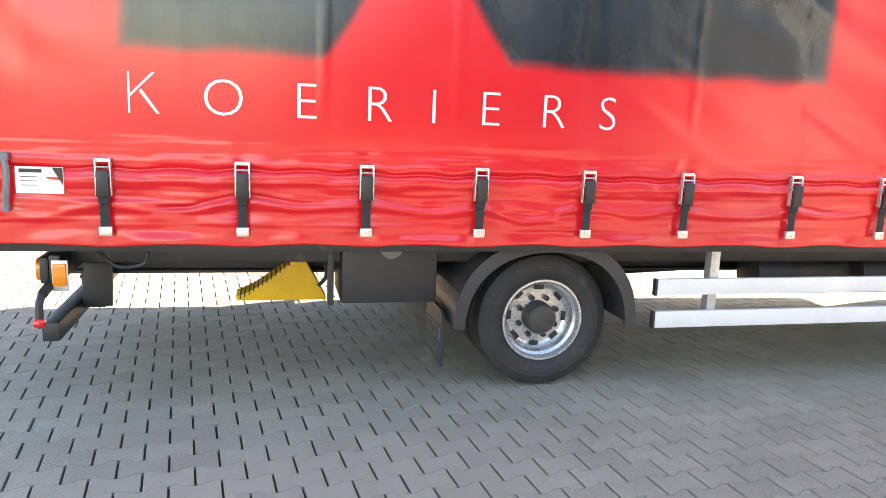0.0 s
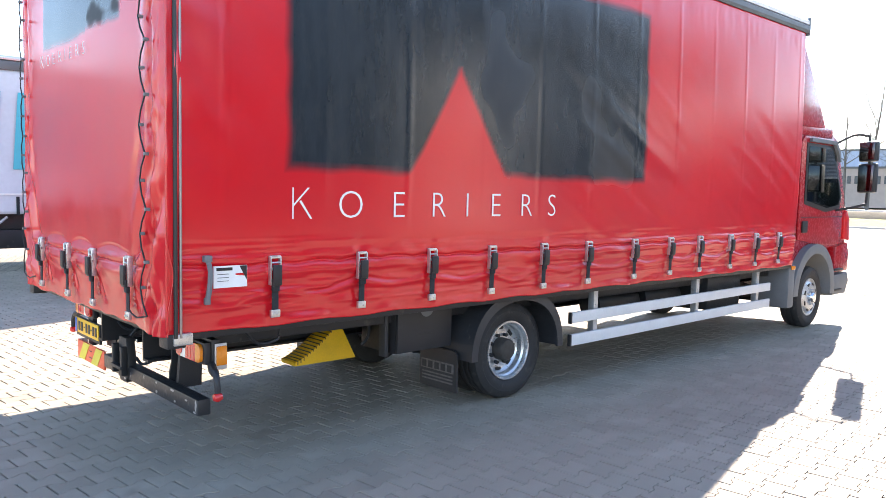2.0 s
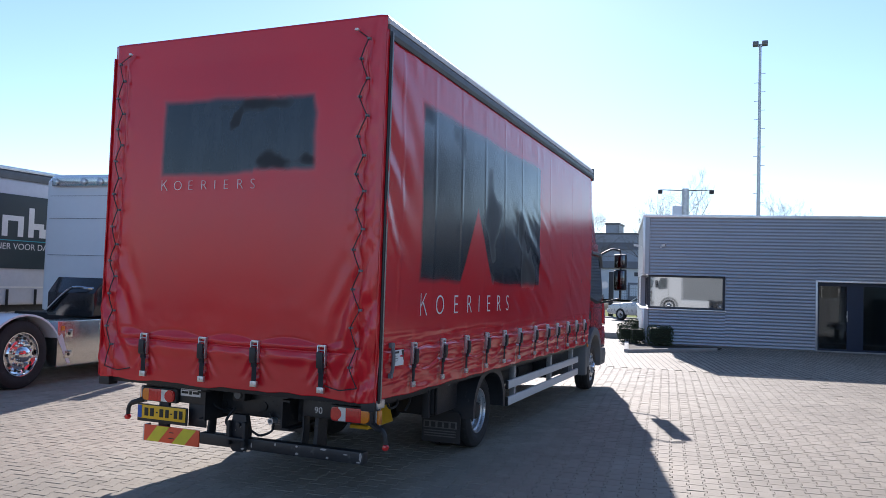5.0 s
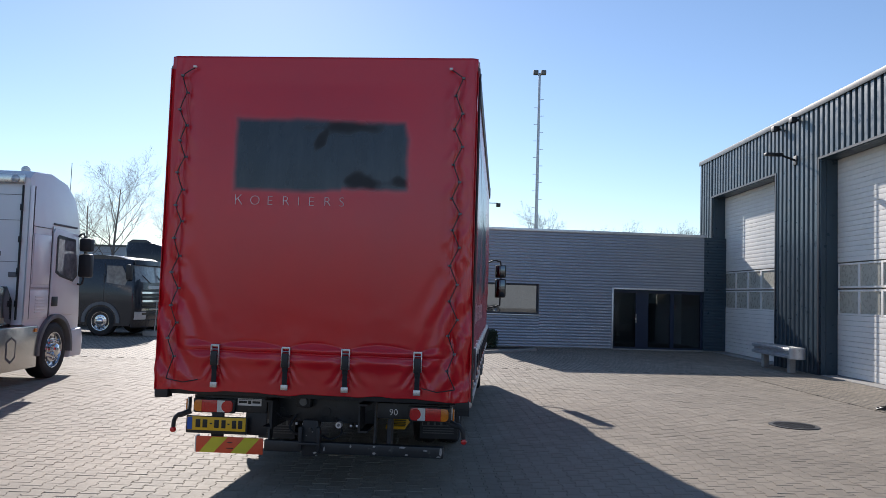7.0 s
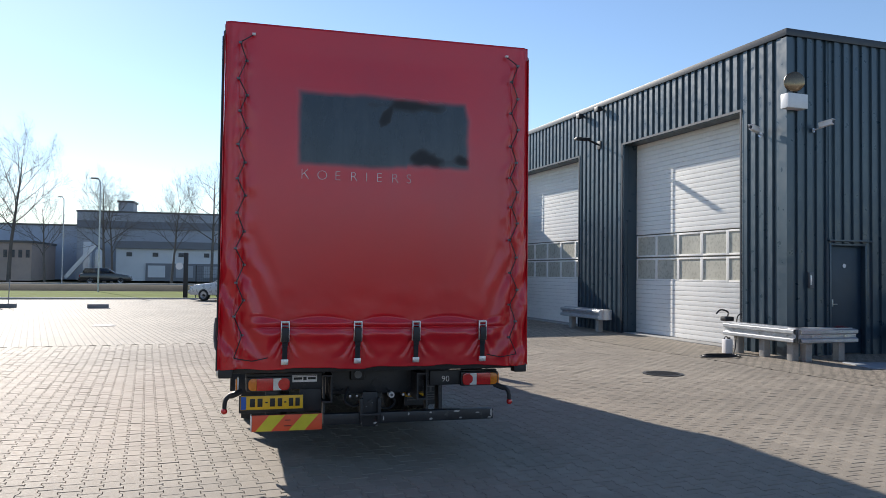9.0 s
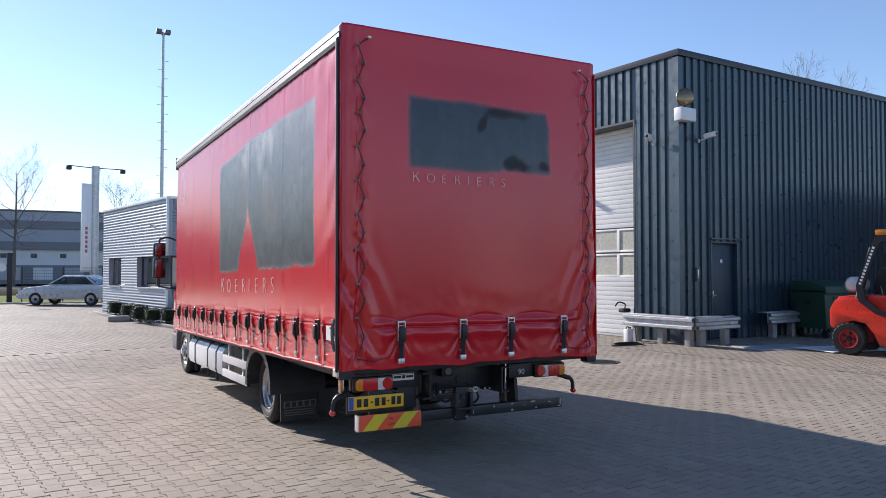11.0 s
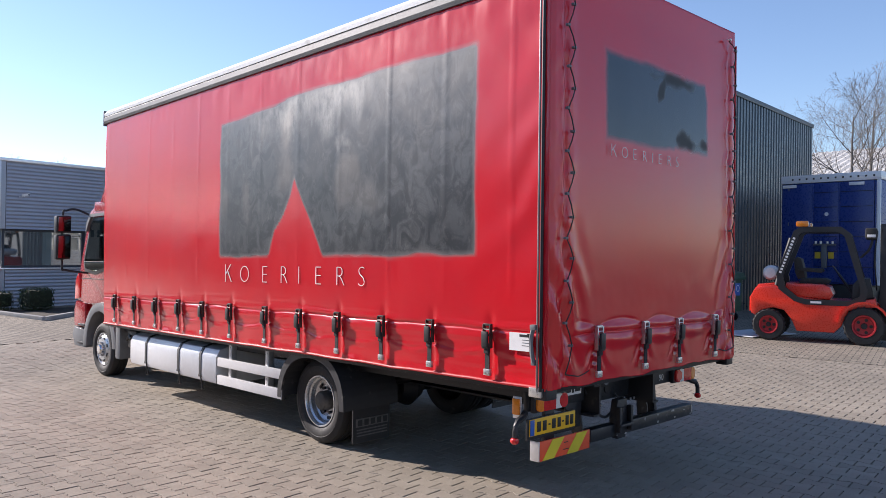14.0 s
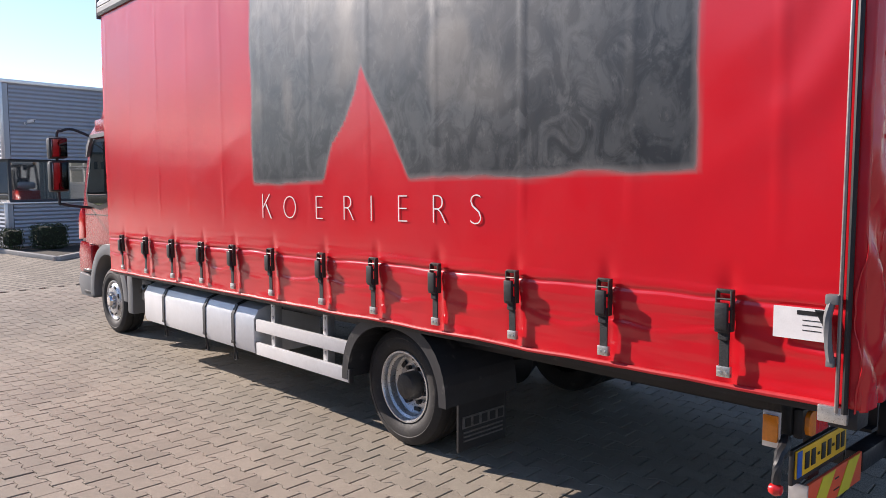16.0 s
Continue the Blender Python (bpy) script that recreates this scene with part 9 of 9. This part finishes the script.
def bare_tree(seed, h, wide):
    """Trunk-and-limbs mesh and twigs mesh of a leafless tree."""
    rnd = random.Random(seed)
    limbs, twigs = B(), ([], [])

    def twig(a, b, r):
        vs, fs = twigs
        d = (b - a).normalized()
        u = d.cross(Vector((0.3, 0.7, 0.2))).normalized() * r
        w = d.cross(u)
        k = len(vs)
        vs.extend([tuple(a + u), tuple(a - u * 0.5 + w * 0.87), tuple(a - u * 0.5 - w * 0.87), tuple(b)])
        fs.extend([(k, k + 1, k + 3), (k + 1, k + 2, k + 3), (k + 2, k, k + 3)])

    def grow(p, d, length, r, level):
        if level >= 4:
            q = p + d * length
            twig(p, q, r * 0.8)
            for _ in range(4):
                s = rnd.uniform(0.2, 0.95)
                e = (d + Vector((rnd.gauss(0, 0.5), rnd.gauss(0, 0.5), rnd.gauss(0.12, 0.35)))).normalized()
                twig(p + d * length * s, p + d * length * s + e * length * rnd.uniform(0.4, 0.8), r * 0.5)
            return
        n = (7, 5, 4, 3)[level]
        pts, rr, c, dd = [p], [r], p.copy(), d.copy()
        for k in range(n):
            bow = 0.025 if level == 0 else 0.10
            dd = (dd + Vector((rnd.gauss(0, bow), rnd.gauss(0, bow), rnd.gauss(0.05, 0.05)))).normalized()
            c = c + dd * length / n
            pts.append(c.copy())
            rr.append(max(0.004, r * (1 - 0.80 * (k + 1) / n)))
        tube(limbs, pts, rr, (8, 5, 4, 3)[level])
        kids = (13, 7, 5, 4)[level]
        for k in range(kids):
            lo = (0.34, 0.22, 0.2, 0.15)[level]
            s = lo + (0.985 - lo) * (k + rnd.random() * 0.7) / kids
            i = min(n - 1, int(s * n))
            base = pts[i].lerp(pts[i + 1], s * n - i)
            ax = (pts[i + 1] - pts[i]).normalized()
            a = 2.4 * k + rnd.uniform(-0.5, 0.5)
            side = ax.cross(Vector((math.cos(a), math.sin(a), 0.1))).normalized()
            spread = (rnd.uniform(0.75, 1.10) if level == 0 else rnd.uniform(0.45, 0.85)) * wide
            e = (ax * math.cos(spread) + side * math.sin(spread) + Vector((0, 0, 0.10))).normalized()
            long = length * (0.50 - 0.34 * (s - lo)) * rnd.uniform(0.8, 1.15) if level == 0 else length * rnd.uniform(0.42, 0.60) * (1.15 - 0.4 * s)
            grow(base, e, long, max(0.005, rr[i] * (0.45 if level == 0 else 0.55)), level + 1)

    grow(Vector((0, 0, 0)), Vector((0.01, 0.01, 1)), h * 0.93, h * 0.0155, 0)
    a = mesh_of("trunk", limbs, M_BARK, True)
    b = bpy.data.meshes.new("twigs")
    b.from_pydata(twigs[0], [], twigs[1])
    b.materials.append(M_TWIG)
    return a, b


TREES = [bare_tree(3, 10, 1.0), bare_tree(8, 10, 0.8), bare_tree(21, 10, 1.15)]
for n, (x, y, h) in enumerate(((-27.2, 88.6, 15.0), (-23.4, 88, 9.0), (-16.9, 86.5, 11.4), (-16.3, 87.6, 9.6), (-9.75, 86.5, 10.5), (-5.4, 86.5, 13.0), (-19.9, 33.5, 7.4), (-26.5, 58.4, 9.2), (-30.0, 89.6, 12.6),
                               (4.6, 87, 10.6), (9.7, 88, 8.6), (13.3, 73.1, 8.4), (20.9, 81.9, 9.0), (35.0, 23.4, 11.4), (31.4, 9.3, 8.6), (35.3, 9.6, 9.6), (-33, 74, 11), (-40, 66, 10))):
    t = thing("bare_tree", "leafless tree with fine grey-brown twigs", "tree", pose(x, y, 0.0, 0, 0, 71 * n), group="bare trees")
    a, b = TREES[n % 3]
    k = h / 10
    for nm, me in (("trunk", a), ("crown", b)):
        o = new(nm, me)
        o.parent = t
        o.scale = (k, k, k)

# ---- paving stones ----
def stone():
    """Outline of one bone-shaped paving stone, 200 x 137 mm pitch: top ring and foot ring."""
    def ring(flank, end, z):
        side = [(0.0685 + 0.0120 * k - flank, v * (0.1 - end) / 0.1) for v, k in ((-0.1, 1), (-0.068, 1), (-0.034, -1), (0.034, -1), (0.068, 1), (0.1, 1))]
        return [(a, b, z) for a, b in side] + [(-a, b, z) for a, b in reversed(side)]
    return ring(0.0040, 0.0068, 0.0) + ring(0.0020, 0.0048, -0.003) + ring(0.0020, 0.0048, -0.026)


STONE = np.array(stone())
STONE_F = [tuple(range(12))] + [(k + r, k + r + 12, (k + 1) % 12 + r + 12, (k + 1) % 12 + r) for r in (0, 12) for k in range(12)]
me_stone = bpy.data.meshes.new("paving_stone")
me_stone.from_pydata([tuple(p) for p in STONE], [], STONE_F)
me_stone.materials.append(PAVING)
me_stone.update()
rng = np.random.default_rng(5)
near, rest = [], []
row = 0
x = NX0 + 0.07
while x < NX1 - 0.06:
    y = NY0 + 0.1 + (0.1 if row % 2 else 0.0)
    while y < NY1 - 0.09:
        z, up, off = fall(x, y), fall(x, y + 0.1) - fall(x, y - 0.1), fall(x + 0.1, y) - fall(x - 0.1, y)
        place = (x, y, z + rng.normal(0, 0.0009), up * 5 + rng.normal(0, 0.005), -off * 5 + rng.normal(0, 0.005))
        (near if 1.9 < x < 3.9 and -1.9 < y < 2.15 else rest).append(place)
        y += 0.2
    x += 0.137
    row += 1
for px, py, pz, ax, ay in near[:300]:
    share("paving_stone", me_stone, yard, Matrix.Translation((px, py, pz)) @ Euler((ax, ay, 0)).to_matrix().to_4x4())
rest += near[300:]
P = np.array(rest)
V = np.repeat(STONE[None], len(P), 0).copy()
V[:, :, 2] += P[:, 2, None] + V[:, :, 1] * P[:, 3, None] - V[:, :, 0] * P[:, 4, None]
V[:, :, 0] += P[:, 0, None]
V[:, :, 1] += P[:, 1, None]
faces = [tuple(q + 36 * k for q in f) for k in range(len(P)) for f in STONE_F]
me = bpy.data.meshes.new("paving_stones")
me.from_pydata(V.reshape(-1, 3).tolist(), [], faces)
me.materials.append(PAVING)
me.update()
ob = new("paving_stones", me)
ob.parent = yard
tagged(ob, "grey-brown bone-shaped concrete paving stones", kind="stuff")
